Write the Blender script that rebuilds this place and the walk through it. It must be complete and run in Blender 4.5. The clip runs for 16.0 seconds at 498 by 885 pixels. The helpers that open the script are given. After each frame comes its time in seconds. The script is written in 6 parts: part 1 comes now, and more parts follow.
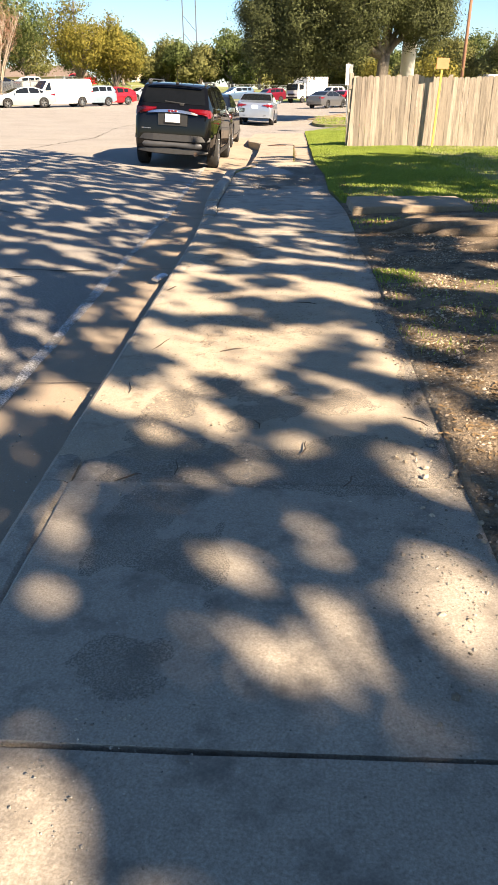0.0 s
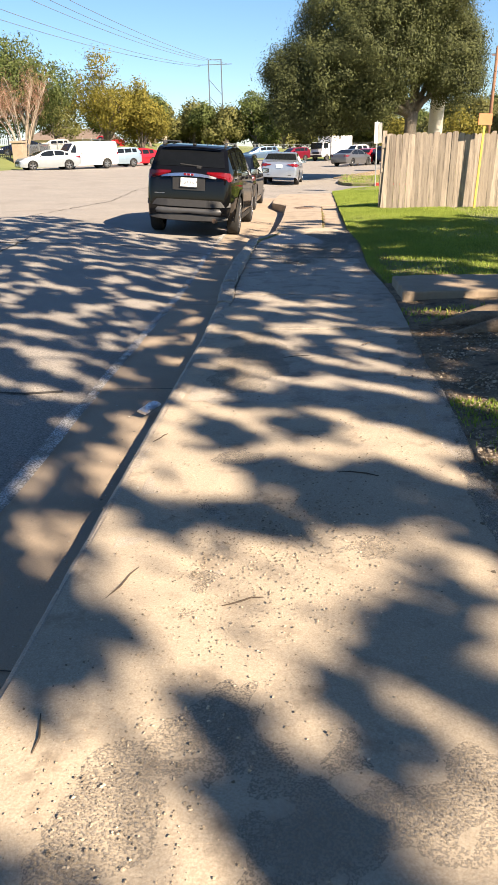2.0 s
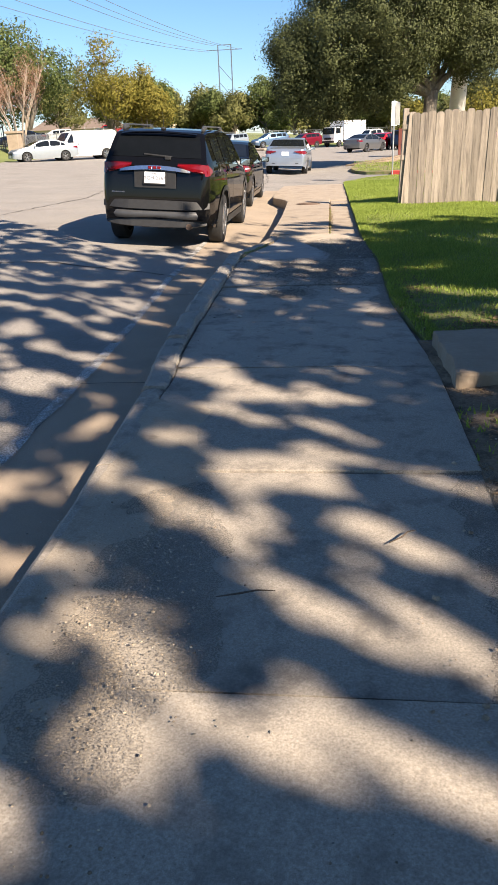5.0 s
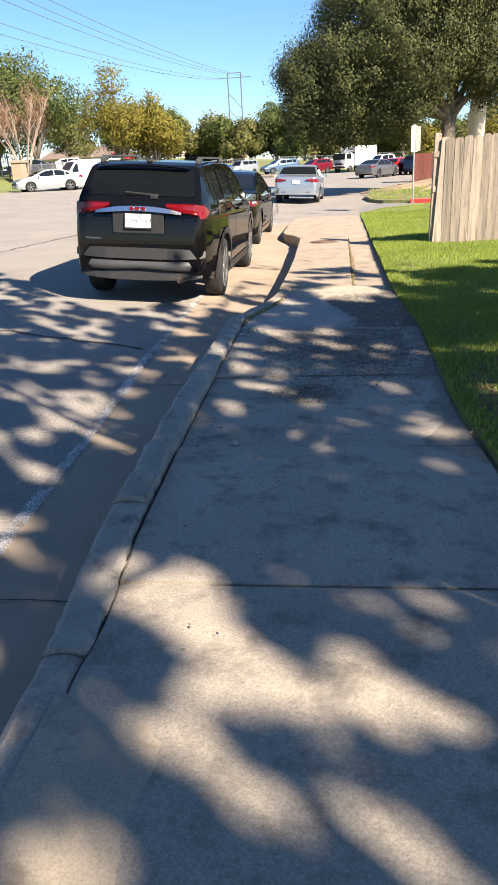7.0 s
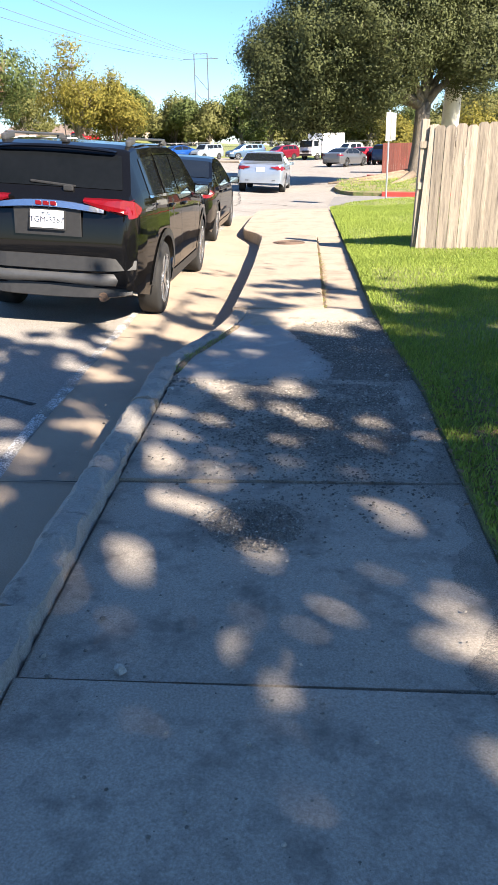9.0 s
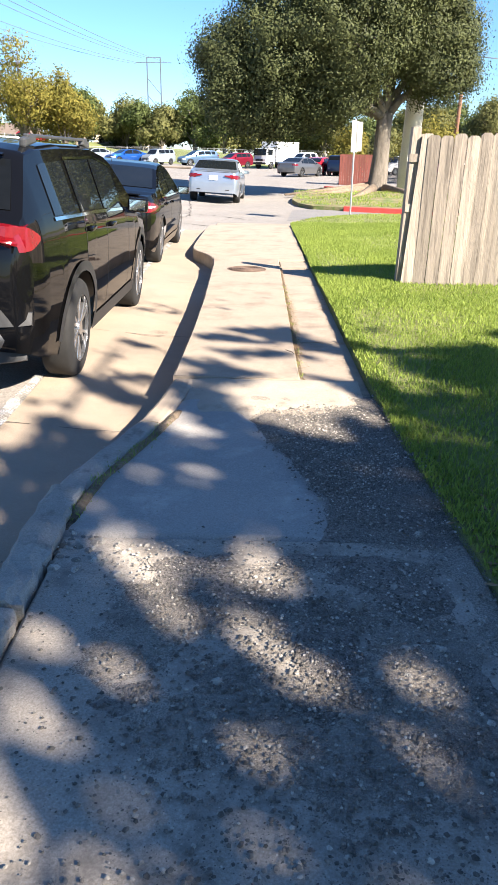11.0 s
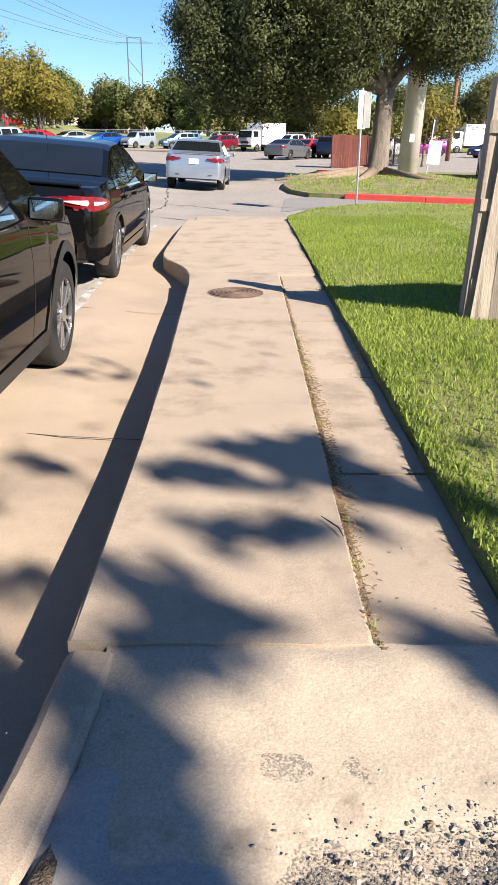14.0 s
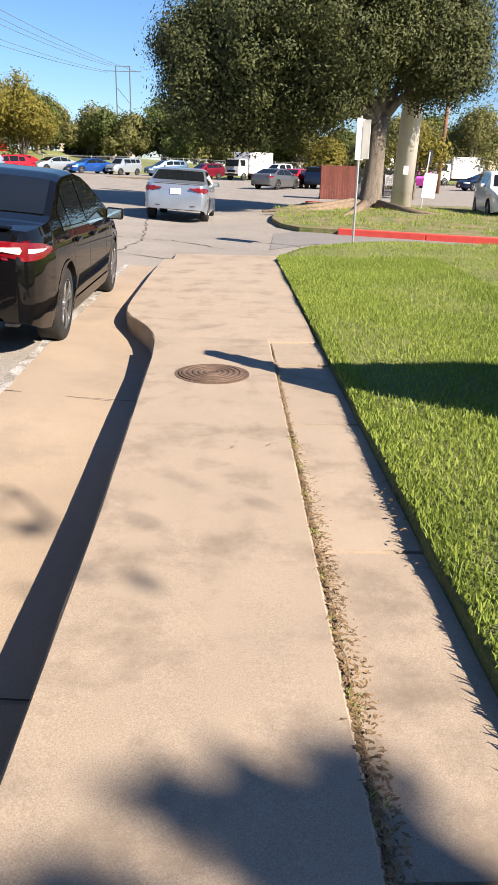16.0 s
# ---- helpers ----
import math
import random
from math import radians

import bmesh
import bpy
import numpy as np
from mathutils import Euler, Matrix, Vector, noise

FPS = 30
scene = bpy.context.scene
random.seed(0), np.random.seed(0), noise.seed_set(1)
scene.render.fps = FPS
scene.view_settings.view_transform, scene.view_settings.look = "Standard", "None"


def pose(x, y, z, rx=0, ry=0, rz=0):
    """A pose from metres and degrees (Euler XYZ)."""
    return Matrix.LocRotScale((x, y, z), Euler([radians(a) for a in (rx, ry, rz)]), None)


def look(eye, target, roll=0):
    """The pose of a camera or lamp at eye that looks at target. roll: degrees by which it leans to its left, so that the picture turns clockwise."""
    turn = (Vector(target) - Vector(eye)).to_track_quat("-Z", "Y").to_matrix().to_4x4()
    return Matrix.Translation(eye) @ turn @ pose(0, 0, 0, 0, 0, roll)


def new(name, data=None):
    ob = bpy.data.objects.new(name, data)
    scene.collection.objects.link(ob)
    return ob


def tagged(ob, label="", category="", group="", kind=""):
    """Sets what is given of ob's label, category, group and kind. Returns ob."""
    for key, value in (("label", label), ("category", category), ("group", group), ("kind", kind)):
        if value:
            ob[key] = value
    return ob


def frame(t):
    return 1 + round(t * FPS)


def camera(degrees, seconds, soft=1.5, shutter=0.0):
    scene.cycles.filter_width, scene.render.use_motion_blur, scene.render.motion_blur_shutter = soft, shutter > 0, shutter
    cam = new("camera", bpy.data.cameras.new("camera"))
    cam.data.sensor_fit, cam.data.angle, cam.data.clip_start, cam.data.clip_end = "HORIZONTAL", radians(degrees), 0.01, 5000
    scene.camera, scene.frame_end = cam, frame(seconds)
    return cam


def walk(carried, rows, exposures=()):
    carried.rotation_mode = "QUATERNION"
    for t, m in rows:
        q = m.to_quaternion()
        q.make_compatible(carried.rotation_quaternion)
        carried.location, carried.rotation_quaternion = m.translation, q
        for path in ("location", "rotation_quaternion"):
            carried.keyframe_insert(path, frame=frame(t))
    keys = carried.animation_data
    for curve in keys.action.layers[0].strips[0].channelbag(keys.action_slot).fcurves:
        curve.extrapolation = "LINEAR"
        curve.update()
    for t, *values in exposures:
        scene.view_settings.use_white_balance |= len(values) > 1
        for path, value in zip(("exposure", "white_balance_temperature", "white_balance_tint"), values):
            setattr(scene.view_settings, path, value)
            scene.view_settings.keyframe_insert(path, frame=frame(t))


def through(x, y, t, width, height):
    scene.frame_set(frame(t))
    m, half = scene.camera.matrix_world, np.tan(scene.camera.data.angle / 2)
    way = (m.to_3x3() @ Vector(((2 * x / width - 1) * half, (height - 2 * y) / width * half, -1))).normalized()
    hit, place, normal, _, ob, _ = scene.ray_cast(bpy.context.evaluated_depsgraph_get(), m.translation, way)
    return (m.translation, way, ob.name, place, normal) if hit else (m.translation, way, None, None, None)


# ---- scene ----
cam = camera(37.4, 16.0)
# the film camera's own exposure and white balance: seconds, stops, kelvin, tint
EXPOSURES = [(0, 2.0, 6150, 10), (2.5, 1.68, 5850, 10), (3.5, 1.53, 5700, 10), (5, 1.62, 5650, 10), (8, 2.0, 5500, 9), (9, 2.17, 5400, 9), (11.5, 2.05, 5200, 9), (12.5, 1.88, 5080, 9), (14, 1.62, 5330, 10), (16, 1.52, 5500, 11)]
PATH = [
    (0, (0.058, 0.378, 1.434), (-0.052, 2.18, 0.572), -0.7),
    (0.5, (-0.011, 0.879, 1.431), (-0.143, 2.701, 0.617), -1.2),
    (1, (-0.024, 1.442, 1.407), (-0.144, 3.268, 0.601), -1.6),
    (1.5, (-0.02, 1.951, 1.444), (-0.148, 3.782, 0.651), -1.5),
    (2, (-0.056, 2.497, 1.465), (-0.235, 4.348, 0.728), -1.5),
    (2.5, (-0.027, 2.985, 1.467), (-0.272, 4.86, 0.814), -1.6),
    (3, (-0.023, 3.564, 1.454), (-0.29, 5.444, 0.827), -1.6),
    (3.5, (-0.001, 4.039, 1.459), (-0.25, 5.904, 0.781), -2.0),
    (4, (0.064, 4.682, 1.45), (-0.179, 6.529, 0.721), -2.1),
    (4.5, (0.047, 5.243, 1.435), (-0.185, 7.082, 0.685), -2.0),
    (5, (0.08, 5.845, 1.415), (-0.14, 7.68, 0.652), -2.5),
    (5.2, (0.089, 6.173, 1.395), (-0.123, 8.012, 0.638), -2.2),
    (7.3, (-0.098, 8.42, 1.502), (-0.356, 10.277, 0.804), -3.3),
    (7.5, (-0.088, 8.612, 1.477), (-0.347, 10.47, 0.783), -3.4),
    (8, (-0.115, 9.192, 1.506), (-0.361, 11.049, 0.807), -3.2),
    (8.5, (-0.161, 9.667, 1.512), (-0.374, 11.522, 0.794), -2.7),
    (9, (-0.133, 10.251, 1.502), (-0.283, 12.102, 0.759), -1.2),
    (9.2, (-0.141, 10.469, 1.508), (-0.263, 12.319, 0.758), -0.5),
    (11.3, (-0.271, 12.746, 1.502), (-0.285, 14.611, 0.779), 0.8),
    (11.5, (-0.261, 12.925, 1.496), (-0.31, 14.79, 0.776), 0.3),
    (12, (-0.315, 13.495, 1.5), (-0.419, 15.36, 0.784), 0.2),
    (12.5, (-0.32, 14.005, 1.483), (-0.423, 15.871, 0.768), 0.0),
    (13, (-0.302, 14.625, 1.491), (-0.374, 16.492, 0.777), 0.4),
    (13.5, (-0.326, 15.149, 1.452), (-0.356, 17.015, 0.733), 0.7),
    (14, (-0.34, 15.735, 1.406), (-0.324, 17.583, 0.642), 0.4),
    (14.5, (-0.348, 16.203, 1.451), (-0.342, 18.048, 0.678), 0.5),
    (15, (-0.359, 16.776, 1.505), (-0.312, 18.616, 0.723), 1.8),
    (15.5, (-0.298, 17.161, 1.39), (-0.241, 19.019, 0.652), 0.8),
    (16, (-0.301, 17.675, 1.432), (-0.243, 19.548, 0.731), 1.4),
]
walk(cam, [(t, look(eye, target, roll)) for t, eye, target, roll in PATH], EXPOSURES)

# ---- light and sky: clear winter afternoon, sun behind on the right ----
SUN_DIR = Vector((2.1, -1.9, 1.9)).normalized()
world = bpy.data.worlds.new("sky")
scene.world = world
world.use_nodes = True
wn = world.node_tree
sky = wn.nodes.new("ShaderNodeTexSky")
sky.sky_type = "NISHITA"
sky.sun_disc = False
sky.sun_elevation = math.asin(SUN_DIR.z)
sky.sun_rotation = math.atan2(SUN_DIR.x, SUN_DIR.y)
sky.air_density, sky.dust_density, sky.ozone_density = 1.0, 0.05, 4.5
wn.links.new(sky.outputs[0], wn.nodes["Background"].inputs[0])
wn.nodes["Background"].inputs[1].default_value = 0.0435
sun = new("sun", bpy.data.lights.new("sun", "SUN"))
sun.data.energy, sun.data.angle, sun.data.color = 5.0, radians(0.53), (1.0, 0.78, 0.535)
sun.matrix_world = look(SUN_DIR * 60, (0, 0, 0))


# ---- mesh helpers ----
def mesh_ob(name, verts, faces, mats, parent=None, label="", smooth=False, slots=None):
    me = bpy.data.meshes.new(name)
    me.from_pydata([tuple(v) for v in verts], [], faces)
    for m in (mats if isinstance(mats, (list, tuple)) else [mats]):
        me.materials.append(m)
    if slots is not None:
        me.polygons.foreach_set("material_index", slots)
    if smooth:
        me.polygons.foreach_set("use_smooth", [True] * len(me.polygons))
    me.update()
    ob = new(name, me)
    if parent is not None:
        ob.parent = parent
    if label:
        ob["label"] = label
    return ob


def part(name, bm, material, parent, label="", smooth=False):
    me = bpy.data.meshes.new(name)
    bm.normal_update()
    bm.to_mesh(me)
    bm.free()
    me.materials.append(material)
    if smooth:
        me.polygons.foreach_set("use_smooth", [True] * len(me.polygons))
    ob = new(name, me)
    if parent is not None:
        ob.parent = parent
    if label:
        ob["label"] = label
    return ob


def bbox_bm(sx, sy, sz, m=None, bevel=0.0, bm=None):
    bm = bm or bmesh.new()
    made = bmesh.ops.create_cube(bm, size=1, matrix=(m or Matrix()) @ Matrix.Diagonal((sx, sy, sz, 1)))
    if bevel:
        edges = list({e for v in made["verts"] for e in v.link_edges})
        bmesh.ops.bevel(bm, geom=edges, offset=bevel, segments=2, affect="EDGES", profile=0.6)
    return bm


def cyl_bm(r1, r2, depth, m=None, n=24, bm=None, caps=True):
    bm = bm or bmesh.new()
    bmesh.ops.create_cone(bm, cap_ends=caps, segments=n, radius1=r1, radius2=r2, depth=depth, matrix=m or Matrix())
    return bm


def tube(points, radii, n=8):
    """Vertices and faces of a tapered tube along points."""
    V, F = [], []
    pts = [Vector(p) for p in points]
    for i, p in enumerate(pts):
        d = (pts[min(i + 1, len(pts) - 1)] - pts[max(i - 1, 0)]).normalized()
        a = d.cross(Vector((0.31, 0.2, 0.93)) if abs(d.z) < 0.9 else Vector((1, 0, 0))).normalized()
        b = d.cross(a)
        for k in range(n):
            t = 2 * math.pi * k / n
            V.append(p + radii[i] * (a * math.cos(t) + b * math.sin(t)))
    for i in range(len(pts) - 1):
        for k in range(n):
            F.append((i * n + k, i * n + (k + 1) % n, (i + 1) * n + (k + 1) % n, (i + 1) * n + k))
    F.append(tuple(range(n))[::-1])
    F.append(tuple(range((len(pts) - 1) * n, len(pts) * n)))
    return V, F


def merge(chunks):
    V, F = [], []
    for v, f in chunks:
        o = len(V)
        V += list(v)
        F += [tuple(i + o for i in q) for q in f]
    return V, F


def empty(name, m, label, category, group="", kind=""):
    ob = new(name)
    ob.empty_display_size = 0.2
    ob.matrix_world = m
    return tagged(ob, label, category, group, kind)


def lerp(table, s):
    if s <= table[0][0]:
        return table[0][1]
    for (a, u), (b, w) in zip(table, table[1:]):
        if s <= b:
            return u + (w - u) * (s - a) / (b - a)
    return table[-1][1]


# ---- materials ----
def mat(name, dark, light, rough=0.8, metal=0.0, scale=8.0, fine=60.0, bump=0.15, spots=None, spot_scale=3.0, spot_edge=(0.55, 0.7),
        per_object=0.0, per_island=0.0, stretch=(1, 1, 1), world_space=True, coat=0.0, spec=0.5, bump_dist=0.01, grain=0.0):
    m = bpy.data.materials.new(name)
    m.use_nodes = True
    nt = m.node_tree
    L = nt.links.new
    p = nt.nodes["Principled BSDF"]
    p.inputs["Roughness"].default_value, p.inputs["Metallic"].default_value = rough, metal
    p.inputs["Coat Weight"].default_value, p.inputs["Specular IOR Level"].default_value = coat, spec
    p.inputs["Coat Roughness"].default_value = 0.03
    if world_space:
        src = nt.nodes.new("ShaderNodeNewGeometry").outputs["Position"]
    else:
        src = nt.nodes.new("ShaderNodeTexCoord").outputs["Object"]
    mp = nt.nodes.new("ShaderNodeMapping")
    mp.inputs["Scale"].default_value = stretch
    L(src, mp.inputs[0])

    def noise_tex(sc, detail=4.0, ro=0.6):
        n = nt.nodes.new("ShaderNodeTexNoise")
        n.inputs["Scale"].default_value, n.inputs["Detail"].default_value, n.inputs["Roughness"].default_value = sc, detail, ro
        L(mp.outputs[0], n.inputs["Vector"])
        return n.outputs["Fac"]

    def mix(fac, a, b, mode="MIX"):
        x = nt.nodes.new("ShaderNodeMix")
        x.data_type, x.blend_type = "RGBA", mode
        for sock, val in ((x.inputs[0], fac), (x.inputs[6], a), (x.inputs[7], b)):
            if isinstance(val, bpy.types.NodeSocket):
                L(val, sock)
            else:
                sock.default_value = val if isinstance(val, float) else (*val, 1)
        return x.outputs[2]

    def spread(fac, lo, hi):
        r = nt.nodes.new("ShaderNodeMapRange")
        r.inputs[1].default_value, r.inputs[2].default_value = lo, hi
        L(fac, r.inputs[0])
        return r.outputs[0]

    big, small = noise_tex(scale), noise_tex(fine, 3.0)
    col = mix(spread(big, 0.3, 0.7), dark, light)
    col = mix(spread(small, 0.25, 0.75), mix(0.5, col, dark), mix(0.35, col, light))
    if grain:
        col = mix(spread(noise_tex(fine * 2.1, 4.0, 0.75), 0.3, 0.7), mix(grain, col, (0.03, 0.027, 0.024)), mix(grain * 0.6, col, (0.8, 0.76, 0.7)))
    if spots:
        col = mix(spread(noise_tex(spot_scale, 6.0, 0.7), *spot_edge), col, spots)
    if per_object or per_island:
        if per_object:
            rnd, amount = nt.nodes.new("ShaderNodeObjectInfo").outputs["Random"], per_object
        else:
            rnd, amount = nt.nodes.new("ShaderNodeNewGeometry").outputs["Random Per Island"], per_island
        r = nt.nodes.new("ShaderNodeMapRange")
        r.inputs[3].default_value, r.inputs[4].default_value = 1 - amount, 1 + amount
        L(rnd, r.inputs[0])
        h = nt.nodes.new("ShaderNodeHueSaturation")
        L(r.outputs[0], h.inputs["Value"])
        L(col, h.inputs["Color"])
        col = h.outputs[0]
    L(col, p.inputs["Base Color"])
    if bump:
        b = nt.nodes.new("ShaderNodeBump")
        b.inputs["Strength"].default_value, b.inputs["Distance"].default_value = bump, bump_dist
        L(small, b.inputs["Height"])
        L(b.outputs[0], p.inputs["Normal"])
    return m


def leaf_mat(name, dark, light, through=0.35):
    m = bpy.data.materials.new(name)
    m.use_nodes = True
    nt = m.node_tree
    L = nt.links.new
    p = nt.nodes["Principled BSDF"]
    p.inputs["Roughness"].default_value, p.inputs["Specular IOR Level"].default_value = 0.6, 0.15
    geo = nt.nodes.new("ShaderNodeNewGeometry")
    ramp = nt.nodes.new("ShaderNodeValToRGB")
    ramp.color_ramp.elements[0].color, ramp.color_ramp.elements[1].color = (*dark, 1), (*light, 1)
    n = nt.nodes.new("ShaderNodeTexNoise")
    n.inputs["Scale"].default_value = 0.6
    L(geo.outputs["Position"], n.inputs["Vector"])
    a = nt.nodes.new("ShaderNodeMath")
    a.operation = "MULTIPLY_ADD"
    a.inputs[1].default_value, a.inputs[2].default_value = 0.6, -0.05
    L(geo.outputs["Random Per Island"], a.inputs[0])
    b = nt.nodes.new("ShaderNodeMath")
    b.operation = "MULTIPLY_ADD"
    b.inputs[1].default_value = 0.7
    L(n.outputs["Fac"], b.inputs[0])
    L(a.outputs[0], b.inputs[2])
    L(b.outputs[0], ramp.inputs[0])
    L(ramp.outputs[0], p.inputs["Base Color"])
    t = nt.nodes.new("ShaderNodeBsdfTranslucent")
    L(ramp.outputs[0], t.inputs[0])
    x = nt.nodes.new("ShaderNodeMixShader")
    x.inputs[0].default_value = through
    L(p.outputs[0], x.inputs[1])
    L(t.outputs[0], x.inputs[2])
    L(x.outputs[0], nt.nodes["Material Output"].inputs[0])
    return m


def paint(name, c, metal=0.3, rough=0.28, dirt=0.15, coat=0.7):
    d = tuple(v * (1 - dirt) for v in c)
    return mat(name, d, c, rough, metal, 3.0, 400.0, 0.0, world_space=False, coat=coat, spec=0.0)


M_WALK = mat("weathered concrete", (0.295, 0.254, 0.2), (0.475, 0.405, 0.316), 0.9, 0, 1.6, 62, 0.25, spots=(0.165, 0.146, 0.124), spot_scale=4.2, spot_edge=(0.5, 0.7), per_object=0.06, grain=0.4)
M_CLEAN = mat("newer concrete", (0.295, 0.228, 0.155), (0.388, 0.302, 0.208), 0.88, 0, 2.2, 110, 0.12, spots=(0.20, 0.16, 0.12), spot_scale=2.3, spot_edge=(0.5, 0.72), per_object=0.05, grain=0.36)
M_PATCH = mat("smooth mortar patch", (0.26, 0.242, 0.22), (0.38, 0.352, 0.315), 0.85, 0, 1.6, 60, 0.15, spots=(0.5, 0.465, 0.41), spot_scale=3.5, spot_edge=(0.54, 0.8), grain=0.26)
M_KERB = mat("worn kerb concrete", (0.24, 0.215, 0.18), (0.44, 0.40, 0.34), 0.92, 0, 5, 70, 0.7, spots=(0.12, 0.105, 0.09), spot_scale=9, spot_edge=(0.55, 0.75), grain=0.25)
M_ROAD = mat("old road surface", (0.14, 0.125, 0.11), (0.28, 0.242, 0.198), 0.92, 0, 0.5, 38, 0.9, spots=(0.19, 0.17, 0.15), spot_scale=0.7, spot_edge=(0.5, 0.8), grain=0.6)
M_GUTTER = mat("gutter concrete", (0.28, 0.216, 0.15), (0.388, 0.303, 0.21), 0.9, 0, 1.2, 90, 0.3, spots=(0.24, 0.2, 0.155), spot_scale=1.4, spot_edge=(0.5, 0.8), grain=0.2)
M_DRIVE = mat("driveway asphalt", (0.13, 0.125, 0.125), (0.21, 0.2, 0.195), 0.9, 0, 1.0, 120, 0.4, grain=0.3)
M_TAR = mat("dark joint dirt", (0.03, 0.027, 0.024), (0.07, 0.06, 0.05), 1.0, 0, 9, 80, 0.4)
M_WHITE_LINE = mat("faded white paint", (0.55, 0.54, 0.52), (0.8, 0.79, 0.77), 0.8, 0, 14, 60, 0.3, spots=(0.3, 0.27, 0.22), spot_scale=5, spot_edge=(0.45, 0.6))
M_RED_LINE = mat("red kerb paint", (0.58, 0.065, 0.045), (0.78, 0.1, 0.07), 0.6, 0, 5, 60, 0.2, spots=(0.35, 0.2, 0.15), spot_scale=4, spot_edge=(0.62, 0.75))
M_SOIL = mat("dry soil", (0.10, 0.075, 0.05), (0.34, 0.262, 0.175), 1.0, 0, 3.0, 55, 1.0, spots=(0.06, 0.045, 0.03), spot_scale=7, spot_edge=(0.5, 0.65), bump_dist=0.03)
M_DUST = mat("sandy dust", (0.32, 0.262, 0.19), (0.50, 0.415, 0.30), 0.95, 0, 2.4, 70, 0.22, spots=(0.22, 0.18, 0.135), spot_scale=5, spot_edge=(0.56, 0.72), grain=0.3)
M_GRAVEL = mat("loose gravel", (0.15, 0.135, 0.115), (0.48, 0.44, 0.375), 0.95, 0, 30, 90, 0.3, per_island=0.5)
M_SOILCHIP = mat("soil crumbs", (0.17, 0.138, 0.1), (0.48, 0.395, 0.29), 0.95, 0, 30, 90, 0.3, per_island=0.6)
M_DARKGRAVEL = mat("dark gravel", (0.05, 0.045, 0.04), (0.24, 0.215, 0.185), 0.95, 0, 30, 90, 0.3, per_island=0.4)
M_GRIT = mat("trodden grit", (0.14, 0.122, 0.104), (0.35, 0.3, 0.245), 1.0, 0, 6.0, 110, 0.9, spots=(0.09, 0.08, 0.068), spot_scale=75, spot_edge=(0.48, 0.62), bump_dist=0.018, grain=0.3)
M_TURF = mat("turf", (0.13, 0.155, 0.04), (0.3, 0.31, 0.095), 1.0, 0, 1.2, 70, 1.0, spots=(0.2, 0.17, 0.07), spot_scale=1.5, spot_edge=(0.6, 0.85), bump_dist=0.04)
M_DRYTURF = mat("bare turf", (0.17, 0.15, 0.06), (0.33, 0.27, 0.15), 1.0, 0, 0.9, 50, 1.0, spots=(0.14, 0.18, 0.045), spot_scale=1.3, spot_edge=(0.47, 0.58), bump_dist=0.04)
M_FIELD = mat("far grass", (0.10, 0.13, 0.03), (0.22, 0.23, 0.07), 1.0, 0, 0.15, 4, 0.4)
M_BLADE = leaf_mat("grass blade", (0.10, 0.165, 0.024), (0.37, 0.44, 0.085), 0.4)
M_WOOD = mat("weathered fence wood", (0.2, 0.17, 0.138), (0.42, 0.357, 0.282), 0.9, 0, 5, 40, 0.5, spots=(0.09, 0.075, 0.062), spot_scale=4.5, spot_edge=(0.5, 0.72), per_object=0.28, stretch=(4, 4, 0.22))
M_REDWOOD = mat("red-stained wood", (0.10, 0.03, 0.02), (0.18, 0.055, 0.04), 0.85, 0, 3, 40, 0.3, per_object=0.15, stretch=(3, 3, 0.4))
M_BARK = mat("oak bark", (0.09, 0.076, 0.06), (0.29, 0.25, 0.2), 1.0, 0, 4, 25, 1.0, stretch=(2, 2, 0.5), bump_dist=0.05)
M_PALEBARK = mat("pale smooth bark", (0.24, 0.19, 0.14), (0.42, 0.35, 0.27), 0.9, 0, 3, 30, 0.3)
M_ROOT = mat("exposed root", (0.11, 0.08, 0.055), (0.30, 0.235, 0.165), 1.0, 0, 9, 60, 0.8)
M_STEEL = mat("galvanised steel", (0.38, 0.38, 0.37), (0.56, 0.56, 0.55), 0.45, 0.9, 8, 60, 0.05)
M_SIGNBACK = mat("sign face aluminium", (0.62, 0.61, 0.58), (0.74, 0.73, 0.7), 0.5, 0.1, 5, 40, 0.02)
M_POLE = mat("pale painted column", (0.55, 0.52, 0.46), (0.68, 0.65, 0.58), 0.6, 0, 1.5, 20, 0.05, spots=(0.42, 0.38, 0.32), spot_scale=1.2, spot_edge=(0.6, 0.8))
M_UTIL = mat("brown utility pole wood", (0.14, 0.07, 0.04), (0.24, 0.13, 0.075), 0.9, 0, 2, 30, 0.3)
M_YELLOW = mat("yellow painted post", (0.42, 0.33, 0.06), (0.56, 0.44, 0.09), 0.6, 0, 6, 50, 0.1)
M_ORANGE = mat("faded orange sign", (0.6, 0.19, 0.08), (0.72, 0.25, 0.11), 0.6, 0, 3, 30, 0.02)
M_WIRE = mat("wire", (0.1, 0.11, 0.13), (0.15, 0.16, 0.18), 0.7, 0.0)
M_TOWER = mat("tower steel", (0.06, 0.075, 0.095), (0.10, 0.12, 0.15), 0.7, 0.0)
M_IRON = mat("black iron", (0.015, 0.015, 0.016), (0.03, 0.03, 0.032), 0.5, 0.4)
M_CASTIRON = mat("rusty cast iron", (0.09, 0.06, 0.045), (0.2, 0.14, 0.1), 0.8, 0.4, 12, 60, 0.4)
M_STONE = mat("tan stone", (0.24, 0.185, 0.13), (0.36, 0.29, 0.21), 0.9, 0, 3, 30, 0.3)
M_STUCCO = mat("pale stucco", (0.6, 0.52, 0.4), (0.7, 0.62, 0.5), 0.9, 0, 1, 20, 0.1)
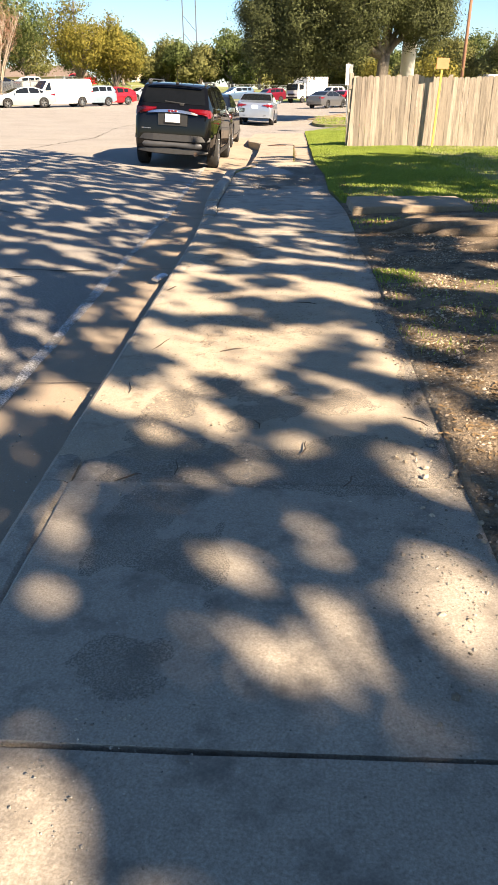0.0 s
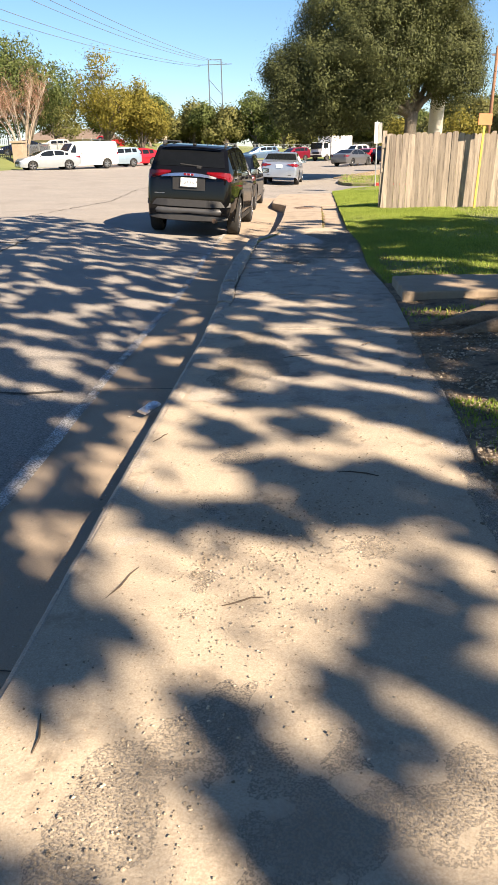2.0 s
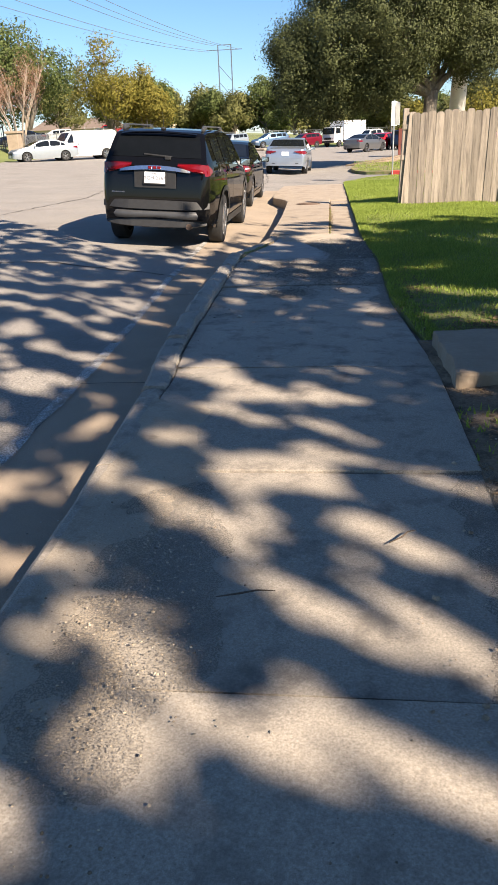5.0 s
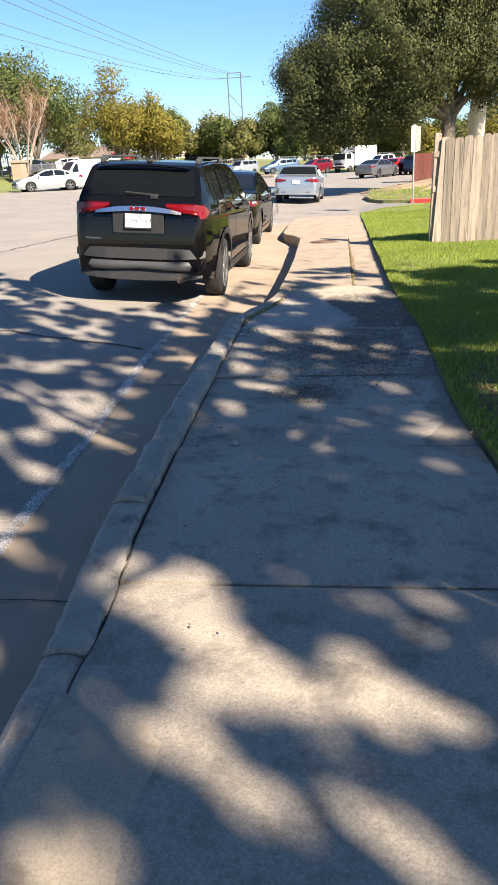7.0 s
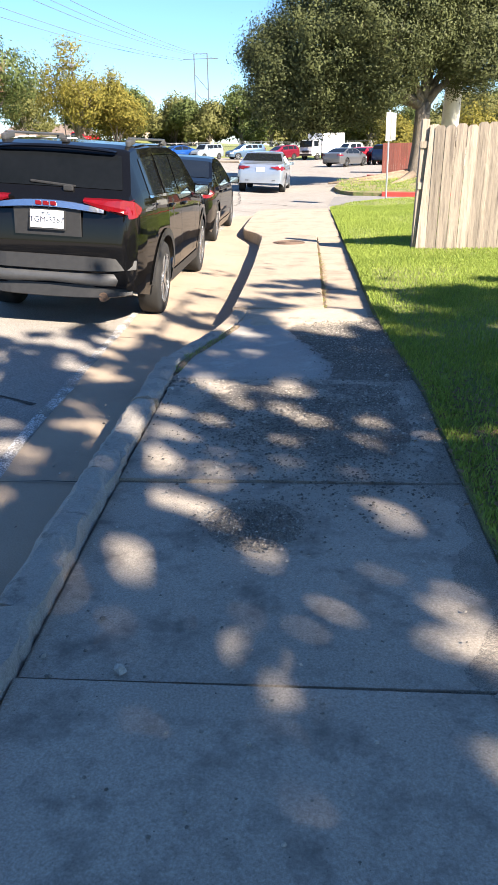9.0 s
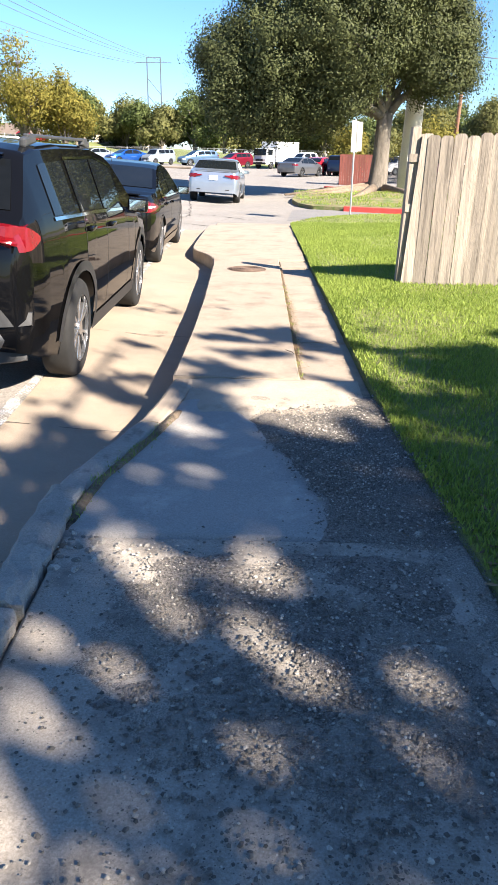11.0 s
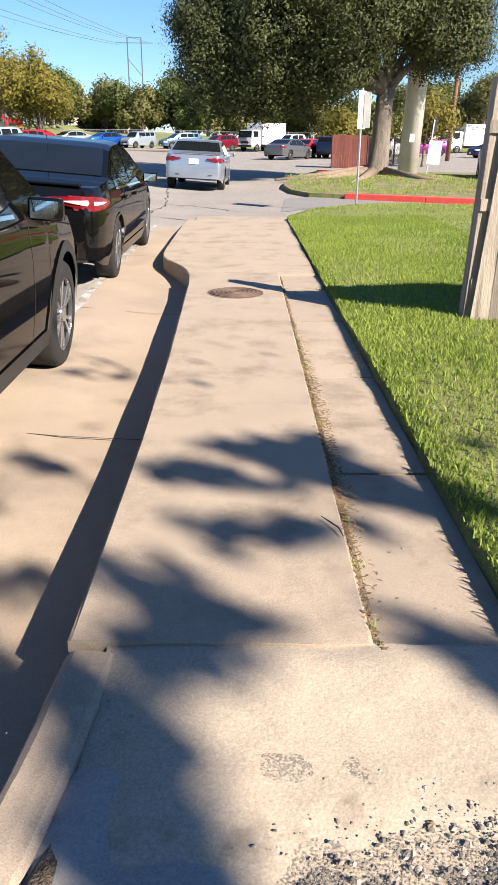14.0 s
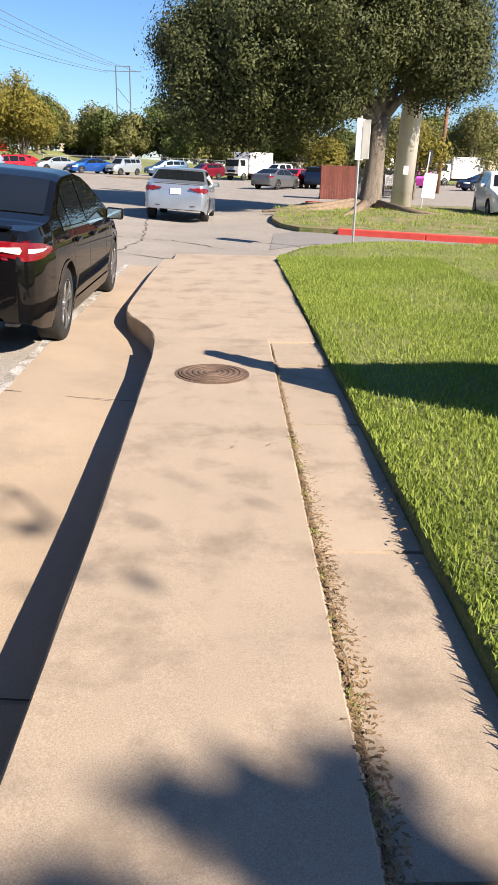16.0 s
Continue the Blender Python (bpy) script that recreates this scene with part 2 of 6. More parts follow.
M_ROOFING = mat("brown shingles", (0.12, 0.09, 0.07), (0.2, 0.16, 0.13), 0.95, 0, 2, 20, 0.3)
M_BLACK = paint("black car paint", (0.004, 0.004, 0.0045), 0.0, 0.12, coat=0.65)
M_PLASTIC = mat("black plastic trim", (0.012, 0.012, 0.013), (0.025, 0.025, 0.026), 0.55, 0, 20, 300, 0.05, world_space=False)
M_SKID = mat("silver plastic trim", (0.055, 0.056, 0.06), (0.085, 0.086, 0.09), 0.4, 0.3, 9, 80, 0.0, world_space=False)
M_TYRE = mat("tyre rubber", (0.009, 0.009, 0.009), (0.02, 0.019, 0.018), 0.85, 0, 14, 120, 0.2, world_space=False)
M_RIM = mat("alloy rim", (0.4, 0.4, 0.41), (0.55, 0.55, 0.56), 0.25, 0.9, 9, 50, 0.0, world_space=False)
M_CHROME = mat("chrome", (0.7, 0.7, 0.72), (0.85, 0.85, 0.87), 0.08, 1.0, 9, 50, 0.0, world_space=False)
M_BRIGHT = mat("satin bright metal", (0.72, 0.72, 0.74), (0.85, 0.85, 0.87), 0.24, 1.0, 9, 50, 0.0, world_space=False)
M_GLASS = mat("tinted car glass", (0.006, 0.008, 0.01), (0.012, 0.014, 0.017), 0.02, 0, 2, 20, 0.0, world_space=False, spec=0.32)
# rear window copy of the car glass, darkened and dulled to mirror less sky
M_REARGLASS = mat("low-reflection rear glass", (0.004, 0.005, 0.006), (0.007, 0.008, 0.01), 0.03, 0, 2, 20, 0.0, world_space=False, spec=0.12)
M_LAMP_RED = mat("red lamp lens", (0.10, 0.002, 0.005), (0.18, 0.003, 0.007), 0.16, 0, 9, 50, 0.0, world_space=False, coat=0.25)
M_LAMP_DEEP = mat("dark red reflector", (0.09, 0.002, 0.004), (0.16, 0.003, 0.006), 0.2, 0, 30, 90, 0.0, world_space=False)
M_LAMP_CLEAR = mat("clear lamp lens", (0.6, 0.6, 0.6), (0.8, 0.8, 0.8), 0.1, 0.3, 9, 50, 0.0, world_space=False, coat=1.0)
M_PLATE = mat("white plate", (0.7, 0.72, 0.75), (0.8, 0.82, 0.84), 0.4, 0, 9, 50, 0.0, world_space=False)
M_INK = mat("dark plate ink", (0.01, 0.012, 0.03), (0.02, 0.02, 0.05), 0.5, 0, 9, 50, 0.0, world_space=False)
M_CAN = mat("crushed silver can", (0.5, 0.52, 0.56), (0.72, 0.74, 0.78), 0.3, 0.8, 18, 60, 0.3, spots=(0.05, 0.1, 0.25), spot_scale=14, spot_edge=(0.55, 0.6))
M_TWIG = mat("twig bark", (0.05, 0.037, 0.027), (0.12, 0.09, 0.065), 1.0, 0, 20, 90, 0.4)
M_DEADLEAF = mat("dry leaves", (0.10, 0.065, 0.03), (0.30, 0.2, 0.1), 0.9, 0, 15, 60, 0.2, per_island=0.4)
M_OAK = leaf_mat("oak leaf", (0.007, 0.012, 0.005), (0.10, 0.112, 0.04), 0.1)
M_GREEN = leaf_mat("green leaf", (0.035, 0.055, 0.015), (0.135, 0.16, 0.05), 0.3)
M_GOLD = leaf_mat("yellowing leaf", (0.08, 0.085, 0.015), (0.25, 0.215, 0.04), 0.35)
M_OLIVE = leaf_mat("olive leaf", (0.06, 0.07, 0.022), (0.21, 0.205, 0.07), 0.3)
M_BROWN = leaf_mat("dry seed twigs", (0.14, 0.075, 0.05), (0.30, 0.18, 0.12), 0.2)


def speckled(m, scale, lo, hi):
    """Lets what lies under a thin scatter of grit show through between its crumbs."""
    nt = m.node_tree
    p, out = nt.nodes["Principled BSDF"], nt.nodes["Material Output"]
    geo = nt.nodes.new("ShaderNodeNewGeometry")
    n = nt.nodes.new("ShaderNodeTexNoise")
    n.inputs["Scale"].default_value, n.inputs["Detail"].default_value = scale, 5.0
    nt.links.new(geo.outputs["Position"], n.inputs["Vector"])
    r = nt.nodes.new("ShaderNodeMapRange")
    r.inputs[1].default_value, r.inputs[2].default_value = lo, hi
    nt.links.new(n.outputs["Fac"], r.inputs[0])
    nt.links.new(r.outputs[0], p.inputs["Alpha"])
    return m


M_WHITE_LINE = speckled(M_WHITE_LINE, 90, 0.28, 0.72)
M_THIN = speckled(mat("thin scattered grit", (0.15, 0.13, 0.106), (0.34, 0.292, 0.23), 1.0, 0, 6.0, 110, 0.35, bump_dist=0.015, grain=0.28), 150, 0.46, 0.66)


# ---- ground shape ----
def gz(x, y):
    if x > -1.75:
        z = -0.13
    elif x > -4.5:
        z = -0.13 + 0.075 * (-1.75 - x)
    else:
        z = 0.0763 + 0.024 * min(-4.5 - x, 30)
    dip = 0.065 * min(max((y - 15.3) / 1.5, 0), 1) * min(max((29 - y) / 3, 0), 1) * min(max((x + 1.65) / 0.4, 0), 1)
    return z - dip + 0.004 * min(max(y - 62, 0), 80)


def sheet(name, xs, ys, zf, m, label="", kind="structure", category=""):
    V = [(x, y, zf(x, y)) for y in ys for x in xs]
    n = len(xs)
    F = [(j * n + i, j * n + i + 1, (j + 1) * n + i + 1, (j + 1) * n + i) for j in range(len(ys) - 1) for i in range(n - 1)]
    return tagged(mesh_ob(name, V, F, m, smooth=True), label, category, kind=kind)


def steps(a, b, n):
    return [a + (b - a) * i / n for i in range(n + 1)]


def far_z(x, y):
    bank = 1.3 * min(max((y - 108) / 14, 0), 1) + (0.9 * min(max((-24.5 - x) / 2.0, 0), 1) if y > 20 else 0)
    return gz(x, y) - 0.06 + bank


sheet("ground", sorted(steps(-600, 600, 24) + steps(-45, 45, 45) + [-1.75, -4.5]), sorted(steps(-300, 1200, 15) + steps(-40, 160, 50)), far_z, M_FIELD, "rough mown grassland reaching the horizon", category="ground")
road_xs = sorted(set(steps(-24, -5, 19) + [-4.5, -3.6, -2.7, -1.75] + steps(0, 60, 12)))
sheet("road", road_xs, steps(-30, 112, 71), lambda x, y: gz(x, y) - (0.35 if x > -1.7 and y < 29.5 else 0), M_ROAD, "worn pale road surface with cracks", category="road")


def ribbon(pts, w, z, m, name, wobble=0.0, parent=None, label=""):
    """A flat strip along points of the plan, w wide."""
    V, F = [], []
    rnd = random.Random(len(pts) * 7 + int(abs(pts[0][0]) * 100))
    for i, (x, y) in enumerate(pts):
        a, b = Vector(pts[max(i - 1, 0)]), Vector(pts[min(i + 1, len(pts) - 1)])
        d = (b - a).normalized()
        n = Vector((-d.y, d.x)) * (w / 2) * (1 + wobble * rnd.uniform(-1, 1))
        for s in (-1, 1):
            p = Vector((x, y)) + n * s
            V.append((p.x, p.y, z(p.x, p.y)))
    F = [(2 * i, 2 * i + 1, 2 * i + 3, 2 * i + 2) for i in range(len(pts) - 1)]
    return mesh_ob(name, V, F, m, parent, label)


def dense(pts, step=0.3, jitter=0.0, seed=1):
    rnd = random.Random(seed)
    out = []
    for (a, b), (c, d) in zip(pts, pts[1:]):
        n = max(1, int(math.hypot(c - a, d - b) / step))
        for i in range(n):
            t = i / n
            out.append((a + (c - a) * t + rnd.uniform(-jitter, jitter), b + (d - b) * t + rnd.uniform(-jitter, jitter)))
    return out + [pts[-1]]


# gutter pan with its joints, and the worn white line along it
GUT_OUT = [(-1.5, -6), (-1.52, 4), (-1.62, 8), (-1.68, 12), (-1.84, 15), (-1.9, 18), (-1.95, 30)]
KERB_OUT = [(-0.96, -6), (-0.96, 2.5), (-0.99, 5), (-1.02, 8.6), (-1.08, 10.1), (-1.15, 11.0), (-1.19, 12.4), (-1.21, 13.8), (-1.22, 15.0), (-1.23, 15.45), (-1.2, 15.75), (-1.13, 16.0), (-1.03, 16.33), (-0.94, 16.7), (-0.885, 17.07), (-0.842, 17.56), (-0.83, 19), (-0.838, 20.5), (-0.895, 23.3), (-0.95, 24.15), (-1.1, 24.65), (-1.28, 25.05), (-1.38, 25.4), (-1.4, 26), (-1.4, 28.6), (-1.36, 30)]


def xat(line, y):
    return lerp([(b, a) for a, b in line], y)


ys = steps(-6, 30, 120)
V, F = [], []
for y in ys:
    a, b = xat(KERB_OUT, y) + 0.03, xat(GUT_OUT, y)
    for k in range(5):
        x = a + (b - a) * k / 4
        V.append((x, y, gz(x, y) + 0.006 + 0.004 * math.sin(3 * y + k)))
F = [(j * 5 + k, j * 5 + k + 1, (j + 1) * 5 + k + 1, (j + 1) * 5 + k) for j in range(len(ys) - 1) for k in range(4)]
gutter = tagged(mesh_ob("gutter", V, F, M_GUTTER, smooth=True), "stained concrete gutter pan beside the kerb", "gutter", kind="structure")
for y in (1.3, 4.4, 7.5, 10.6, 13.7, 16.9, 19.6, 22.8, 26.2):
    ribbon([(xat(KERB_OUT, y) - 0.02, y), ((xat(KERB_OUT, y) + xat(GUT_OUT, y)) / 2, y + 0.01), (xat(GUT_OUT, y), y - 0.01)], 0.008, lambda x, y: gz(x, y) + 0.014, M_TAR, "gutter_joint", 0.4, gutter)
line_pts = dense([(a - 0.03, b) for a, b in GUT_OUT], 0.35, 0.012)
ribbon(line_pts, 0.08, lambda x, y: gz(x, y) + 0.0165, M_WHITE_LINE, "white_line", 0.25, gutter, "faded white edge line")
# cracks in the road
for k, pts in enumerate(([(-5.2, 3), (-4.8, 6), (-5.3, 9), (-4.9, 13), (-5.4, 17)], [(-3.2, 10.2), (-4.8, 10.6), (-6.5, 10.1), (-9, 10.5)], [(-2.0, 14.9), (-3.5, 15.4), (-5, 15.0), (-7.4, 15.6)], [(-1.9, 7.4), (-3.4, 7.0), (-5, 7.5)], [(-2.6, 30), (-2.2, 34), (-2.7, 40), (-2.1, 47)], [(-0.4, 33), (-1.6, 34.6), (-3.6, 34.2)], [(0.4, 31.4), (-0.5, 31.6), (-1.5, 31.2), (-2.6, 31.7)], [(-7, 20), (-6.4, 26), (-7.2, 33), (-6.7, 44)])):
    tagged(ribbon(dense(pts, 0.22, 0.05, k + 3), 0.028, lambda x, y: gz(x, y) + 0.006, M_TAR, "road_crack", 0.8), "dark irregular crack in the road surface", "road crack", "road cracks", "structure")


# ---- kerb: worn pieces, joined end to end ----
def kerb_piece(y0, y1, lift, width, seed, m=M_KERB, wear=0.012):
    rnd = random.Random(seed)
    n = max(3, int((y1 - y0) / 0.06))
    V, F = [], []
    for i in range(n + 1):
        y = y0 + (y1 - y0) * i / n
        x = xat(KERB_OUT, y)
        slope = (xat(KERB_OUT, y + 0.05) - xat(KERB_OUT, y - 0.05)) / 0.1
        nx, ny = 1 / math.hypot(1, slope), -slope / math.hypot(1, slope)
        top = lift * (min(1, 0.2 + (y - y0) / 0.8) if 10 < y0 < 10.2 else 1) + wear * (noise.noise(Vector((y * 4, seed, 0)))) * 1.2
        rough = wear * 0.8 * noise.noise(Vector((y * 17, seed, 4))) + wear * 0.5 * min(0, noise.noise(Vector((y * 7, seed, 9))))
        ring = [(-0.03, -0.24), (-0.014, top - 0.03), (0.0, top - 0.01 + rough), (0.018, top + rough * 0.5), (width * 0.55, top + 0.002 - rough), (width - 0.02, top - 0.002), (width, top - 0.014 + rough), (width + 0.003, -0.1)]
        for k, (u, z) in enumerate(ring):
            j = rnd.uniform(-1, 1) * wear * (0.3 if k in (0, 7) else 0.45)
            V.append((x + nx * u + j, y + ny * u, z + (j * 0.5 if 0 < k < 7 else 0)))
    F = [(i * 8 + k, i * 8 + k + 1, (i + 1) * 8 + k + 1, (i + 1) * 8 + k) for i in range(n) for k in range(7)]
    F += [tuple(range(8))[::-1], tuple(range(n * 8, n * 8 + 8))]
    F = [q[::-1] for q in F]
    return mesh_ob("kerb_piece", V, F, m, KERB, smooth=False)


KERB = empty("kerb", Matrix(), "worn concrete kerb with chipped rounded top", "kerb", kind="structure")
for k, (a, b, lift, w, m, wear) in enumerate(((-6, -3.0, 0.003, 0.12, M_WALK, 0.005), (-2.99, 0.05, 0.003, 0.12, M_WALK, 0.005), (0.06, 2.98, 0.003, 0.12, M_WALK, 0.005), (2.99, 6.0, 0.002, 0.12, M_WALK, 0.005), (6.01, 8.95, 0.004, 0.12, M_WALK, 0.006), (8.96, 10.1, 0.008, 0.13, M_WALK, 0.008),
                                              (10.11, 11.2, 0.036, 0.15, M_KERB, 0.026), (11.215, 12.3, 0.06, 0.15, M_KERB, 0.028), (12.315, 13.5, 0.062, 0.15, M_KERB, 0.03), (13.515, 14.6, 0.055, 0.15, M_KERB, 0.03), (14.62, 15.62, 0.045, 0.15, M_KERB, 0.03),
                                              (15.66, 16.6, 0.022, 0.15, M_KERB, 0.012), (16.61, 17.5, 0.016, 0.14, M_CLEAN, 0.006))):
    kerb_piece(a, b, lift, w, k + 5, m, wear)


# ---- pavement slabs ----
def slab(x0f, x1f, y0, y1, top, m, parent, tilt=0.0, lip=0.012, seed=0, name="slab"):
    """One concrete slab with worn upper edges; x0f and x1f give its sides along y."""
    rnd = random.Random(seed)
    n = max(2, int((y1 - y0) / 0.25))
    V, F = [], []
    for i in range(n + 1):
        y = y0 + (y1 - y0) * i / n
        a, b = x0f(y), x1f(y)
        e = lip if i in (0, n) else 0
        cols = [(a, -0.24), (a, top - lip), (a + lip, top - e * 0.6)] + [(a + (b - a) * t, top - e * 0.6) for t in (0.2, 0.4, 0.6, 0.8)] + [(b - lip, top - e * 0.6), (b, top - lip), (b, -0.24)]
        for k, (x, z) in enumerate(cols):
            u = (x - a) / max(b - a, 0.01) - 0.5
            V.append((x + (rnd.uniform(-0.003, 0.003) if k in (1, 8) else 0), y + (rnd.uniform(-0.003, 0.003) if i in (0, n) else 0), z + (tilt * u if z > -0.1 else 0)))
    w = 10
    F = [(i * w + k, i * w + k + 1, (i + 1) * w + k + 1, (i + 1) * w + k) for i in range(n) for k in range(w - 1)]
    F += [tuple(range(w))[::-1], tuple(range(n * w, n * w + w))]
    return mesh_ob(name, V, [q[::-1] for q in F], m, parent)


PAVE = empty("pavement", Matrix(), "concrete pavement of uneven square slabs, dusty and patched", "pavement", kind="structure")
tagged(mesh_ob("pavement_bed", [(-0.86, -6, -0.03), (0.9, -6, -0.03), (0.9, 24.5, -0.045), (-0.8, 24.5, -0.045)], [(0, 1, 2, 3)], M_GRIT), "dark gritty bed under the pavement slabs", "ground", kind="structure")
joints = [-6, -4.3, -2.8, -1.35, 0.15, 1.65, 3.0, 4.48, 5.97, 7.45, 8.92, 10.57, 12.04, 13.5, 15.2]
inner = lambda y: xat(KERB_OUT, y) + (0.123 if y < 8.9 else 0.133 if y < 10.12 else 0.16)
outer = lambda y: lerp([(-6, 0.78), (10.6, 0.76), (12.6, 0.62), (15, 0.63), (16.5, 0.54), (17.5, 0.52), (30, 0.46)], y)
for k, (a, b) in enumerate(zip(joints, joints[1:])):
    slab(inner, outer, a + 0.01, b - 0.01, 0.0 + (0.004 if k % 3 else -0.004), M_WALK, PAVE, 0.006 * (-1) ** k, seed=k)
# smooth patch past the broken piece, the raised slab, the low strip beside it and the wide end
patch_edge = lambda y: lerp([(15.2, -0.08), (15.35, 0.0), (15.55, 0.02), (15.8, -0.04), (16.1, -0.16), (16.4, -0.26), (16.75, -0.36), (17.15, -0.48)], y) + 0.03 * noise.noise(Vector((y * 6, 3, 3)))
slab(lambda y: -0.7, lambda y: 0.36, 17.0, 17.50, -0.006, M_CLEAN, PAVE, 0.0, seed=32, name="patch")
slab(lambda y: xat(KERB_OUT, y) - 0.012, lambda y: 0.05, 17.52, 24.02, 0.036, M_CLEAN, PAVE, -0.012, seed=33)
for k, (a, b) in enumerate(((17.0, 18.82), (18.84, 20.31), (20.33, 21.9), (21.915, 23.3))):
    slab(lambda y: 0.062, lambda y: lerp([(17, 0.53), (30, 0.46)], y), a, b - 0.008, -0.02, M_CLEAN, PAVE, 0.004, seed=40 + k)
slab(lambda y: 0.062, lambda y: 0.49, 23.31, 24.02, -0.004, M_CLEAN, PAVE, 0.0, seed=50)
slab(lambda y: xat(KERB_OUT, y) - 0.012, lambda y: 0.47, 24.03, 30.0, 0.012, M_CLEAN, PAVE, 0.0, seed=51)
slab(lambda y: -1.3, lambda y: 0.6, 30.02, 31.5, -0.06, M_CLEAN, PAVE, 0.0, 0.03, seed=52, name="apron")


# ---- trodden grit lying over the slabs in patches ----
def grit(name, x0, x1, y0, y1, bias, amp, seed, label, shape=None, m=None, step=0.04, warp=None):
    nx, ny = int((x1 - x0) / step), int((y1 - y0) / step)
    V = []
    for j in range(ny + 1):
        for i in range(nx + 1):
            x, y = x0 + (x1 - x0) * i / nx, y0 + (y1 - y0) * j / ny
            e = min(i / nx, 1 - i / nx, j / ny, 1 - j / ny)
            x += warp(y) if warp else 0
            p = Vector((x, y, seed))
            z = bias + amp * noise.fractal(p * 2.6, 0.7, 2.1, 7) + 0.0012 * noise.noise(p * 30) - 0.03 * max(0, 0.12 - e) / 0.12
            if shape:
                z += shape(x, y)
            V.append((x, y, max(z, -0.03)))
    n = nx + 1
    F = [(j * n + i, j * n + i + 1, (j + 1) * n + i + 1, (j + 1) * n + i) for j in range(ny) for i in range(nx)]
    return tagged(mesh_ob(name, V, F, m or M_GRIT, smooth=True), label, "ground", kind="stuff")


def rim(cx, cy, rx, ry):
    return lambda x, y: -0.05 * max(0, math.hypot((x - cx) / rx, (y - cy) / ry) - 0.75)


grit("dust", -0.955, 0.8, 2.95, 7.35, 0.010, 0.008, 11.5, "pale sandy dust trodden over the pavement", lambda x, y: 0.03 * max(0, 0.12 - (x + 0.955) / 1.755) / 0.12 * (3.2 < y < 7.1) - 0.014 * max(0, (y - 6.3) / 1.1) - 0.02 * max(0, (3.3 - y) / 0.35), M_DUST, 0.045)
grit("dust", -0.965, -0.1, 6.9, 10.1, 0.008, 0.009, 12.5, "sandy dust along the kerb", lambda x, y: 0.03 * max(0, 0.12 - (x + 0.965) / 0.865) / 0.12 * (7.1 < y < 9.9) - 0.03 * max(0, (x + 0.66) / 0.3), M_DUST, 0.04)
grit("grit", -0.75, -0.02, 1.6, 3.15, 0.004, 0.009, 1.5, "dark gravelly dirt spread on the pavement", rim(-0.4, 2.4, 0.33, 0.75), M_THIN)
grit("grit", -0.84, 0.75, 2.75, 4.8, 0.006, 0.012, 2.5, "dirt and gravel drifted over the slab joint", rim(-0.1, 3.5, 0.85, 0.95), M_THIN)
grit("grit", -0.85, 0.5, 4.3, 6.6, 0.004, 0.013, 3.5, "thin dirt on the pavement", rim(-0.3, 5.3, 0.7, 1.2), M_THIN, 0.05)
grit("grit", -0.9, 0.0, 6.8, 9.0, 0.008, 0.012, 4.5, "thin crusted dirt along the kerb", rim(-0.62, 7.9, 0.35, 1.0), M_THIN, 0.05)
grit("grit", 0.25, 0.85, 2.2, 9.6, 0.001, 0.012, 5.5, "soil washed onto the pavement edge", lambda x, y: 0.03 * (x - 0.66) / 0.3, M_THIN, 0.05)
grit("grit", -1.05, 0.64, 13.4, 15.2, 0.006, 0.010, 6.5, "dark broken gravelly pavement", rim(-0.05, 14.5, 0.95, 0.85), M_THIN, 0.03)
grit("grit", -0.75, 0.08, 12.6, 13.6, 0.006, 0.006, 7.5, "round patch of dark gravel on the slab", rim(-0.34, 13.06, 0.22, 0.24), M_THIN, 0.025)
def mortar(x, y):
    u = x - inner(y) + 0.05
    return 0.03 * max(0, 0.12 - u / 1.4) / 0.12 - 0.03 * max(0, (0.1 - u) / 0.1) - 0.05 * max(0, (x - patch_edge(y)) / 0.25) - 0.05 * max(0, (15.215 - y) / 0.03) - 0.05 * max(0, (y - 17.05) / 0.15)


grit("mortar_patch", 0, 1.4, 15.0, 17.4, 0.012, 0.008, 13.1, "smooth grey mortar patch with ragged edges in the pavement", mortar, M_PATCH, 0.022, lambda y: inner(y) - 0.05)
beside_patch = lambda x, y: 0.016 * min(1, max(-1, (x - patch_edge(y) - 0.06) / 0.12)) - (0.014 if y > 17.1 else 0)
grit("grit", -0.6, 0.62, 15.1, 17.4, 0.004, 0.010, 8.5, "dark gravel and dirt beside the smooth patch", beside_patch, M_THIN, 0.03)
grit("grit", -0.6, 0.62, 15.1, 17.3, -0.002, 0.010, 9.1, "dark soil under the gravel", beside_patch, None, 0.04)
grit("grit", -1.02, 0.64, 13.7, 15.22, 0.002, 0.012, 6.1, "dark broken surface under the gravel", rim(-0.05, 14.6, 1.0, 0.8), None, 0.04)
grit("grit", 0.2, 0.7, 11.5, 16.0, 0.0, 0.012, 9.5, "dark soil washed from the lawn edge", lambda x, y: 0.02 * (x - 0.5) / 0.2, M_THIN, 0.04)
grit("dust", -0.74, 0.46, 16.6, 17.53, 0.008, 0.009, 14.1, "sandy dust drifted against the raised slab", lambda x, y: 0.014 + 0.02 * max(0, (y - 17.3) / 0.2) - 0.03 * max(0, (16.95 - y) / 0.3), M_DUST, 0.03)
grit("joint_dirt", 0.0, 0.07, 15.25, 16.95, 0.022, 0.012, 15.1, "dark dirt between the kerb and the mortar patch", m=M_SOIL, step=0.016, warp=lambda y: inner(y) - 0.015)
grit("joint_dirt", 0.03, 0.082, 17.45, 23.5, 0.012, 0.01, 10.5, "dirt filling the long slab joint", m=M_SOIL, step=0.016)


# ---- soil, lawn, driveway and tree island ----
def soil_z(x, y):
    return 0.0 + 0.05 * min(max((x - 0.85) / 1.2, 0), 1) + 0.025 * noise.noise(Vector((x * 2.2, y * 2.2, 3)))


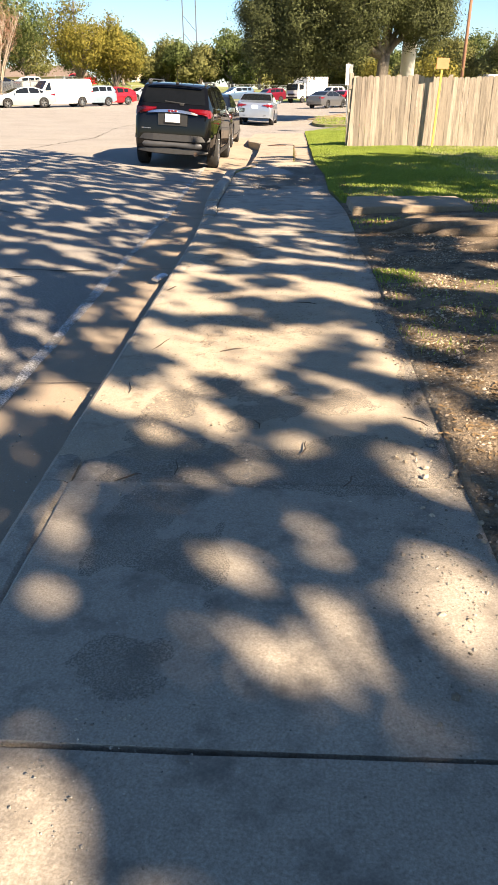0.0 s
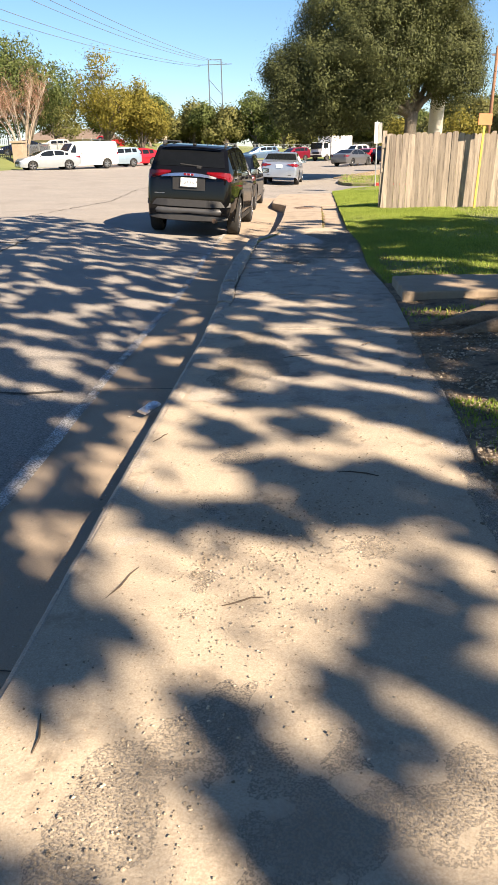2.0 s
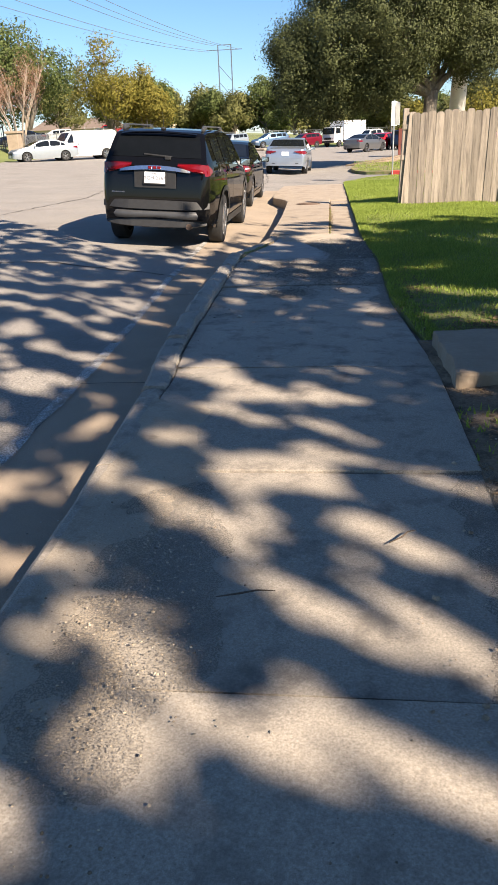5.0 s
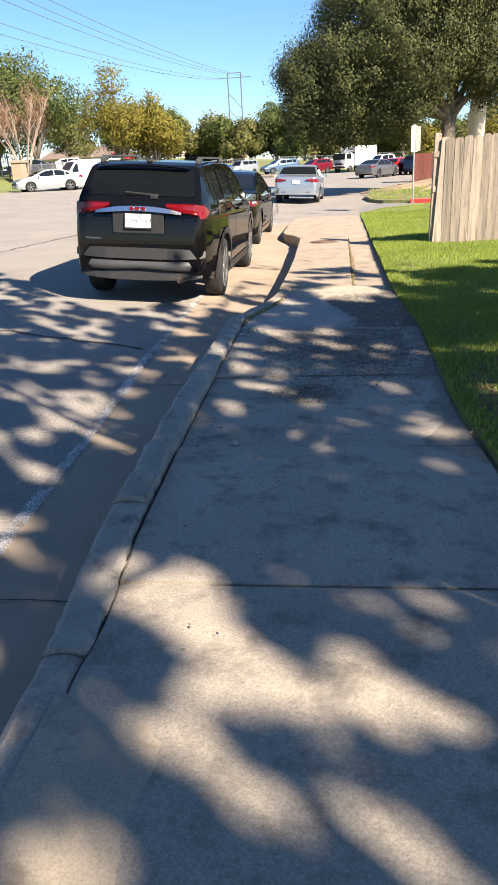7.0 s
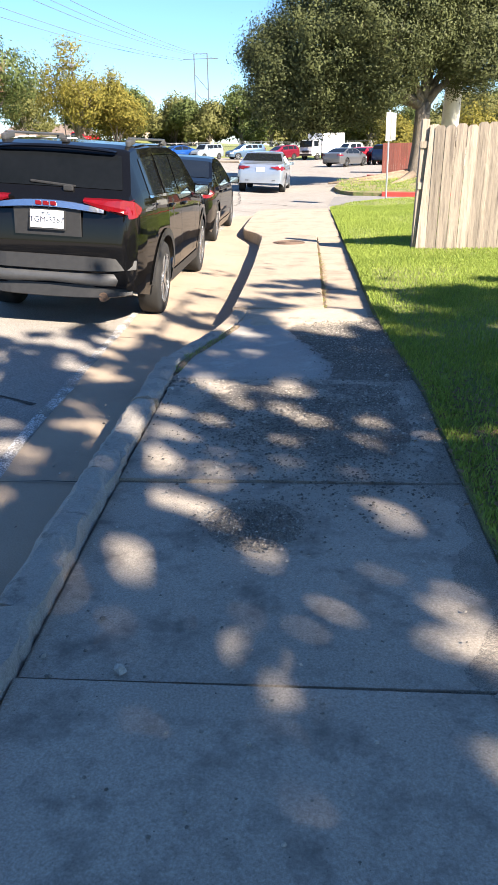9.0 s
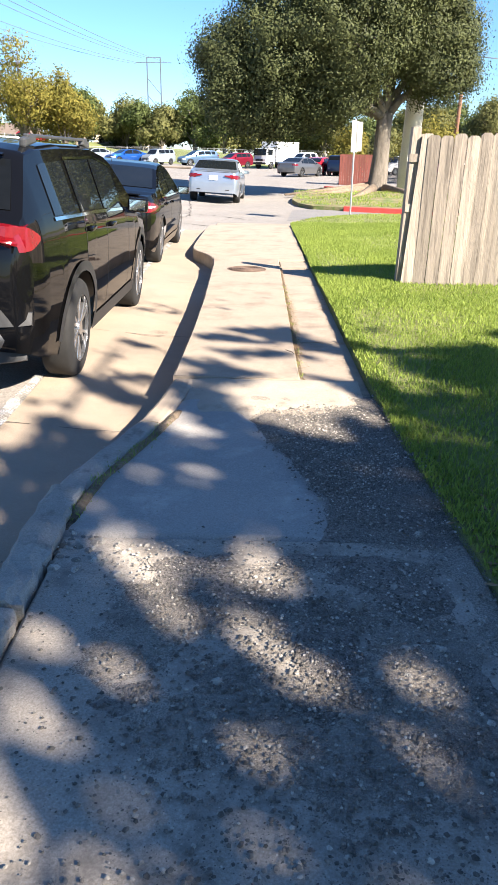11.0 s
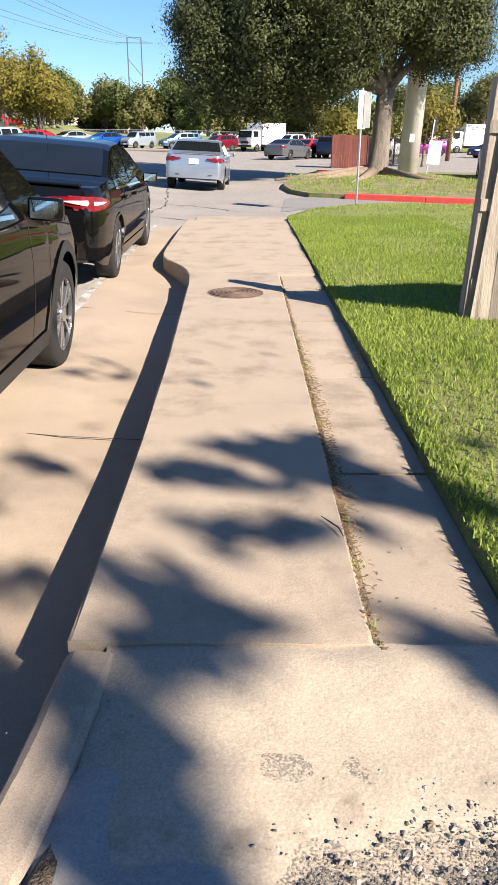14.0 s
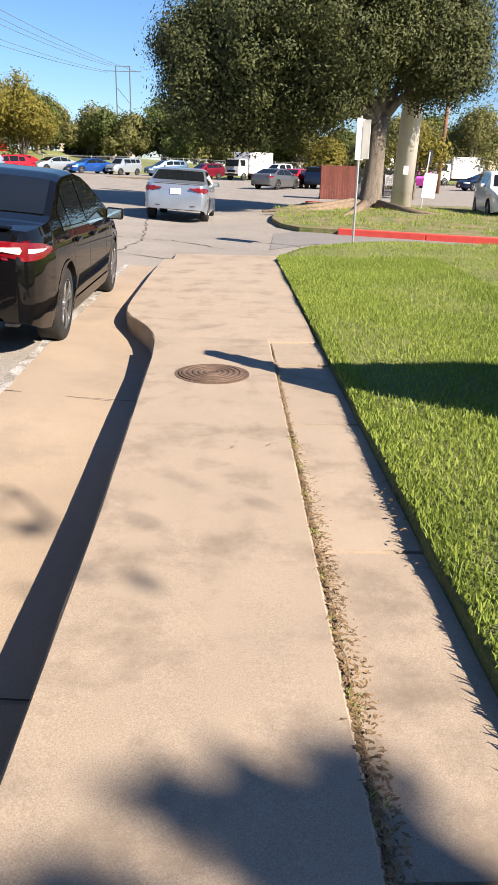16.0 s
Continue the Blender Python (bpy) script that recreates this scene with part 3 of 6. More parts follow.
def edge_grid(name, edge, far, y0, y1, ny, nx, zf, m, label, category, skirt=0.14):
    V, F = [], []
    for j in range(ny + 1):
        y = y0 + (y1 - y0) * j / ny
        a = edge(y) + 0.02 * noise.noise(Vector((y * 3.1, 7, 1)))
        V.append((a, y, -skirt))
        for i in range(nx):
            x = a + (far - a) * (i / (nx - 1)) ** 1.7
            V.append((x, y, zf(x, y)))
    w = nx + 1
    F = [(j * w + i, j * w + i + 1, (j + 1) * w + i + 1, (j + 1) * w + i) for j in range(ny) for i in range(w - 1)]
    return tagged(mesh_ob(name, V, F, m, smooth=True), label, category, kind="structure")


edge_grid("soil", lambda y: outer(y) - 0.01, 30, -30, 11.2, 110, 30, lambda x, y: soil_z(x, y) + 0.004, M_SOIL, "bare dry soil with litter beside the pavement", "ground")
lawn_edge = lambda y: lerp([(10.9, 0.8), (12.6, 0.62), (15, 0.64), (16.5, 0.55), (17.5, 0.52), (30.0, 0.46), (30.6, 0.55), (32.2, 1.2), (33.2, 2.3), (33.6, 4.0)], y)


def lawn_z(x, y):
    return 0.032 - 0.04 * max(0, 1 - (y - 11.2) / 0.6) + 0.05 * min(max((x - lawn_edge(y)) / 0.7, 0), 1) + 0.02 * noise.noise(Vector((x * 0.9, y * 0.9, 5)))


edge_grid("lawn", lawn_edge, 40, 11.2, 33.6, 110, 30, lambda x, y: lawn_z(x, y) - (0.30 * min(max((y - (33.9 - 0.55 * (x - 2.2))) / 1.2, 0), 1) if x > 2.2 else 0), M_TURF, "mown green lawn with bare worn patches", "lawn")
drive_pts = [(0.5, 33.0), (1.5, 34.3), (2.6, 34.2), (6.0, 32.2), (10, 30), (40, 16), (40, 20), (12, 32.6), (6.0, 35.4), (1.7, 37.9), (0.8, 37.0)]
tagged(mesh_ob("driveway", [(x, y, -0.122) for x, y in drive_pts], [tuple(range(len(drive_pts)))], M_DRIVE), "grey asphalt driveway between lawn and red kerb", "driveway", kind="structure")
ISLAND = [(1.5, 37.7), (5.9, 35.2), (12, 32.4), (40, 18.5), (40, 52), (14, 52), (9.5, 44.5), (8.2, 47), (8.5, 52.5), (5.4, 51), (3.4, 53.6), (1.9, 47), (1.2, 43.5), (0.95, 41.0), (1.1, 38.9)]


def raised(name, pts, z0, z1, m, label, category, kind="structure", bumpy=0.0):
    bm = bmesh.new()
    low = [bm.verts.new((x, y, z0)) for x, y in pts]
    top = [bm.verts.new((x, y, z1)) for x, y in pts]
    bm.faces.new(top)
    for i in range(len(pts)):
        bm.faces.new((low[i], low[(i + 1) % len(pts)], top[(i + 1) % len(pts)], top[i]))
    if bumpy:
        bmesh.ops.triangulate(bm, faces=[f for f in bm.faces if len(f.verts) > 4])
        for _ in range(4):
            bmesh.ops.subdivide_edges(bm, edges=[e for e in bm.edges if e.calc_length() > 1.2], cuts=1, use_grid_fill=False)
            bmesh.ops.triangulate(bm, faces=bm.faces[:])
        for v in bm.verts:
            if v.co.z > z1 - 0.001 and not v.is_boundary:
                d = (v.co.xy - Vector((4.8, 45.8))).length
                v.co.z += bumpy * max(0, 1 - d / 7) + 0.03 * noise.noise(v.co * 1.3)
    bmesh.ops.recalc_face_normals(bm, faces=bm.faces)
    return tagged(part(name, bm, m, None, smooth=False), label, category, kind=kind)


raised("tree_island", ISLAND, -0.16, -0.01, M_DRYTURF, "grassy tree island with bare earth and roots", "lawn", bumpy=0.2)


def red_kerb(pts, label):
    root = empty("red_kerb", Matrix(), label, "kerb", kind="structure")
    pts = dense(pts, 0.5)
    for (a, b), (c, d) in zip(pts[::4], pts[4::4] + [pts[-1]]):
        l = math.hypot(c - a, d - b)
        if l > 0.1:
            bm = bbox_bm(l - 0.01, 0.16, 0.17, Matrix.Translation(((a + c) / 2, (b + d) / 2, -0.055)) @ Matrix.Rotation(math.atan2(d - b, c - a), 4, "Z"), 0.02)
            part("kerb_stone", bm, M_RED_LINE, root)
    return root


red_kerb([(2.45, 37.05), (5.9, 35.1), (12, 32.3), (22, 27.4)], "bright red painted kerb along the driveway")
red_kerb([(3.2, 53.6), (5.4, 50.9), (7.0, 51.6)], "faded red kerb behind the tree")
red_kerb([(8.0, 46.9), (9.4, 44.4), (11.5, 45.6)], "faded red kerb at the parking bay")
# white lettering remnants on the red kerb are too worn to read
for k in range(7):
    x = 4.9 + 0.27 * k
    bm = bbox_bm(0.2, 0.006, 0.05, Matrix.Translation((x, 35.68 - (x - 4.9) * 0.5 - 0.085, -0.05)) @ Matrix.Rotation(math.atan2(-2.5, 4.45), 4, "Z"))
    tagged(part("kerb_lettering", bm, M_WHITE_LINE, None), "worn white lettering patch on the red kerb", "marking", "kerb lettering", "structure")


# concrete walkway end beside the roots
walkway = bmesh.new()
bbox_bm(1.5, 1.0, 0.17, Matrix.Translation((1.56, 10.6, 0.025)) @ Matrix.Rotation(0.02, 4, "Z"), 0.02, walkway)
bmesh.ops.subdivide_edges(walkway, edges=[e for e in walkway.edges if e.calc_length() > 0.5], cuts=9, use_grid_fill=True)
for v in walkway.verts:
    v.co += Vector((0.03 * noise.noise(v.co * 5), 0.045 * noise.noise(v.co * 4 + Vector((5, 0, 0))), 0.008 * noise.noise(v.co * 7)))
tagged(part("walkway_slab", walkway, M_STONE, None), "thick old concrete walkway slab with broken edge", "walkway", kind="structure")


# ---- grass blades ----
def blades(name, count, region, h0, h1, m, label, seed, zf, wide=0.006, dens=None):
    rs = np.random.RandomState(seed)
    V, F = [], []
    x0, x1, y0, y1 = region
    n = 0
    while n < count:
        x, y = rs.uniform(x0, x1), rs.uniform(y0, y1)
        e = lawn_edge(y) if y > 11 else outer(y)
        x = e + (x - x0) ** 1.0
        if dens and rs.rand() > dens(x, y):
            n += 1
            continue
        a, h, w = rs.uniform(0, 6.283), rs.uniform(h0, h1), wide * rs.uniform(0.7, 1.4)
        lx, ly = rs.uniform(-0.6, 0.6) * h, rs.uniform(-0.6, 0.6) * h
        z = zf(x, y) - 0.005
        c, s = math.cos(a) * w, math.sin(a) * w
        o = len(V)
        V += [(x - c, y - s, z), (x + c, y + s, z), (x + lx * 0.4 + c * 0.7, y + ly * 0.4 + s * 0.7, z + h * 0.6), (x + lx * 0.4 - c * 0.7, y + ly * 0.4 - s * 0.7, z + h * 0.6), (x + lx, y + ly, z + h)]
        F += [(o, o + 1, o + 2, o + 3), (o + 3, o + 2, o + 4)]
        n += 1
    return tagged(mesh_ob(name, V, F, m), label, "grass", kind="stuff")


patchy = lambda x, y: min(1.0, 0.35 + 1.2 * max(0, noise.noise(Vector((x * 0.7, y * 0.7, 2))) + 0.35)) * (0.55 if y < 12.6 else 1)
blades("lawn_grass", 210000, (0, 2.6, 11.2, 30), 0.02, 0.05, M_BLADE, "short green grass blades of the mown lawn", 4, lawn_z, 0.0035, patchy)
blades("lawn_grass", 100000, (0, 7.0, 11.4, 33), 0.02, 0.045, M_BLADE, "green grass blades farther into the lawn", 5, lawn_z, 0.006, patchy)
blades("edge_grass", 9000, (-0.03, 0.12, 11.2, 30.5), 0.015, 0.05, M_BLADE, "longer grass hanging over the pavement edge", 6, lawn_z, 0.005)
blades("weeds", 900, (0.3, 3.0, 9.0, 9.75), 0.02, 0.06, M_BLADE, "dark low weeds before the walkway slab", 7, soil_z, 0.006)
blades("weeds", 9000, (0.0, 6.0, 9.9, 11.4), 0.02, 0.06, M_BLADE, "rough grass overgrowing the old walkway", 17, soil_z, 0.005, lambda x, y: 0.9 if x > 2.3 else 0.0)
blades("weeds", 500, (0.2, 0.55, 6.4, 6.9), 0.02, 0.05, M_BLADE, "small green weed tuft in bare soil", 8, soil_z, 0.005)
blades("weeds", 700, (0.3, 1.6, 4.6, 6.4), 0.02, 0.05, M_BLADE, "sparse weeds in bare soil", 9, soil_z, 0.004)


# weeds rooted between kerb and patch, and in the long joint
rs = np.random.RandomState(41)
V, F = [], []
for k in range(700):
    y = rs.uniform(15.3, 16.6) if k < 330 else 17.6 + 0.35 * rs.randint(0, 12) + rs.normal() * 0.04
    x = inner(y) + rs.normal() * 0.022 + 0.02 if k < 330 else 0.06 + rs.normal() * 0.018
    h, a, o = rs.uniform(0.008, 0.028), rs.uniform(0, 6.283), len(V)
    c, d = math.cos(a), math.sin(a)
    V += [(x - 0.003 * d, y + 0.003 * c, 0.015), (x + 0.003 * d, y - 0.003 * c, 0.015), (x + c * h * 0.9, y + d * h * 0.9, 0.015 + h)]
    F.append((o, o + 1, o + 2))
tagged(mesh_ob("joint_weeds", V, F, M_BLADE), "small weeds growing in the pavement joints", "weeds", kind="stuff")


# sparse grass and weeds on the tree island
rs = np.random.RandomState(31)
V, F = [], []
while len(F) < 9000:
    x, y = rs.uniform(1.2, 12), rs.uniform(33, 46)
    if y < 38.9 - 0.53 * (x - 1.2) or noise.noise(Vector((x * 0.8, y * 0.8, 9))) < rs.uniform(-0.25, 0.15):
        continue
    d = math.hypot(x - 4.8, y - 45.8)
    z, h, a = -0.015 + 0.2 * max(0, 1 - d / 7), rs.uniform(0.04, 0.10), rs.uniform(0, 6.283)
    c, s = math.cos(a) * 0.012, math.sin(a) * 0.012
    lx, ly, o = rs.uniform(-0.04, 0.04), rs.uniform(-0.04, 0.04), len(V)
    V += [(x - c, y - s, z), (x + c, y + s, z), (x + lx, y + ly, z + h)]
    F.append((o, o + 1, o + 2))
tagged(mesh_ob("island_grass", V, F, M_BLADE), "patchy green grass on the tree island", "grass", kind="stuff")


# ---- fence ----
FENCE = empty("fence", Matrix(), "weathered grey wooden privacy fence with dog-eared pickets", "fence", kind="structure")
rnd = random.Random(11)
x, k = 1.47, 0
while x < 9.6:
    w = 0.138 + rnd.uniform(-0.004, 0.004)
    h = 1.70 + rnd.uniform(-0.025, 0.02) + (0.03 if x < 3.2 else -0.02)
    y = 21.55 - 0.12 * (x - 1.47) + rnd.uniform(-0.006, 0.006)
    t = 0.017
    lean = 0.02 + rnd.uniform(-0.0015, 0.0015) + (0.045 if k == 0 else 0)
    ear = 0.03
    prof = [(0, 0.02), (w, 0.02), (w, h - ear), (w - ear, h), (ear, h), (0, h - ear)]
    V = [(x + px + lean * pz, y - 0.12 * px + s * t / 2, 0.03 + pz) for s in (-1, 1) for px, pz in prof]
    F = [(0, 1, 2, 3, 4, 5), (11, 10, 9, 8, 7, 6)] + [(i, i + 6, (i + 1) % 6 + 6, (i + 1) % 6) for i in range(6)]
    mesh_ob("picket", V, F, M_WOOD, FENCE)
    x += w + rnd.choice((0.001, 0.003, 0.005))
    k += 1
for z in (0.35, 0.95, 1.5):
    bm = bbox_bm(8.3, 0.04, 0.09, Matrix.Translation((5.58, 21.057 + 0.045, z)) @ Matrix.Rotation(math.atan2(-0.12, 1), 4, "Z"))
    part("rail", bm, M_WOOD, FENCE)
for px in (1.62, 4.0, 6.4, 8.8):
    bm = bbox_bm(0.09, 0.09, 1.75, Matrix.Translation((px, 21.55 - 0.12 * (px - 1.47) + 0.11, 0.88)))
    part("post", bm, M_WOOD, FENCE)
# board at the fence's free end, leaning
bm = bbox_bm(0.10, 0.14, 1.82, Matrix.Translation((1.50, 21.66, 0.92)) @ Matrix.Rotation(0.03, 4, "Y"), 0.006)
part("end_post", bm, M_WOOD, FENCE, "split leaning end post")

# marker post with a blank orange board in front of the fence
marker = empty("marker_post", pose(3.62, 21.05, 0.05, 0, 2.5, 0), "yellow marker post with a faded orange board", "sign post")
part("post", bbox_bm(0.05, 0.05, 1.95, Matrix.Translation((0, 0, 0.97)), 0.006), M_YELLOW, marker)
part("board", bbox_bm(0.30, 0.02, 0.24, Matrix.Translation((0, -0.035, 1.95)), 0.004), M_ORANGE, marker, "blank faded orange board")

# road sign seen edge-on and from behind
sign = empty("road_sign", pose(2.16, 32.9, -0.02, 0, 0, 0), "grey sign plates on a thin steel post in the lawn", "road sign")
part("post", cyl_bm(0.024, 0.024, 2.42, Matrix.Translation((0, 0, 1.21)), 10), M_STEEL, sign)
part("plate", bbox_bm(0.46, 0.006, 0.74, Matrix.Translation((-0.0, -0.03, 2.0)) @ Matrix.Rotation(radians(62), 4, "Z") @ Matrix.Translation((0.0, 0, 0))), M_SIGNBACK, sign, "pale blank sign plate")
part("plate", bbox_bm(0.34, 0.006, 0.70, Matrix.Translation((0.06, 0.03, 2.0)) @ Matrix.Rotation(radians(-48), 4, "Z")), M_SIGNBACK, sign, "pale blank sign plate")
for z in (1.8, 2.2):
    part("bolt", cyl_bm(0.012, 0.012, 0.07, Matrix.Translation((0, -0.02, z)) @ Matrix.Rotation(radians(90), 4, "X"), 8), M_STEEL, sign)

# manhole cover in the raised slab
mh = empty("manhole_cover", pose(-0.42, 22.8, 0.034), "round rusty cast-iron manhole cover in the pavement", "manhole")
part("ring", cyl_bm(0.27, 0.268, 0.012, Matrix.Translation((0, 0, 0.001)), 40), M_CASTIRON, mh)
part("lid", cyl_bm(0.24, 0.238, 0.012, Matrix.Translation((0, 0, 0.008)), 40), M_CASTIRON, mh)
for r in (0.05, 0.09, 0.13, 0.17, 0.21):
    n = 40
    V = [((r + d) * math.cos(2 * math.pi * i / n), (r + d) * math.sin(2 * math.pi * i / n), z) for i in range(n) for d, z in ((-0.012, 0.013), (-0.008, 0.019), (0.008, 0.019), (0.012, 0.013))]
    F = [(4 * i + k, 4 * ((i + 1) % n) + k, 4 * ((i + 1) % n) + k + 1, 4 * i + k + 1) for i in range(n) for k in range(3)]
    mesh_ob("raised_ring", V, F, M_CASTIRON, mh)


# ---- vehicles ----
def wheel(parent, x, y, r, w, side, spokes, rim_mat=None, edge=0.006):
    """A wheel with its tyre and spoked rim; side is 1 on the right."""
    hub = new("wheel")
    hub.parent, hub.matrix_basis = parent, pose(x, y, r)
    prof = [(r * 0.68, w * 0.5), (r * 0.8, w * 0.5), (r * 0.95, w * 0.46), (r, w * 0.36), (r, -w * 0.36), (r * 0.95, -w * 0.46), (r * 0.66, -w * 0.5)]
    n = 36
    V = [(d * side, q * math.cos(2 * math.pi * i / n), q * math.sin(2 * math.pi * i / n)) for i in range(n) for q, d in prof]
    k = len(prof)
    F = [(i * k + j, i * k + j + 1, ((i + 1) % n) * k + j + 1, ((i + 1) % n) * k + j) for i in range(n) for j in range(k - 1)]
    mesh_ob("tyre", V, F, M_TYRE, hub, smooth=True)
    bm = bmesh.new()
    R = Matrix.Rotation(radians(90), 4, "Y")
    cyl_bm(r * 0.69, r * 0.69, w * 0.7, R, 32, bm, caps=False)
    cyl_bm(r * 0.69, r * 0.69, 0.01, Matrix.Translation((-side * w * 0.12, 0, 0)) @ R, 32, bm)
    part("barrel", bm, M_PLASTIC, hub)
    bm = bmesh.new()
    for i in range(spokes):
        for da in (-0.14, 0.14):
            a = 2 * math.pi * i / spokes + da
            bbox_bm(0.03, r * 0.075, r * 0.58, Matrix.Rotation(a, 4, "X") @ Matrix.Translation((side * w * 0.36, 0, r * 0.38)) @ Matrix.Rotation(da * 0.8, 4, "X"), edge, bm)
    for i in range(32):
        a = 2 * math.pi * i / 32
        bbox_bm(0.03, r * 0.15, r * 0.045, Matrix.Rotation(a, 4, "X") @ Matrix.Translation((side * w * 0.42, 0, r * 0.68)), 0, bm)
    cyl_bm(r * 0.16, r * 0.14, 0.045, Matrix.Translation((side * w * 0.37, 0, 0)) @ R, 16, bm)
    part("rim", bm, rim_mat or M_RIM, hub)
    return hub


PLAN = [(0, 0.80), (0.03, 0.86), (0.10, 0.92), (0.25, 0.965), (0.6, 0.99), (1.2, 1.0)]


class Shape:
    """The outer skin of a car: s runs from its tail to its nose."""

    def __init__(self, q):
        self.q, self.L, self.W = q, q["L"], q["W"]

    def plan(self, s):
        return min(lerp(self.q.get("plan", PLAN), s), lerp([(0, 0.70), (0.06, 0.80), (0.25, 0.9), (0.6, 0.965), (1.2, 1.0)], self.L - s))

    def bottom(self, s):
        z = lerp(self.q["sill"], s)
        for c in self.q["axles"]:
            d, ra = s - c, self.q["r"] * 1.17
            if abs(d) < ra:
                z = max(z, self.q["r"] + math.sqrt(ra * ra - d * d))
        return z

    def belt(self, s):
        return lerp(self.q["belt"], s)

    def top(self, s):
        return max(lerp(self.q["top"], s), self.belt(s) + 0.012)

    def side(self, s, z):
        zl, half = self.belt(s), self.W / 2 * self.plan(s)
        if z >= zl:
            return half * 0.955 - self.q.get("tumble", 0.36) * (z - zl)
        t = (z - 0.2) / max(zl - 0.2, 0.05)
        return half * lerp([(0, 0.945), (0.25, 0.985), (0.45, 1.0), (0.7, 0.998), (0.86, 0.985), (1, 0.955)], t)

    def stations(self):
        out = set(round(self.L * i / 44, 3) for i in range(45))
        for t in self.q["top"] + self.q["belt"]:
            out.add(t[0])
        for c in self.q["axles"]:
            for k in range(-8, 9):
                out.add(round(c + self.q["r"] * 1.17 * math.sin(k * math.pi / 16) * 0.9999, 3))
        return sorted(v for v in out if 0 <= v <= self.L)

    def skin(self, parent, m):
        S, rows = self.stations(), []
        for s in S:
            zb, zl, zt = self.bottom(s), self.belt(s), self.top(s)
            zb = min(zb, zl - 0.02)
            ring = []
            for k in range(8):
                z = zb + (zl - zb) * k / 7
                ring.append((self.side(s, z), z))
            zr = zl + (zt - zl) * 0.93
            for k in range(1, 5):
                z = zl + (zr - zl) * k / 4
                ring.append((self.side(s, z), z))
            wr = ring[-1][0]
            for u, v in ((0.93, 0.6), (0.75, 0.9), (0.4, 0.98), (0, 1)):
                ring.append((wr * u, zr + (zt - zr) * v))
            rows.append([(a, s, z) for a, z in ring] + [(-a, s, z) for a, z in ring[-2::-1]])
        n = len(rows[0])
        V = [v for r in rows for v in r]
        F = [(i * n + k, (i + 1) * n + k, (i + 1) * n + k + 1, i * n + k + 1) for i in range(len(S) - 1) for k in range(n - 1)]
        half = n // 2
        for base, flip in ((0, False), ((len(S) - 1) * n, True)):
            for k in range(half):
                f = (base + k, base + k + 1, base + n - 2 - k, base + n - 1 - k)
                if len(set(f)) > 2:
                    f = tuple(dict.fromkeys(f))
                    F.append(f[::-1] if flip else f)
        ob = mesh_ob("body", V, F, m, parent, smooth=True)
        mod = ob.modifiers.new("split", "EDGE_SPLIT")
        mod.split_angle = radians(38)
        return ob

    def panel(self, name, parent, m, s0, s1, lo, hi, side, off=0.006, cols=14, rows=4, label=""):
        """A piece laid on the flank between the heights lo(s) and hi(s)."""
        V = []
        for i in range(cols + 1):
            s = s0 + (s1 - s0) * i / cols
            a, b = lo(s), max(hi(s), lo(s) + 0.002)
            for k in range(rows + 1):
                z = a + (b - a) * k / rows
                V.append((side * (self.side(s, z) + off), s, z))
        w = rows + 1
        F = [(i * w + k, (i + 1) * w + k, (i + 1) * w + k + 1, i * w + k + 1) for i in range(cols) for k in range(rows)]
        return mesh_ob(name, V, F if side > 0 else [f[::-1] for f in F], m, parent, label, True)

    def screen(self, name, parent, m, s0, s1, margin=0.1, off=0.006, label=""):
        """Glass laid on the sloping top between two stations."""
        V, n = [], 10
        for i in range(9):
            s = s0 + (s1 - s0) * i / 8
            zt, d = self.top(s), 0.02
            sl = (self.top(s + d) - self.top(s - d)) / (2 * d)
            nl = math.hypot(1, sl)
            zr = self.belt(s) + (zt - self.belt(s)) * 0.93
            w = self.side(s, zr) - margin
            for k in range(n + 1):
                u = -1 + 2 * k / n
                drop = (zt - zr) * 0.35 * u * u
                V.append((w * u, s - off * sl / nl, zt + off / nl - drop * (abs(u) > 0.6)))
        F = [(i * 11 + k, i * 11 + k + 1, (i + 1) * 11 + k + 1, (i + 1) * 11 + k) for i in range(8) for k in range(n)]
        return mesh_ob(name, V, F, m, parent, label, True)


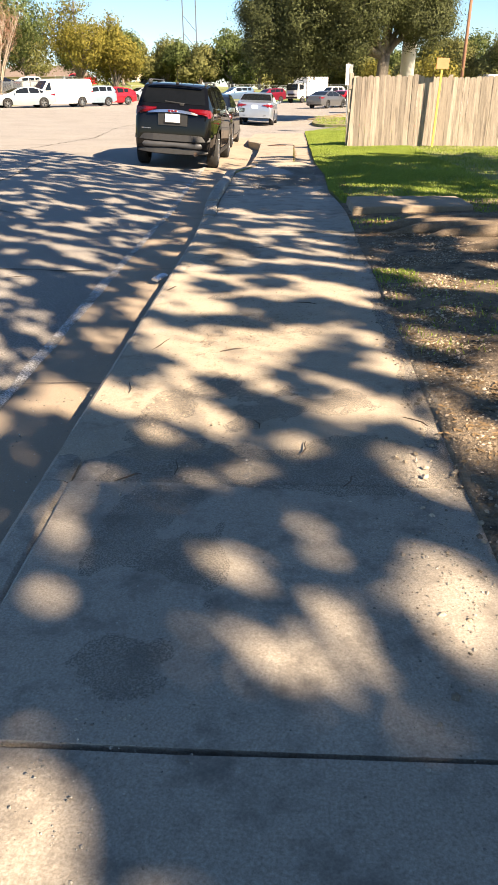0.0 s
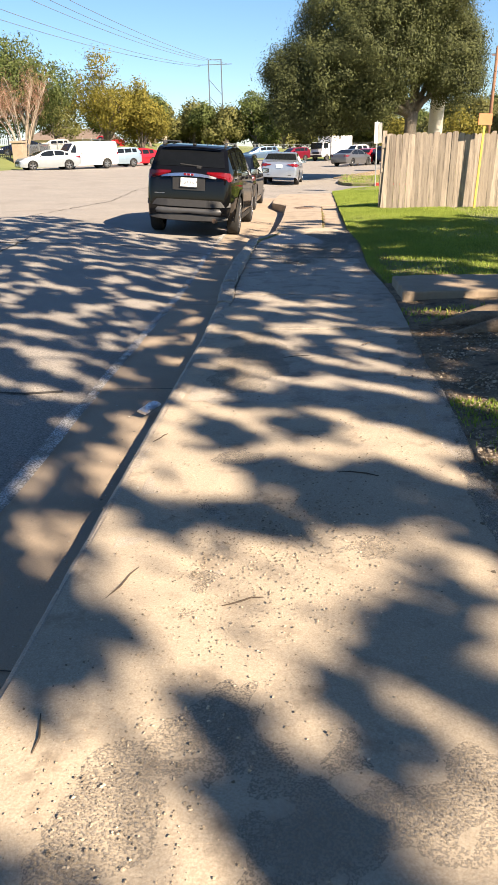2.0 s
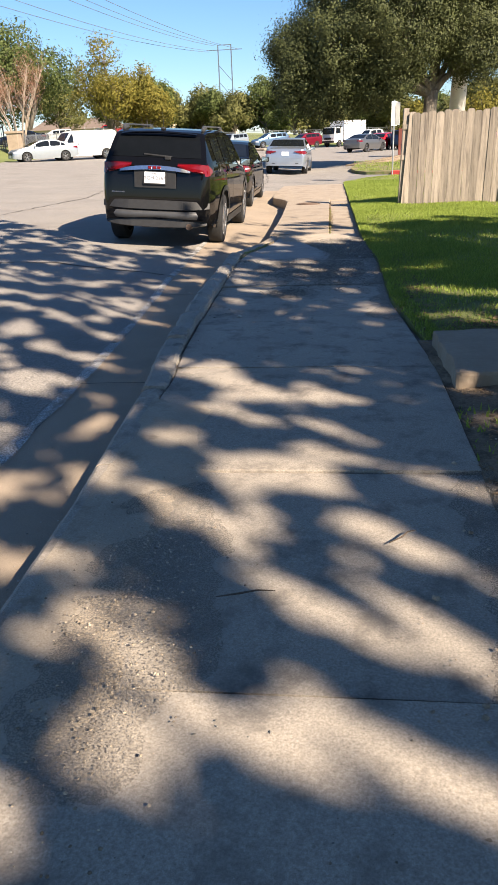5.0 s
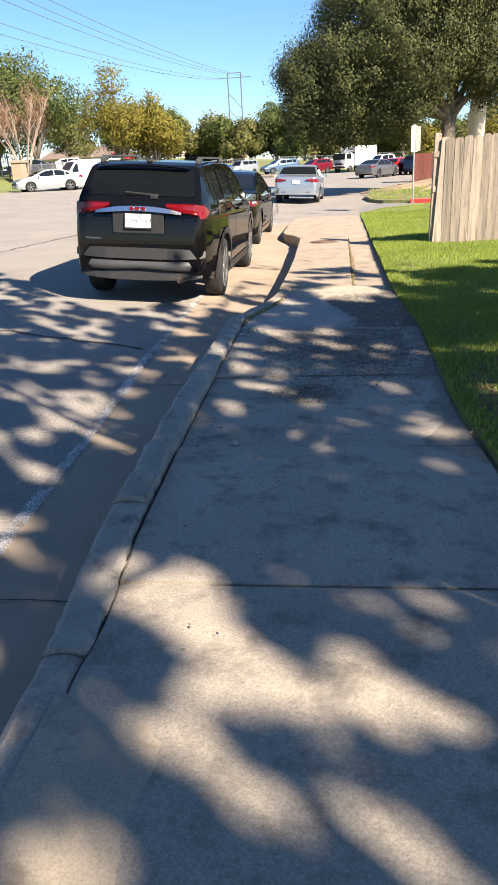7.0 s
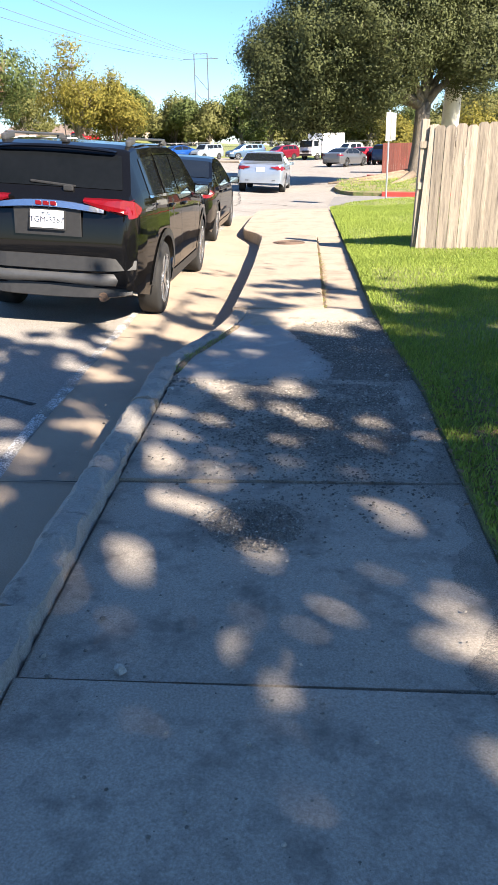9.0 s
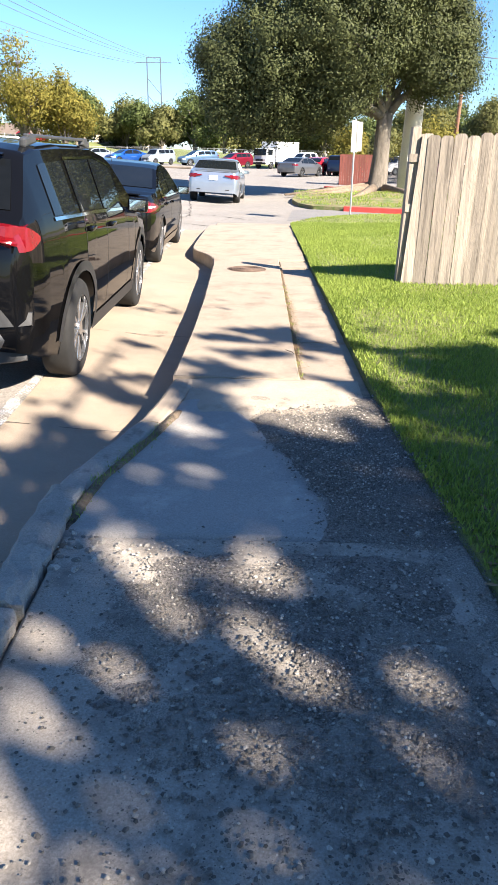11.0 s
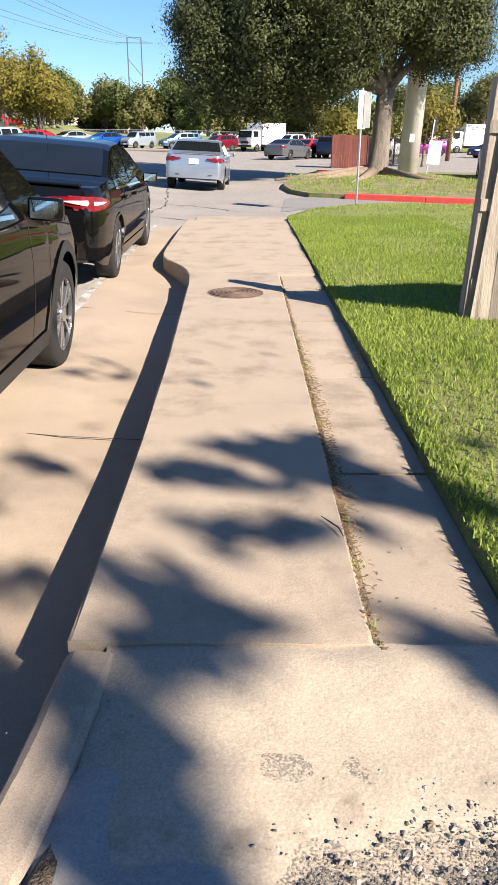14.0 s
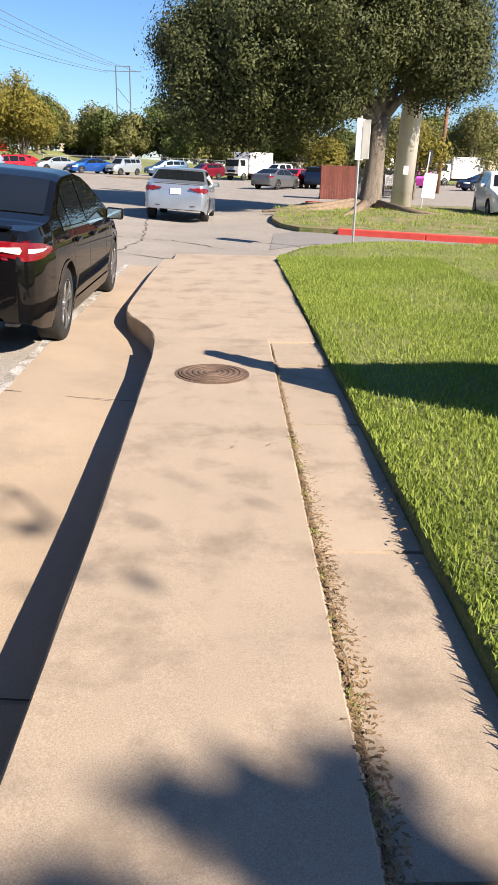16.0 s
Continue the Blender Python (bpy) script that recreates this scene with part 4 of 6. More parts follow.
def vehicle(name, q, m, body, label, category, detail=0, group=""):
    """A parked car: m is its pose, with the tail at the origin and the nose along y."""
    car = empty(name, m, label, category, group)
    sh = Shape(q)
    sh.skin(car, body)
    r = q["r"]
    part("underbody", bbox_bm(q["W"] * 0.7, q["L"] * 0.84, 0.4, Matrix.Translation((0, q["L"] / 2, 0.52))), M_PLASTIC, car)
    tw = 0.24 if q["L"] > 4.5 else 0.2
    for c in q["axles"]:
        for side in (1, -1):
            wheel(car, side * (q["W"] / 2 - tw / 2 - 0.015), c, r, tw, side, q.get("spokes", 5), q.get("rim"), 0.006 if detail else 0)
    trim = q.get("trim", 0.04)
    hi = lambda s: sh.top(s) - q.get("head", 0.10)
    for side in (1, -1):
        for s0, s1 in q["windows"]:
            sh.panel("side_window", car, M_GLASS, s0, s1, lambda s: sh.belt(s) + trim, hi, side)
    sh.screen("rear_window", car, q.get("rear_mat", M_GLASS), *q["rear_glass"], q.get("rear_margin", 0.1))
    sh.screen("windshield", car, M_GLASS, *q["front_glass"])
    for side in (1, -1):
        s0, s1, z0, z1 = q["tail"]
        sh.panel("taillight", car, M_LAMP_RED, s0, s1, lambda s: z0 + (z1 - z0) * 0.4 * (s / s1) ** 2, lambda s: z1 - (z1 - z0) * 0.45 * (s / s1) ** 2, side, 0.008)
        s0, s1, z0, z1 = q["headlamp"]
        sh.panel("headlight", car, M_LAMP_CLEAR, s0, s1, lambda s: z0 + 0.03 * (s - s0), lambda s: z1, side, 0.008)
        bm = bbox_bm(0.2, 0.09, 0.13, Matrix.Translation((side * (q["W"] / 2 + 0.07), q["mirror"][0], q["mirror"][1])), 0.03)
        mirror = part("side_mirror", bm, body, car, smooth=True)
        part("mirror_glass", bbox_bm(0.16, 0.004, 0.10, Matrix.Translation((side * (q["W"] / 2 + 0.07), q["mirror"][0] - 0.047, q["mirror"][1]))), M_CHROME, mirror)
    part("grille", bbox_bm(q["W"] * 0.5, 0.03, 0.16, Matrix.Translation((0, q["L"] + 0.0, 0.56)), 0.01), M_PLASTIC, car)
    part("front_plate", bbox_bm(0.31, 0.012, 0.16, Matrix.Translation((0, q["L"] + 0.02, 0.42))), M_PLATE, car)
    if detail:
        for side in (1, -1):
            for s in q["seams"]:
                sh.panel("door_gap", car, M_PLASTIC, s, s + 0.008, lambda z: max(sh.bottom(z), 0.3), lambda z: sh.belt(z) + 0.02, side, 0.002, 1, 10)
            for s in q["handles"]:
                z = sh.belt(s) - 0.10
                bm = bbox_bm(0.035, 0.19, 0.035, Matrix.Translation((side * (sh.side(s, z) + 0.018), s, z)), 0.012)
                part("door_handle", bm, body, car, smooth=True)
            a, b = q["windows"][0][0], q["windows"][-1][1]
            sh.panel("window_trim", car, M_CHROME, a - 0.02, b + 0.02, lambda s: sh.belt(s) + trim - 0.03, lambda s: sh.belt(s) + trim - 0.008, side, 0.008, 20, 1)
            sh.panel("window_trim", car, M_CHROME, q["windows"][1][0] - 0.02, b + 0.01, lambda s: hi(s) + 0.004, lambda s: hi(s) + 0.022, side, 0.008, 20, 1)
            for c in q["axles"]:
                ra = r * 1.17
                V = []
                for k in range(17):
                    t = math.pi * k / 16
                    for e in (0.0, q.get("flare", 0.05)):
                        s, z = c + (ra + e) * math.cos(t), r + (ra + e) * math.sin(t)
                        z = max(z, 0.24)
                        V.append((side * (sh.side(s, z) + 0.012), s, z))
                F = [(2 * k, 2 * k + 1, 2 * k + 3, 2 * k + 2) for k in range(16)]
                mesh_ob("arch_trim", V, F if side < 0 else [f[::-1] for f in F], q.get("arch", M_PLASTIC), car)
            sh.panel("sill_trim", car, q.get("arch", M_PLASTIC), q["axles"][0] + r * 1.17, q["axles"][1] - r * 1.17, lambda s: sh.bottom(s), lambda s: sh.bottom(s) + 0.12, side, 0.01, 8, 2)
    return car, sh


SUV = dict(plan=[(0, 0.78), (0.03, 0.835), (0.1, 0.875), (0.3, 0.92), (0.7, 0.965), (1.2, 0.995), (2.0, 1.0)], L=4.92, W=1.83, r=0.375, axles=(1.03, 3.887), sill=[(0, 0.42), (0.25, 0.34), (0.6, 0.27), (4.3, 0.27), (4.92, 0.36)],
           top=[(0, 0.70), (0.012, 0.98), (0.04, 1.16), (0.08, 1.245), (0.11, 1.275), (0.35, 1.58), (0.41, 1.635), (0.62, 1.67), (1.2, 1.69), (2.2, 1.69), (2.7, 1.63), (2.95, 1.56), (3.72, 1.12), (3.9, 1.08), (4.5, 0.98), (4.82, 0.84), (4.92, 0.6)],
           belt=[(0, 0.68), (0.012, 0.94), (0.04, 1.12), (0.09, 1.2), (0.6, 1.21), (1.6, 1.19), (2.9, 1.13), (3.6, 1.06), (4.5, 0.92), (4.82, 0.78), (4.92, 0.56)],
           windows=((0.56, 1.06), (1.16, 1.92), (1.98, 2.8)), rear_glass=(0.122, 0.352), rear_margin=0.075, front_glass=(2.98, 3.66), tail=(0.03, 0.24, 1.05, 1.21), rear_mat=M_REARGLASS, headlamp=(4.5, 4.9, 0.66, 0.78),
           mirror=(3.08, 1.17), seams=(1.2, 1.98, 3.05), handles=(1.36, 2.18), spokes=6, trim=0.03, head=0.11, flare=0.075, tumble=0.38)
SEDAN = dict(L=4.87, W=1.852, r=0.335, axles=(1.07, 3.92), sill=[(0, 0.36), (0.3, 0.26), (0.7, 0.2), (4.3, 0.2), (4.87, 0.26)],
             top=[(0, 0.66), (0.015, 0.92), (0.05, 1.03), (0.10, 1.05), (0.55, 1.09), (0.75, 1.13), (1.45, 1.40), (1.75, 1.45), (2.3, 1.475), (2.7, 1.43), (3.0, 1.34), (3.72, 1.02), (3.9, 0.99), (4.5, 0.86), (4.78, 0.72), (4.87, 0.5)],
             belt=[(0, 0.62), (0.02, 0.86), (0.1, 0.97), (0.6, 1.0), (3.6, 0.95), (4.5, 0.79), (4.78, 0.66), (4.87, 0.46)],
             windows=((1.02, 1.32), (1.36, 2.12), (2.17, 3.2)), rear_glass=(0.76, 1.44), rear_margin=0.06, front_glass=(2.85, 3.66), tail=(0.0, 0.5, 0.83, 0.97), headlamp=(4.35, 4.84, 0.60, 0.72),
             mirror=(3.3, 1.02), seams=(1.35, 2.15, 3.2), handles=(1.5, 2.35), spokes=5, trim=0.03, head=0.075, flare=0.02, arch=M_BLACK, tumble=0.42)


def variant(base, **kw):
    q = dict(base)
    q.update(kw)
    return q


def scaled(base, kl, kz, **kw):
    q = dict(base)
    for key in ("sill", "top", "belt"):
        q[key] = [(a * kl, b * (kz if key != "sill" else 1)) for a, b in base[key]]
    q["L"] = base["L"] * kl
    for key in ("axles", "rear_glass", "front_glass"):
        q[key] = tuple(v * kl for v in base[key])
    q["windows"] = tuple((a * kl, b * kl) for a, b in base["windows"])
    t = base["tail"]
    q["tail"] = (t[0] * kl, t[1] * kl, t[2] * kz, t[3] * kz)
    t = base["headlamp"]
    q["headlamp"] = (t[0] * kl, t[1] * kl, t[2] * kz, t[3] * kz)
    q["mirror"] = (base["mirror"][0] * kl, base["mirror"][1] * kz)
    q.update(kw)
    return q


def text_part(name, body, size, m, parent, place):
    c = bpy.data.curves.new(name, "FONT")
    c.body, c.size, c.align_x, c.align_y, c.extrude = body, size, "CENTER", "CENTER", 0.0015
    tmp = bpy.data.objects.new(name, c)
    me = bpy.data.meshes.new_from_object(tmp)
    bpy.data.objects.remove(tmp)
    me.materials.append(m)
    ob = new(name, me)
    ob.parent, ob.matrix_basis = parent, place
    return ob


def lamp_wedge(parent, side, x0, x1, z0, rise, high, m=None, proud=0.0, name="rear_lamp"):
    """A rear lamp that tapers from the car's corner towards its middle."""
    V = []
    for k in range(13):
        t = k / 12
        x, y = side * (x0 + (x1 - x0) * t), lerp([(0, 0.10), (0.25, 0.05), (0.6, 0.02), (1, 0.0)], t) - 0.022 - proud
        zc, hh = z0 + rise * t, high * (1 - 0.72 * t)
        V += [(x, y + 0.06, zc - hh), (x, y, zc - hh + 0.012), (x, y - 0.006, zc), (x, y, zc + hh - 0.012), (x, y + 0.06, zc + hh)]
    F = [(k * 5 + j, k * 5 + j + 1, (k + 1) * 5 + j + 1, (k + 1) * 5 + j) for k in range(12) for j in range(4)]
    return mesh_ob(name, V, F if side < 0 else [f[::-1] for f in F], m or M_LAMP_RED, parent)


# black crossover at the kerb
suv, sh = vehicle("suv", SUV, pose(-2.55, 17.06, -0.069, 0, 4.25, -0.2), M_BLACK, "glossy black crossover parked at the kerb, tinted windows", "car", 1)
T = Matrix.Translation
def arc_strip(name, half, y0, bow, z0, dip, hgt, thick, m, parent, label=""):
    """A bar bent round the tail: half its width, how far it bows forward and dips at its ends."""
    V, n = [], 24
    for i in range(n + 1):
        u = -1 + 2 * i / n
        t = 1 - 0.35 * abs(u) ** 4
        x = u * half
        y, z = y0 + bow * lerp([(0, 0), (0.4, 0.0), (0.57, 0.02), (0.715, 0.055), (0.83, 0.12)], abs(x)), z0 + dip * u * u
        V += [(x, y, z - hgt * t / 2), (x, y - thick, z - hgt * t / 2 + 0.012), (x, y - thick * 0.35, z + hgt * t / 2 - 0.004), (x, y, z + hgt * t / 2)]
    F = [(i * 4 + k, i * 4 + (k + 1) % 4, (i + 1) * 4 + (k + 1) % 4, (i + 1) * 4 + k) for i in range(n) for k in range(4)] + [(0, 1, 2, 3), (n * 4 + 3, n * 4 + 2, n * 4 + 1, n * 4)]
    return mesh_ob(name, V, [f[::-1] for f in F], m, parent, label)


def lower_trim():
    """Silver trim across the bumper: its ends run up in points."""
    V, n = [], 28
    for i in range(n + 1):
        u = -1 + 2 * i / n
        x = 0.74 * u
        y = -0.03 + lerp([(0, 0), (0.4, 0.0), (0.57, 0.025), (0.74, 0.085)], abs(x))
        lo = 0.43 + 0.075 * max(0, (abs(u) - 0.86) / 0.14) + 0.02 * max(0, 1 - abs(u) * 1.6)
        hi = 0.555 + 0.012 * u * u
        V += [(x, y + 0.04, lo), (x, y - 0.012, lo + 0.015), (x, y - 0.02, (lo + hi) / 2), (x, y - 0.006, hi - 0.01), (x, y + 0.04, hi)]
    F = [(i * 5 + k, (i + 1) * 5 + k, (i + 1) * 5 + k + 1, i * 5 + k + 1) for i in range(n) for k in range(4)]
    return mesh_ob("rear_skid_trim", V, F, M_SKID, suv, "silver lower bumper trim", True)


lower_trim()
arc_strip("bumper", 0.80, -0.02, 1.0, 0.635, 0.0, 0.14, 0.035, M_PLASTIC, suv, "black rear bumper")
arc_strip("lower_bumper", 0.76, 0.01, 1.0, 0.375, 0.02, 0.13, 0.03, M_PLASTIC, suv, "black plastic lower valance")
arc_strip("spoiler", 0.56, 0.335, 0.6, 1.632, -0.03, 0.035, 0.05, M_BLACK, suv, "glossy black roof spoiler")
arc_strip("chrome_strip", 0.52, -0.012, 1.0, 1.15, -0.045, 0.07, 0.03, M_BRIGHT, suv)
for k in range(3):
    part("badge", bbox_bm(0.052, 0.008, 0.036, T((-0.068 + 0.068 * k, -0.046, 1.155)), 0.004), M_LAMP_RED, suv)
part("badge", bbox_bm(0.19, 0.006, 0.018, T((-0.56, 0.006, 0.80))), M_CHROME, suv)
part("plate_recess", bbox_bm(0.62, 0.012, 0.24, T((0, -0.008, 0.99)), 0.005), M_PLASTIC, suv, "dark recess round the plate")
plate = part("license_plate", bbox_bm(0.305, 0.008, 0.155, T((0, -0.03, 1.015)) @ Matrix.Rotation(radians(-6), 4, "X"), 0.003), M_PLATE, suv, "white plate with dark characters")
up = Matrix.Rotation(radians(84), 4, "X")
text_part("plate_number", "TGM-3367", 0.072, M_INK, plate, T((0, -0.036, 1.008)) @ up)
text_part("plate_state", "TEXAS", 0.03, M_INK, plate, T((0, -0.043, 1.074)) @ up)
part("plate_frame", bbox_bm(0.34, 0.012, 0.19, T((0, -0.022, 1.015)) @ Matrix.Rotation(radians(-6), 4, "X"), 0.004), M_PLASTIC, suv)
for side in (1, -1):
    lamp_wedge(suv, side, 0.77, 0.34, 1.125, 0.065, 0.09, None, 0.012)
    lamp_wedge(suv, side, 0.74, 0.58, 1.10, 0.02, 0.03, M_LAMP_DEEP, 0.026, "lamp_reflector")
    bm = bmesh.new()
    bbox_bm(0.04, 1.75, 0.024, T((side * 0.6, 1.55, 1.725)), 0.01, bm)
    for s in (0.72, 2.38):
        bbox_bm(0.045, 0.26, 0.06, T((side * 0.6, s, 1.695)) @ Matrix.Rotation(0.12 if s < 1 else -0.12, 4, "X"), 0.015, bm)
    part("roof_rail", bm, M_SKID, suv)
    part("reflector", bbox_bm(0.16, 0.012, 0.03, T((side * 0.66, 0.02, 0.60)) @ Matrix.Rotation(side * 0.3, 4, "Z"), 0.004), M_LAMP_DEEP, suv)
part("exhaust_pipe", cyl_bm(0.045, 0.045, 0.16, T((0.50, 0.07, 0.335)) @ Matrix.Rotation(radians(90), 4, "X"), 16), M_CASTIRON, suv)
part("antenna_base", bbox_bm(0.06, 0.12, 0.035, T((0, 0.62, 1.68)), 0.015), M_PLASTIC, suv)
v, f = tube([(0, 0.64, 1.69), (0, 0.56, 1.9)], (0.005, 0.003), 6)
mesh_ob("antenna", v, f, M_PLASTIC, suv)
bm = bbox_bm(0.42, 0.02, 0.022, T((0.02, 0.13, 1.315)) @ Matrix.Rotation(radians(4), 4, "Y"), 0.006)
bbox_bm(0.09, 0.04, 0.05, T((0.17, 0.10, 1.285)), 0.01, bm)
part("wiper", bm, M_PLASTIC, suv)

# black sedan in front of it
sedan, sh = vehicle("sedan", SEDAN, pose(-2.73, 23.45, -0.056, 0, 4.2, 0.0), M_BLACK, "glossy black sedan parked ahead of the crossover", "car", 1)
for side in (1, -1):
    lamp_wedge(sedan, side, 0.82, 0.34, 0.90, 0.02, 0.085, None, 0.022)
    lamp_wedge(sedan, side, 0.79, 0.5, 0.905, 0.008, 0.042, M_LAMP_CLEAR, 0.03, "lamp_centre")
    sh.panel("lamp_centre", sedan, M_LAMP_CLEAR, 0.05, 0.36, lambda s: 0.885 + 0.02 * (s / 0.36) ** 2, lambda s: 0.922 - 0.015 * (s / 0.36) ** 2, side, 0.012)
    part("exhaust_pipe", cyl_bm(0.045, 0.045, 0.12, T((side * 0.6, 0.06, 0.34)) @ Matrix.Rotation(radians(90), 4, "X"), 16), M_CHROME, sedan)
    part("reflector", bbox_bm(0.2, 0.014, 0.035, T((side * 0.63, 0.04, 0.47)) @ Matrix.Rotation(side * 0.28, 4, "Z"), 0.004), M_LAMP_RED, sedan)
part("trunk_lip", bbox_bm(1.35, 0.10, 0.02, T((0, 0.09, 1.065)), 0.008), M_BLACK, sedan)
part("lower_bumper", bbox_bm(1.5, 0.10, 0.14, T((0, 0.07, 0.38)), 0.03), M_PLASTIC, sedan)
v, f = tube([(0, 1.52, 1.44), (0, 1.40, 1.62)], (0.005, 0.003), 6)
mesh_ob("antenna", v, f, M_PLASTIC, sedan)

# silver sedan standing at the junction
P_SILVER = paint("silver paint", (0.36, 0.40, 0.47), 0.7, 0.3)
silver, sh = vehicle("sedan", variant(SEDAN, arch=P_SILVER), pose(-1.92, 39.8, -0.1, 0, 2.6, -2.0), P_SILVER, "dusty silver-blue sedan standing near the junction", "car", 1)
for side in (1, -1):
    lamp_wedge(silver, side, 0.81, 0.40, 0.88, 0.05, 0.08, None, 0.022)
    part("bumper_slot", bbox_bm(0.22, 0.01, 0.025, T((side * 0.55, 0.0, 0.46)) @ Matrix.Rotation(side * 0.2, 4, "Z")), M_PLASTIC, silver)
part("license_plate", bbox_bm(0.305, 0.01, 0.155, T((0, -0.012, 0.85))), M_PLATE, silver)
part("trunk_lip", bbox_bm(1.2, 0.06, 0.02, T((0, 0.09, 1.06)), 0.008), P_SILVER, silver)


# ---- parked cars across the junction and along the chain-link fence ----
HATCH = scaled(SEDAN, 0.92, 1.0, top=[(0, 0.7), (0.02, 0.95), (0.08, 1.05), (0.45, 1.28), (0.9, 1.42), (1.8, 1.48), (2.3, 1.44), (3.3, 1.02), (4.1, 0.86), (4.4, 0.7), (4.48, 0.5)], rear_glass=(0.12, 0.8), windows=((0.85, 1.3), (1.35, 2.0), (2.05, 2.9)))
WAGON = scaled(SUV, 0.86, 0.95, W=1.78, r=0.33)
MINISUV = scaled(SUV, 0.93, 0.98, W=1.84, r=0.35)
CUBE = scaled(SUV, 0.80, 0.97, W=1.69, r=0.31, top=[(0, 0.8), (0.02, 1.0), (0.06, 1.1), (0.16, 1.5), (0.22, 1.6), (0.4, 1.64), (2.4, 1.62), (2.6, 1.56), (3.05, 1.05), (3.6, 0.98), (3.85, 0.8), (3.93, 0.55)], rear_glass=(0.07, 0.15), front_glass=(2.62, 3.02), windows=((0.35, 0.9), (0.98, 1.6), (1.66, 2.5)))
VAN = scaled(SUV, 1.1, 1.0, W=2.0, r=0.36, top=[(0, 0.9), (0.02, 1.2), (0.05, 1.7), (0.12, 2.0), (0.3, 2.06), (3.6, 2.06), (3.9, 1.98), (4.45, 1.3), (4.6, 1.24), (5.1, 1.12), (5.36, 0.95), (5.41, 0.6)],
             belt=[(0, 0.85), (0.02, 1.15), (0.06, 1.2), (4.3, 1.18), (5.1, 1.05), (5.36, 0.9), (5.41, 0.56)], windows=((3.75, 4.25),), rear_glass=(0.055, 0.11), front_glass=(3.95, 4.42), tumble=0.12, head=0.2)
PICKUP = scaled(SUV, 1.15, 1.05, W=2.0, r=0.4, top=[(0, 0.8), (0.02, 1.05), (0.05, 1.12), (1.95, 1.12), (2.05, 1.3), (2.2, 1.78), (2.5, 1.84), (3.4, 1.84), (3.7, 1.74), (4.2, 1.22), (4.4, 1.18), (5.3, 1.08), (5.6, 0.9), (5.66, 0.6)],
                windows=((2.35, 2.95), (3.02, 3.75)), rear_glass=(2.06, 2.2), front_glass=(3.72, 4.15), rear_margin=0.12)
P = {k: paint(k + " paint", c, mt, 0.3) for k, c, mt in (("pale silver", (0.36, 0.40, 0.43), 0.5), ("white", (0.75, 0.75, 0.74), 0.0), ("sky silver", (0.28, 0.36, 0.44), 0.5), ("red", (0.42, 0.015, 0.025), 0.2), ("blue", (0.02, 0.07, 0.28), 0.4),
                                                       ("slate blue", (0.10, 0.15, 0.22), 0.5), ("maroon", (0.16, 0.012, 0.025), 0.4), ("grey", (0.13, 0.13, 0.135), 0.5), ("navy", (0.012, 0.02, 0.05), 0.4), ("purple", (0.25, 0.03, 0.22), 0.4))}


def stand(name, q, x, y, turn, colour, label, group="cars parked by the chain-link fence", z=None):
    zz = gz(x, y) if z is None else z
    c, s = math.cos(radians(turn)), math.sin(radians(turn))
    m = pose(x + s * q["L"] / 2, y - c * q["L"] / 2, zz, 0, 0, turn)
    return vehicle(name, q, m, P[colour], label, "car", 0, group)[0]


stand("sedan", SEDAN, -20.9, 62.0, 128, "pale silver", "pale silver sedan parked before the iron fence")
stand("van", VAN, -19.0, 65.3, 132, "white", "white cargo van parked in the row by the fence")
stand("hatchback", WAGON, -17.5, 69.8, 130, "sky silver", "light blue-grey wagon parked behind the van")
stand("hatchback", HATCH, -17.0, 75.5, 128, "red", "bright red hatchback parked in the row")
stand("sedan", SEDAN, -18.3, 98.0, 136, "pale silver", "silver sedan parked by the chain-link fence")
stand("hatchback", HATCH, -22.1, 97.5, 132, "red", "red hatchback parked by the chain-link fence")
stand("sedan", SEDAN, -14.8, 98.5, 132, "blue", "deep blue sedan parked by the chain-link fence")
stand("compact_car", CUBE, -11.4, 99.0, 140, "pale silver", "boxy silver compact parked by the chain-link fence")
stand("suv", MINISUV, -7.2, 101.0, 120, "slate blue", "slate-blue crossover parked by the chain-link fence")
stand("hatchback", WAGON, -3.1, 102.0, 128, "maroon", "maroon wagon parked near the box truck")
stand("sedan", SEDAN, 3.1, 76.5, -32, "grey", "dark grey sedan parked at the far kerb", "cars parked across the junction")
stand("hatchback", HATCH, 5.1, 81.5, -25, "red", "red hatchback parked beyond the grey sedan", "cars parked across the junction")
stand("suv", MINISUV, 6.9, 80.5, -20, "navy", "dark navy crossover with its tail to the road", "cars parked across the junction")
stand("pickup", PICKUP, 5.0, 99.0, 120, "white", "white crew-cab pickup parked at the back", "cars parked across the junction")
stand("van", CUBE, 12.9, 85.0, 110, "white", "small white van behind the column", "cars parked across the junction")
stand("compact_car", HATCH, 16.6, 90.0, 100, "purple", "purple compact car behind the lawn", "cars parked across the junction")
stand("suv", MINISUV, 9.65, 45.4, 172, "white", "white crossover parked nose out in the bay", "cars parked across the junction", -0.13)
stand("suv", MINISUV, -29.0, 104.0, 115, "white", "white crossover parked on the upper lot", "cars on the upper lot", 1.75)
stand("suv", MINISUV, -34.0, 102.0, 115, "white", "white crossover parked on the upper lot", "cars on the upper lot", 1.75)
stand("pickup", PICKUP, -31.5, 118.0, 100, "red", "red pickup parked on the upper lot", "cars on the upper lot", 2.2)
stand("sedan", SEDAN, -29.5, 80.0, 100, "navy", "dark sedan parked behind the iron fence", "cars on the upper lot", 1.55)
stand("sedan", SEDAN, 21.5, 84.0, 100, "navy", "dark sedan parked far along the lot", "cars parked across the junction")
stand("suv", MINISUV, 26.0, 88.0, 100, "grey", "grey crossover parked far along the lot", "cars parked across the junction")


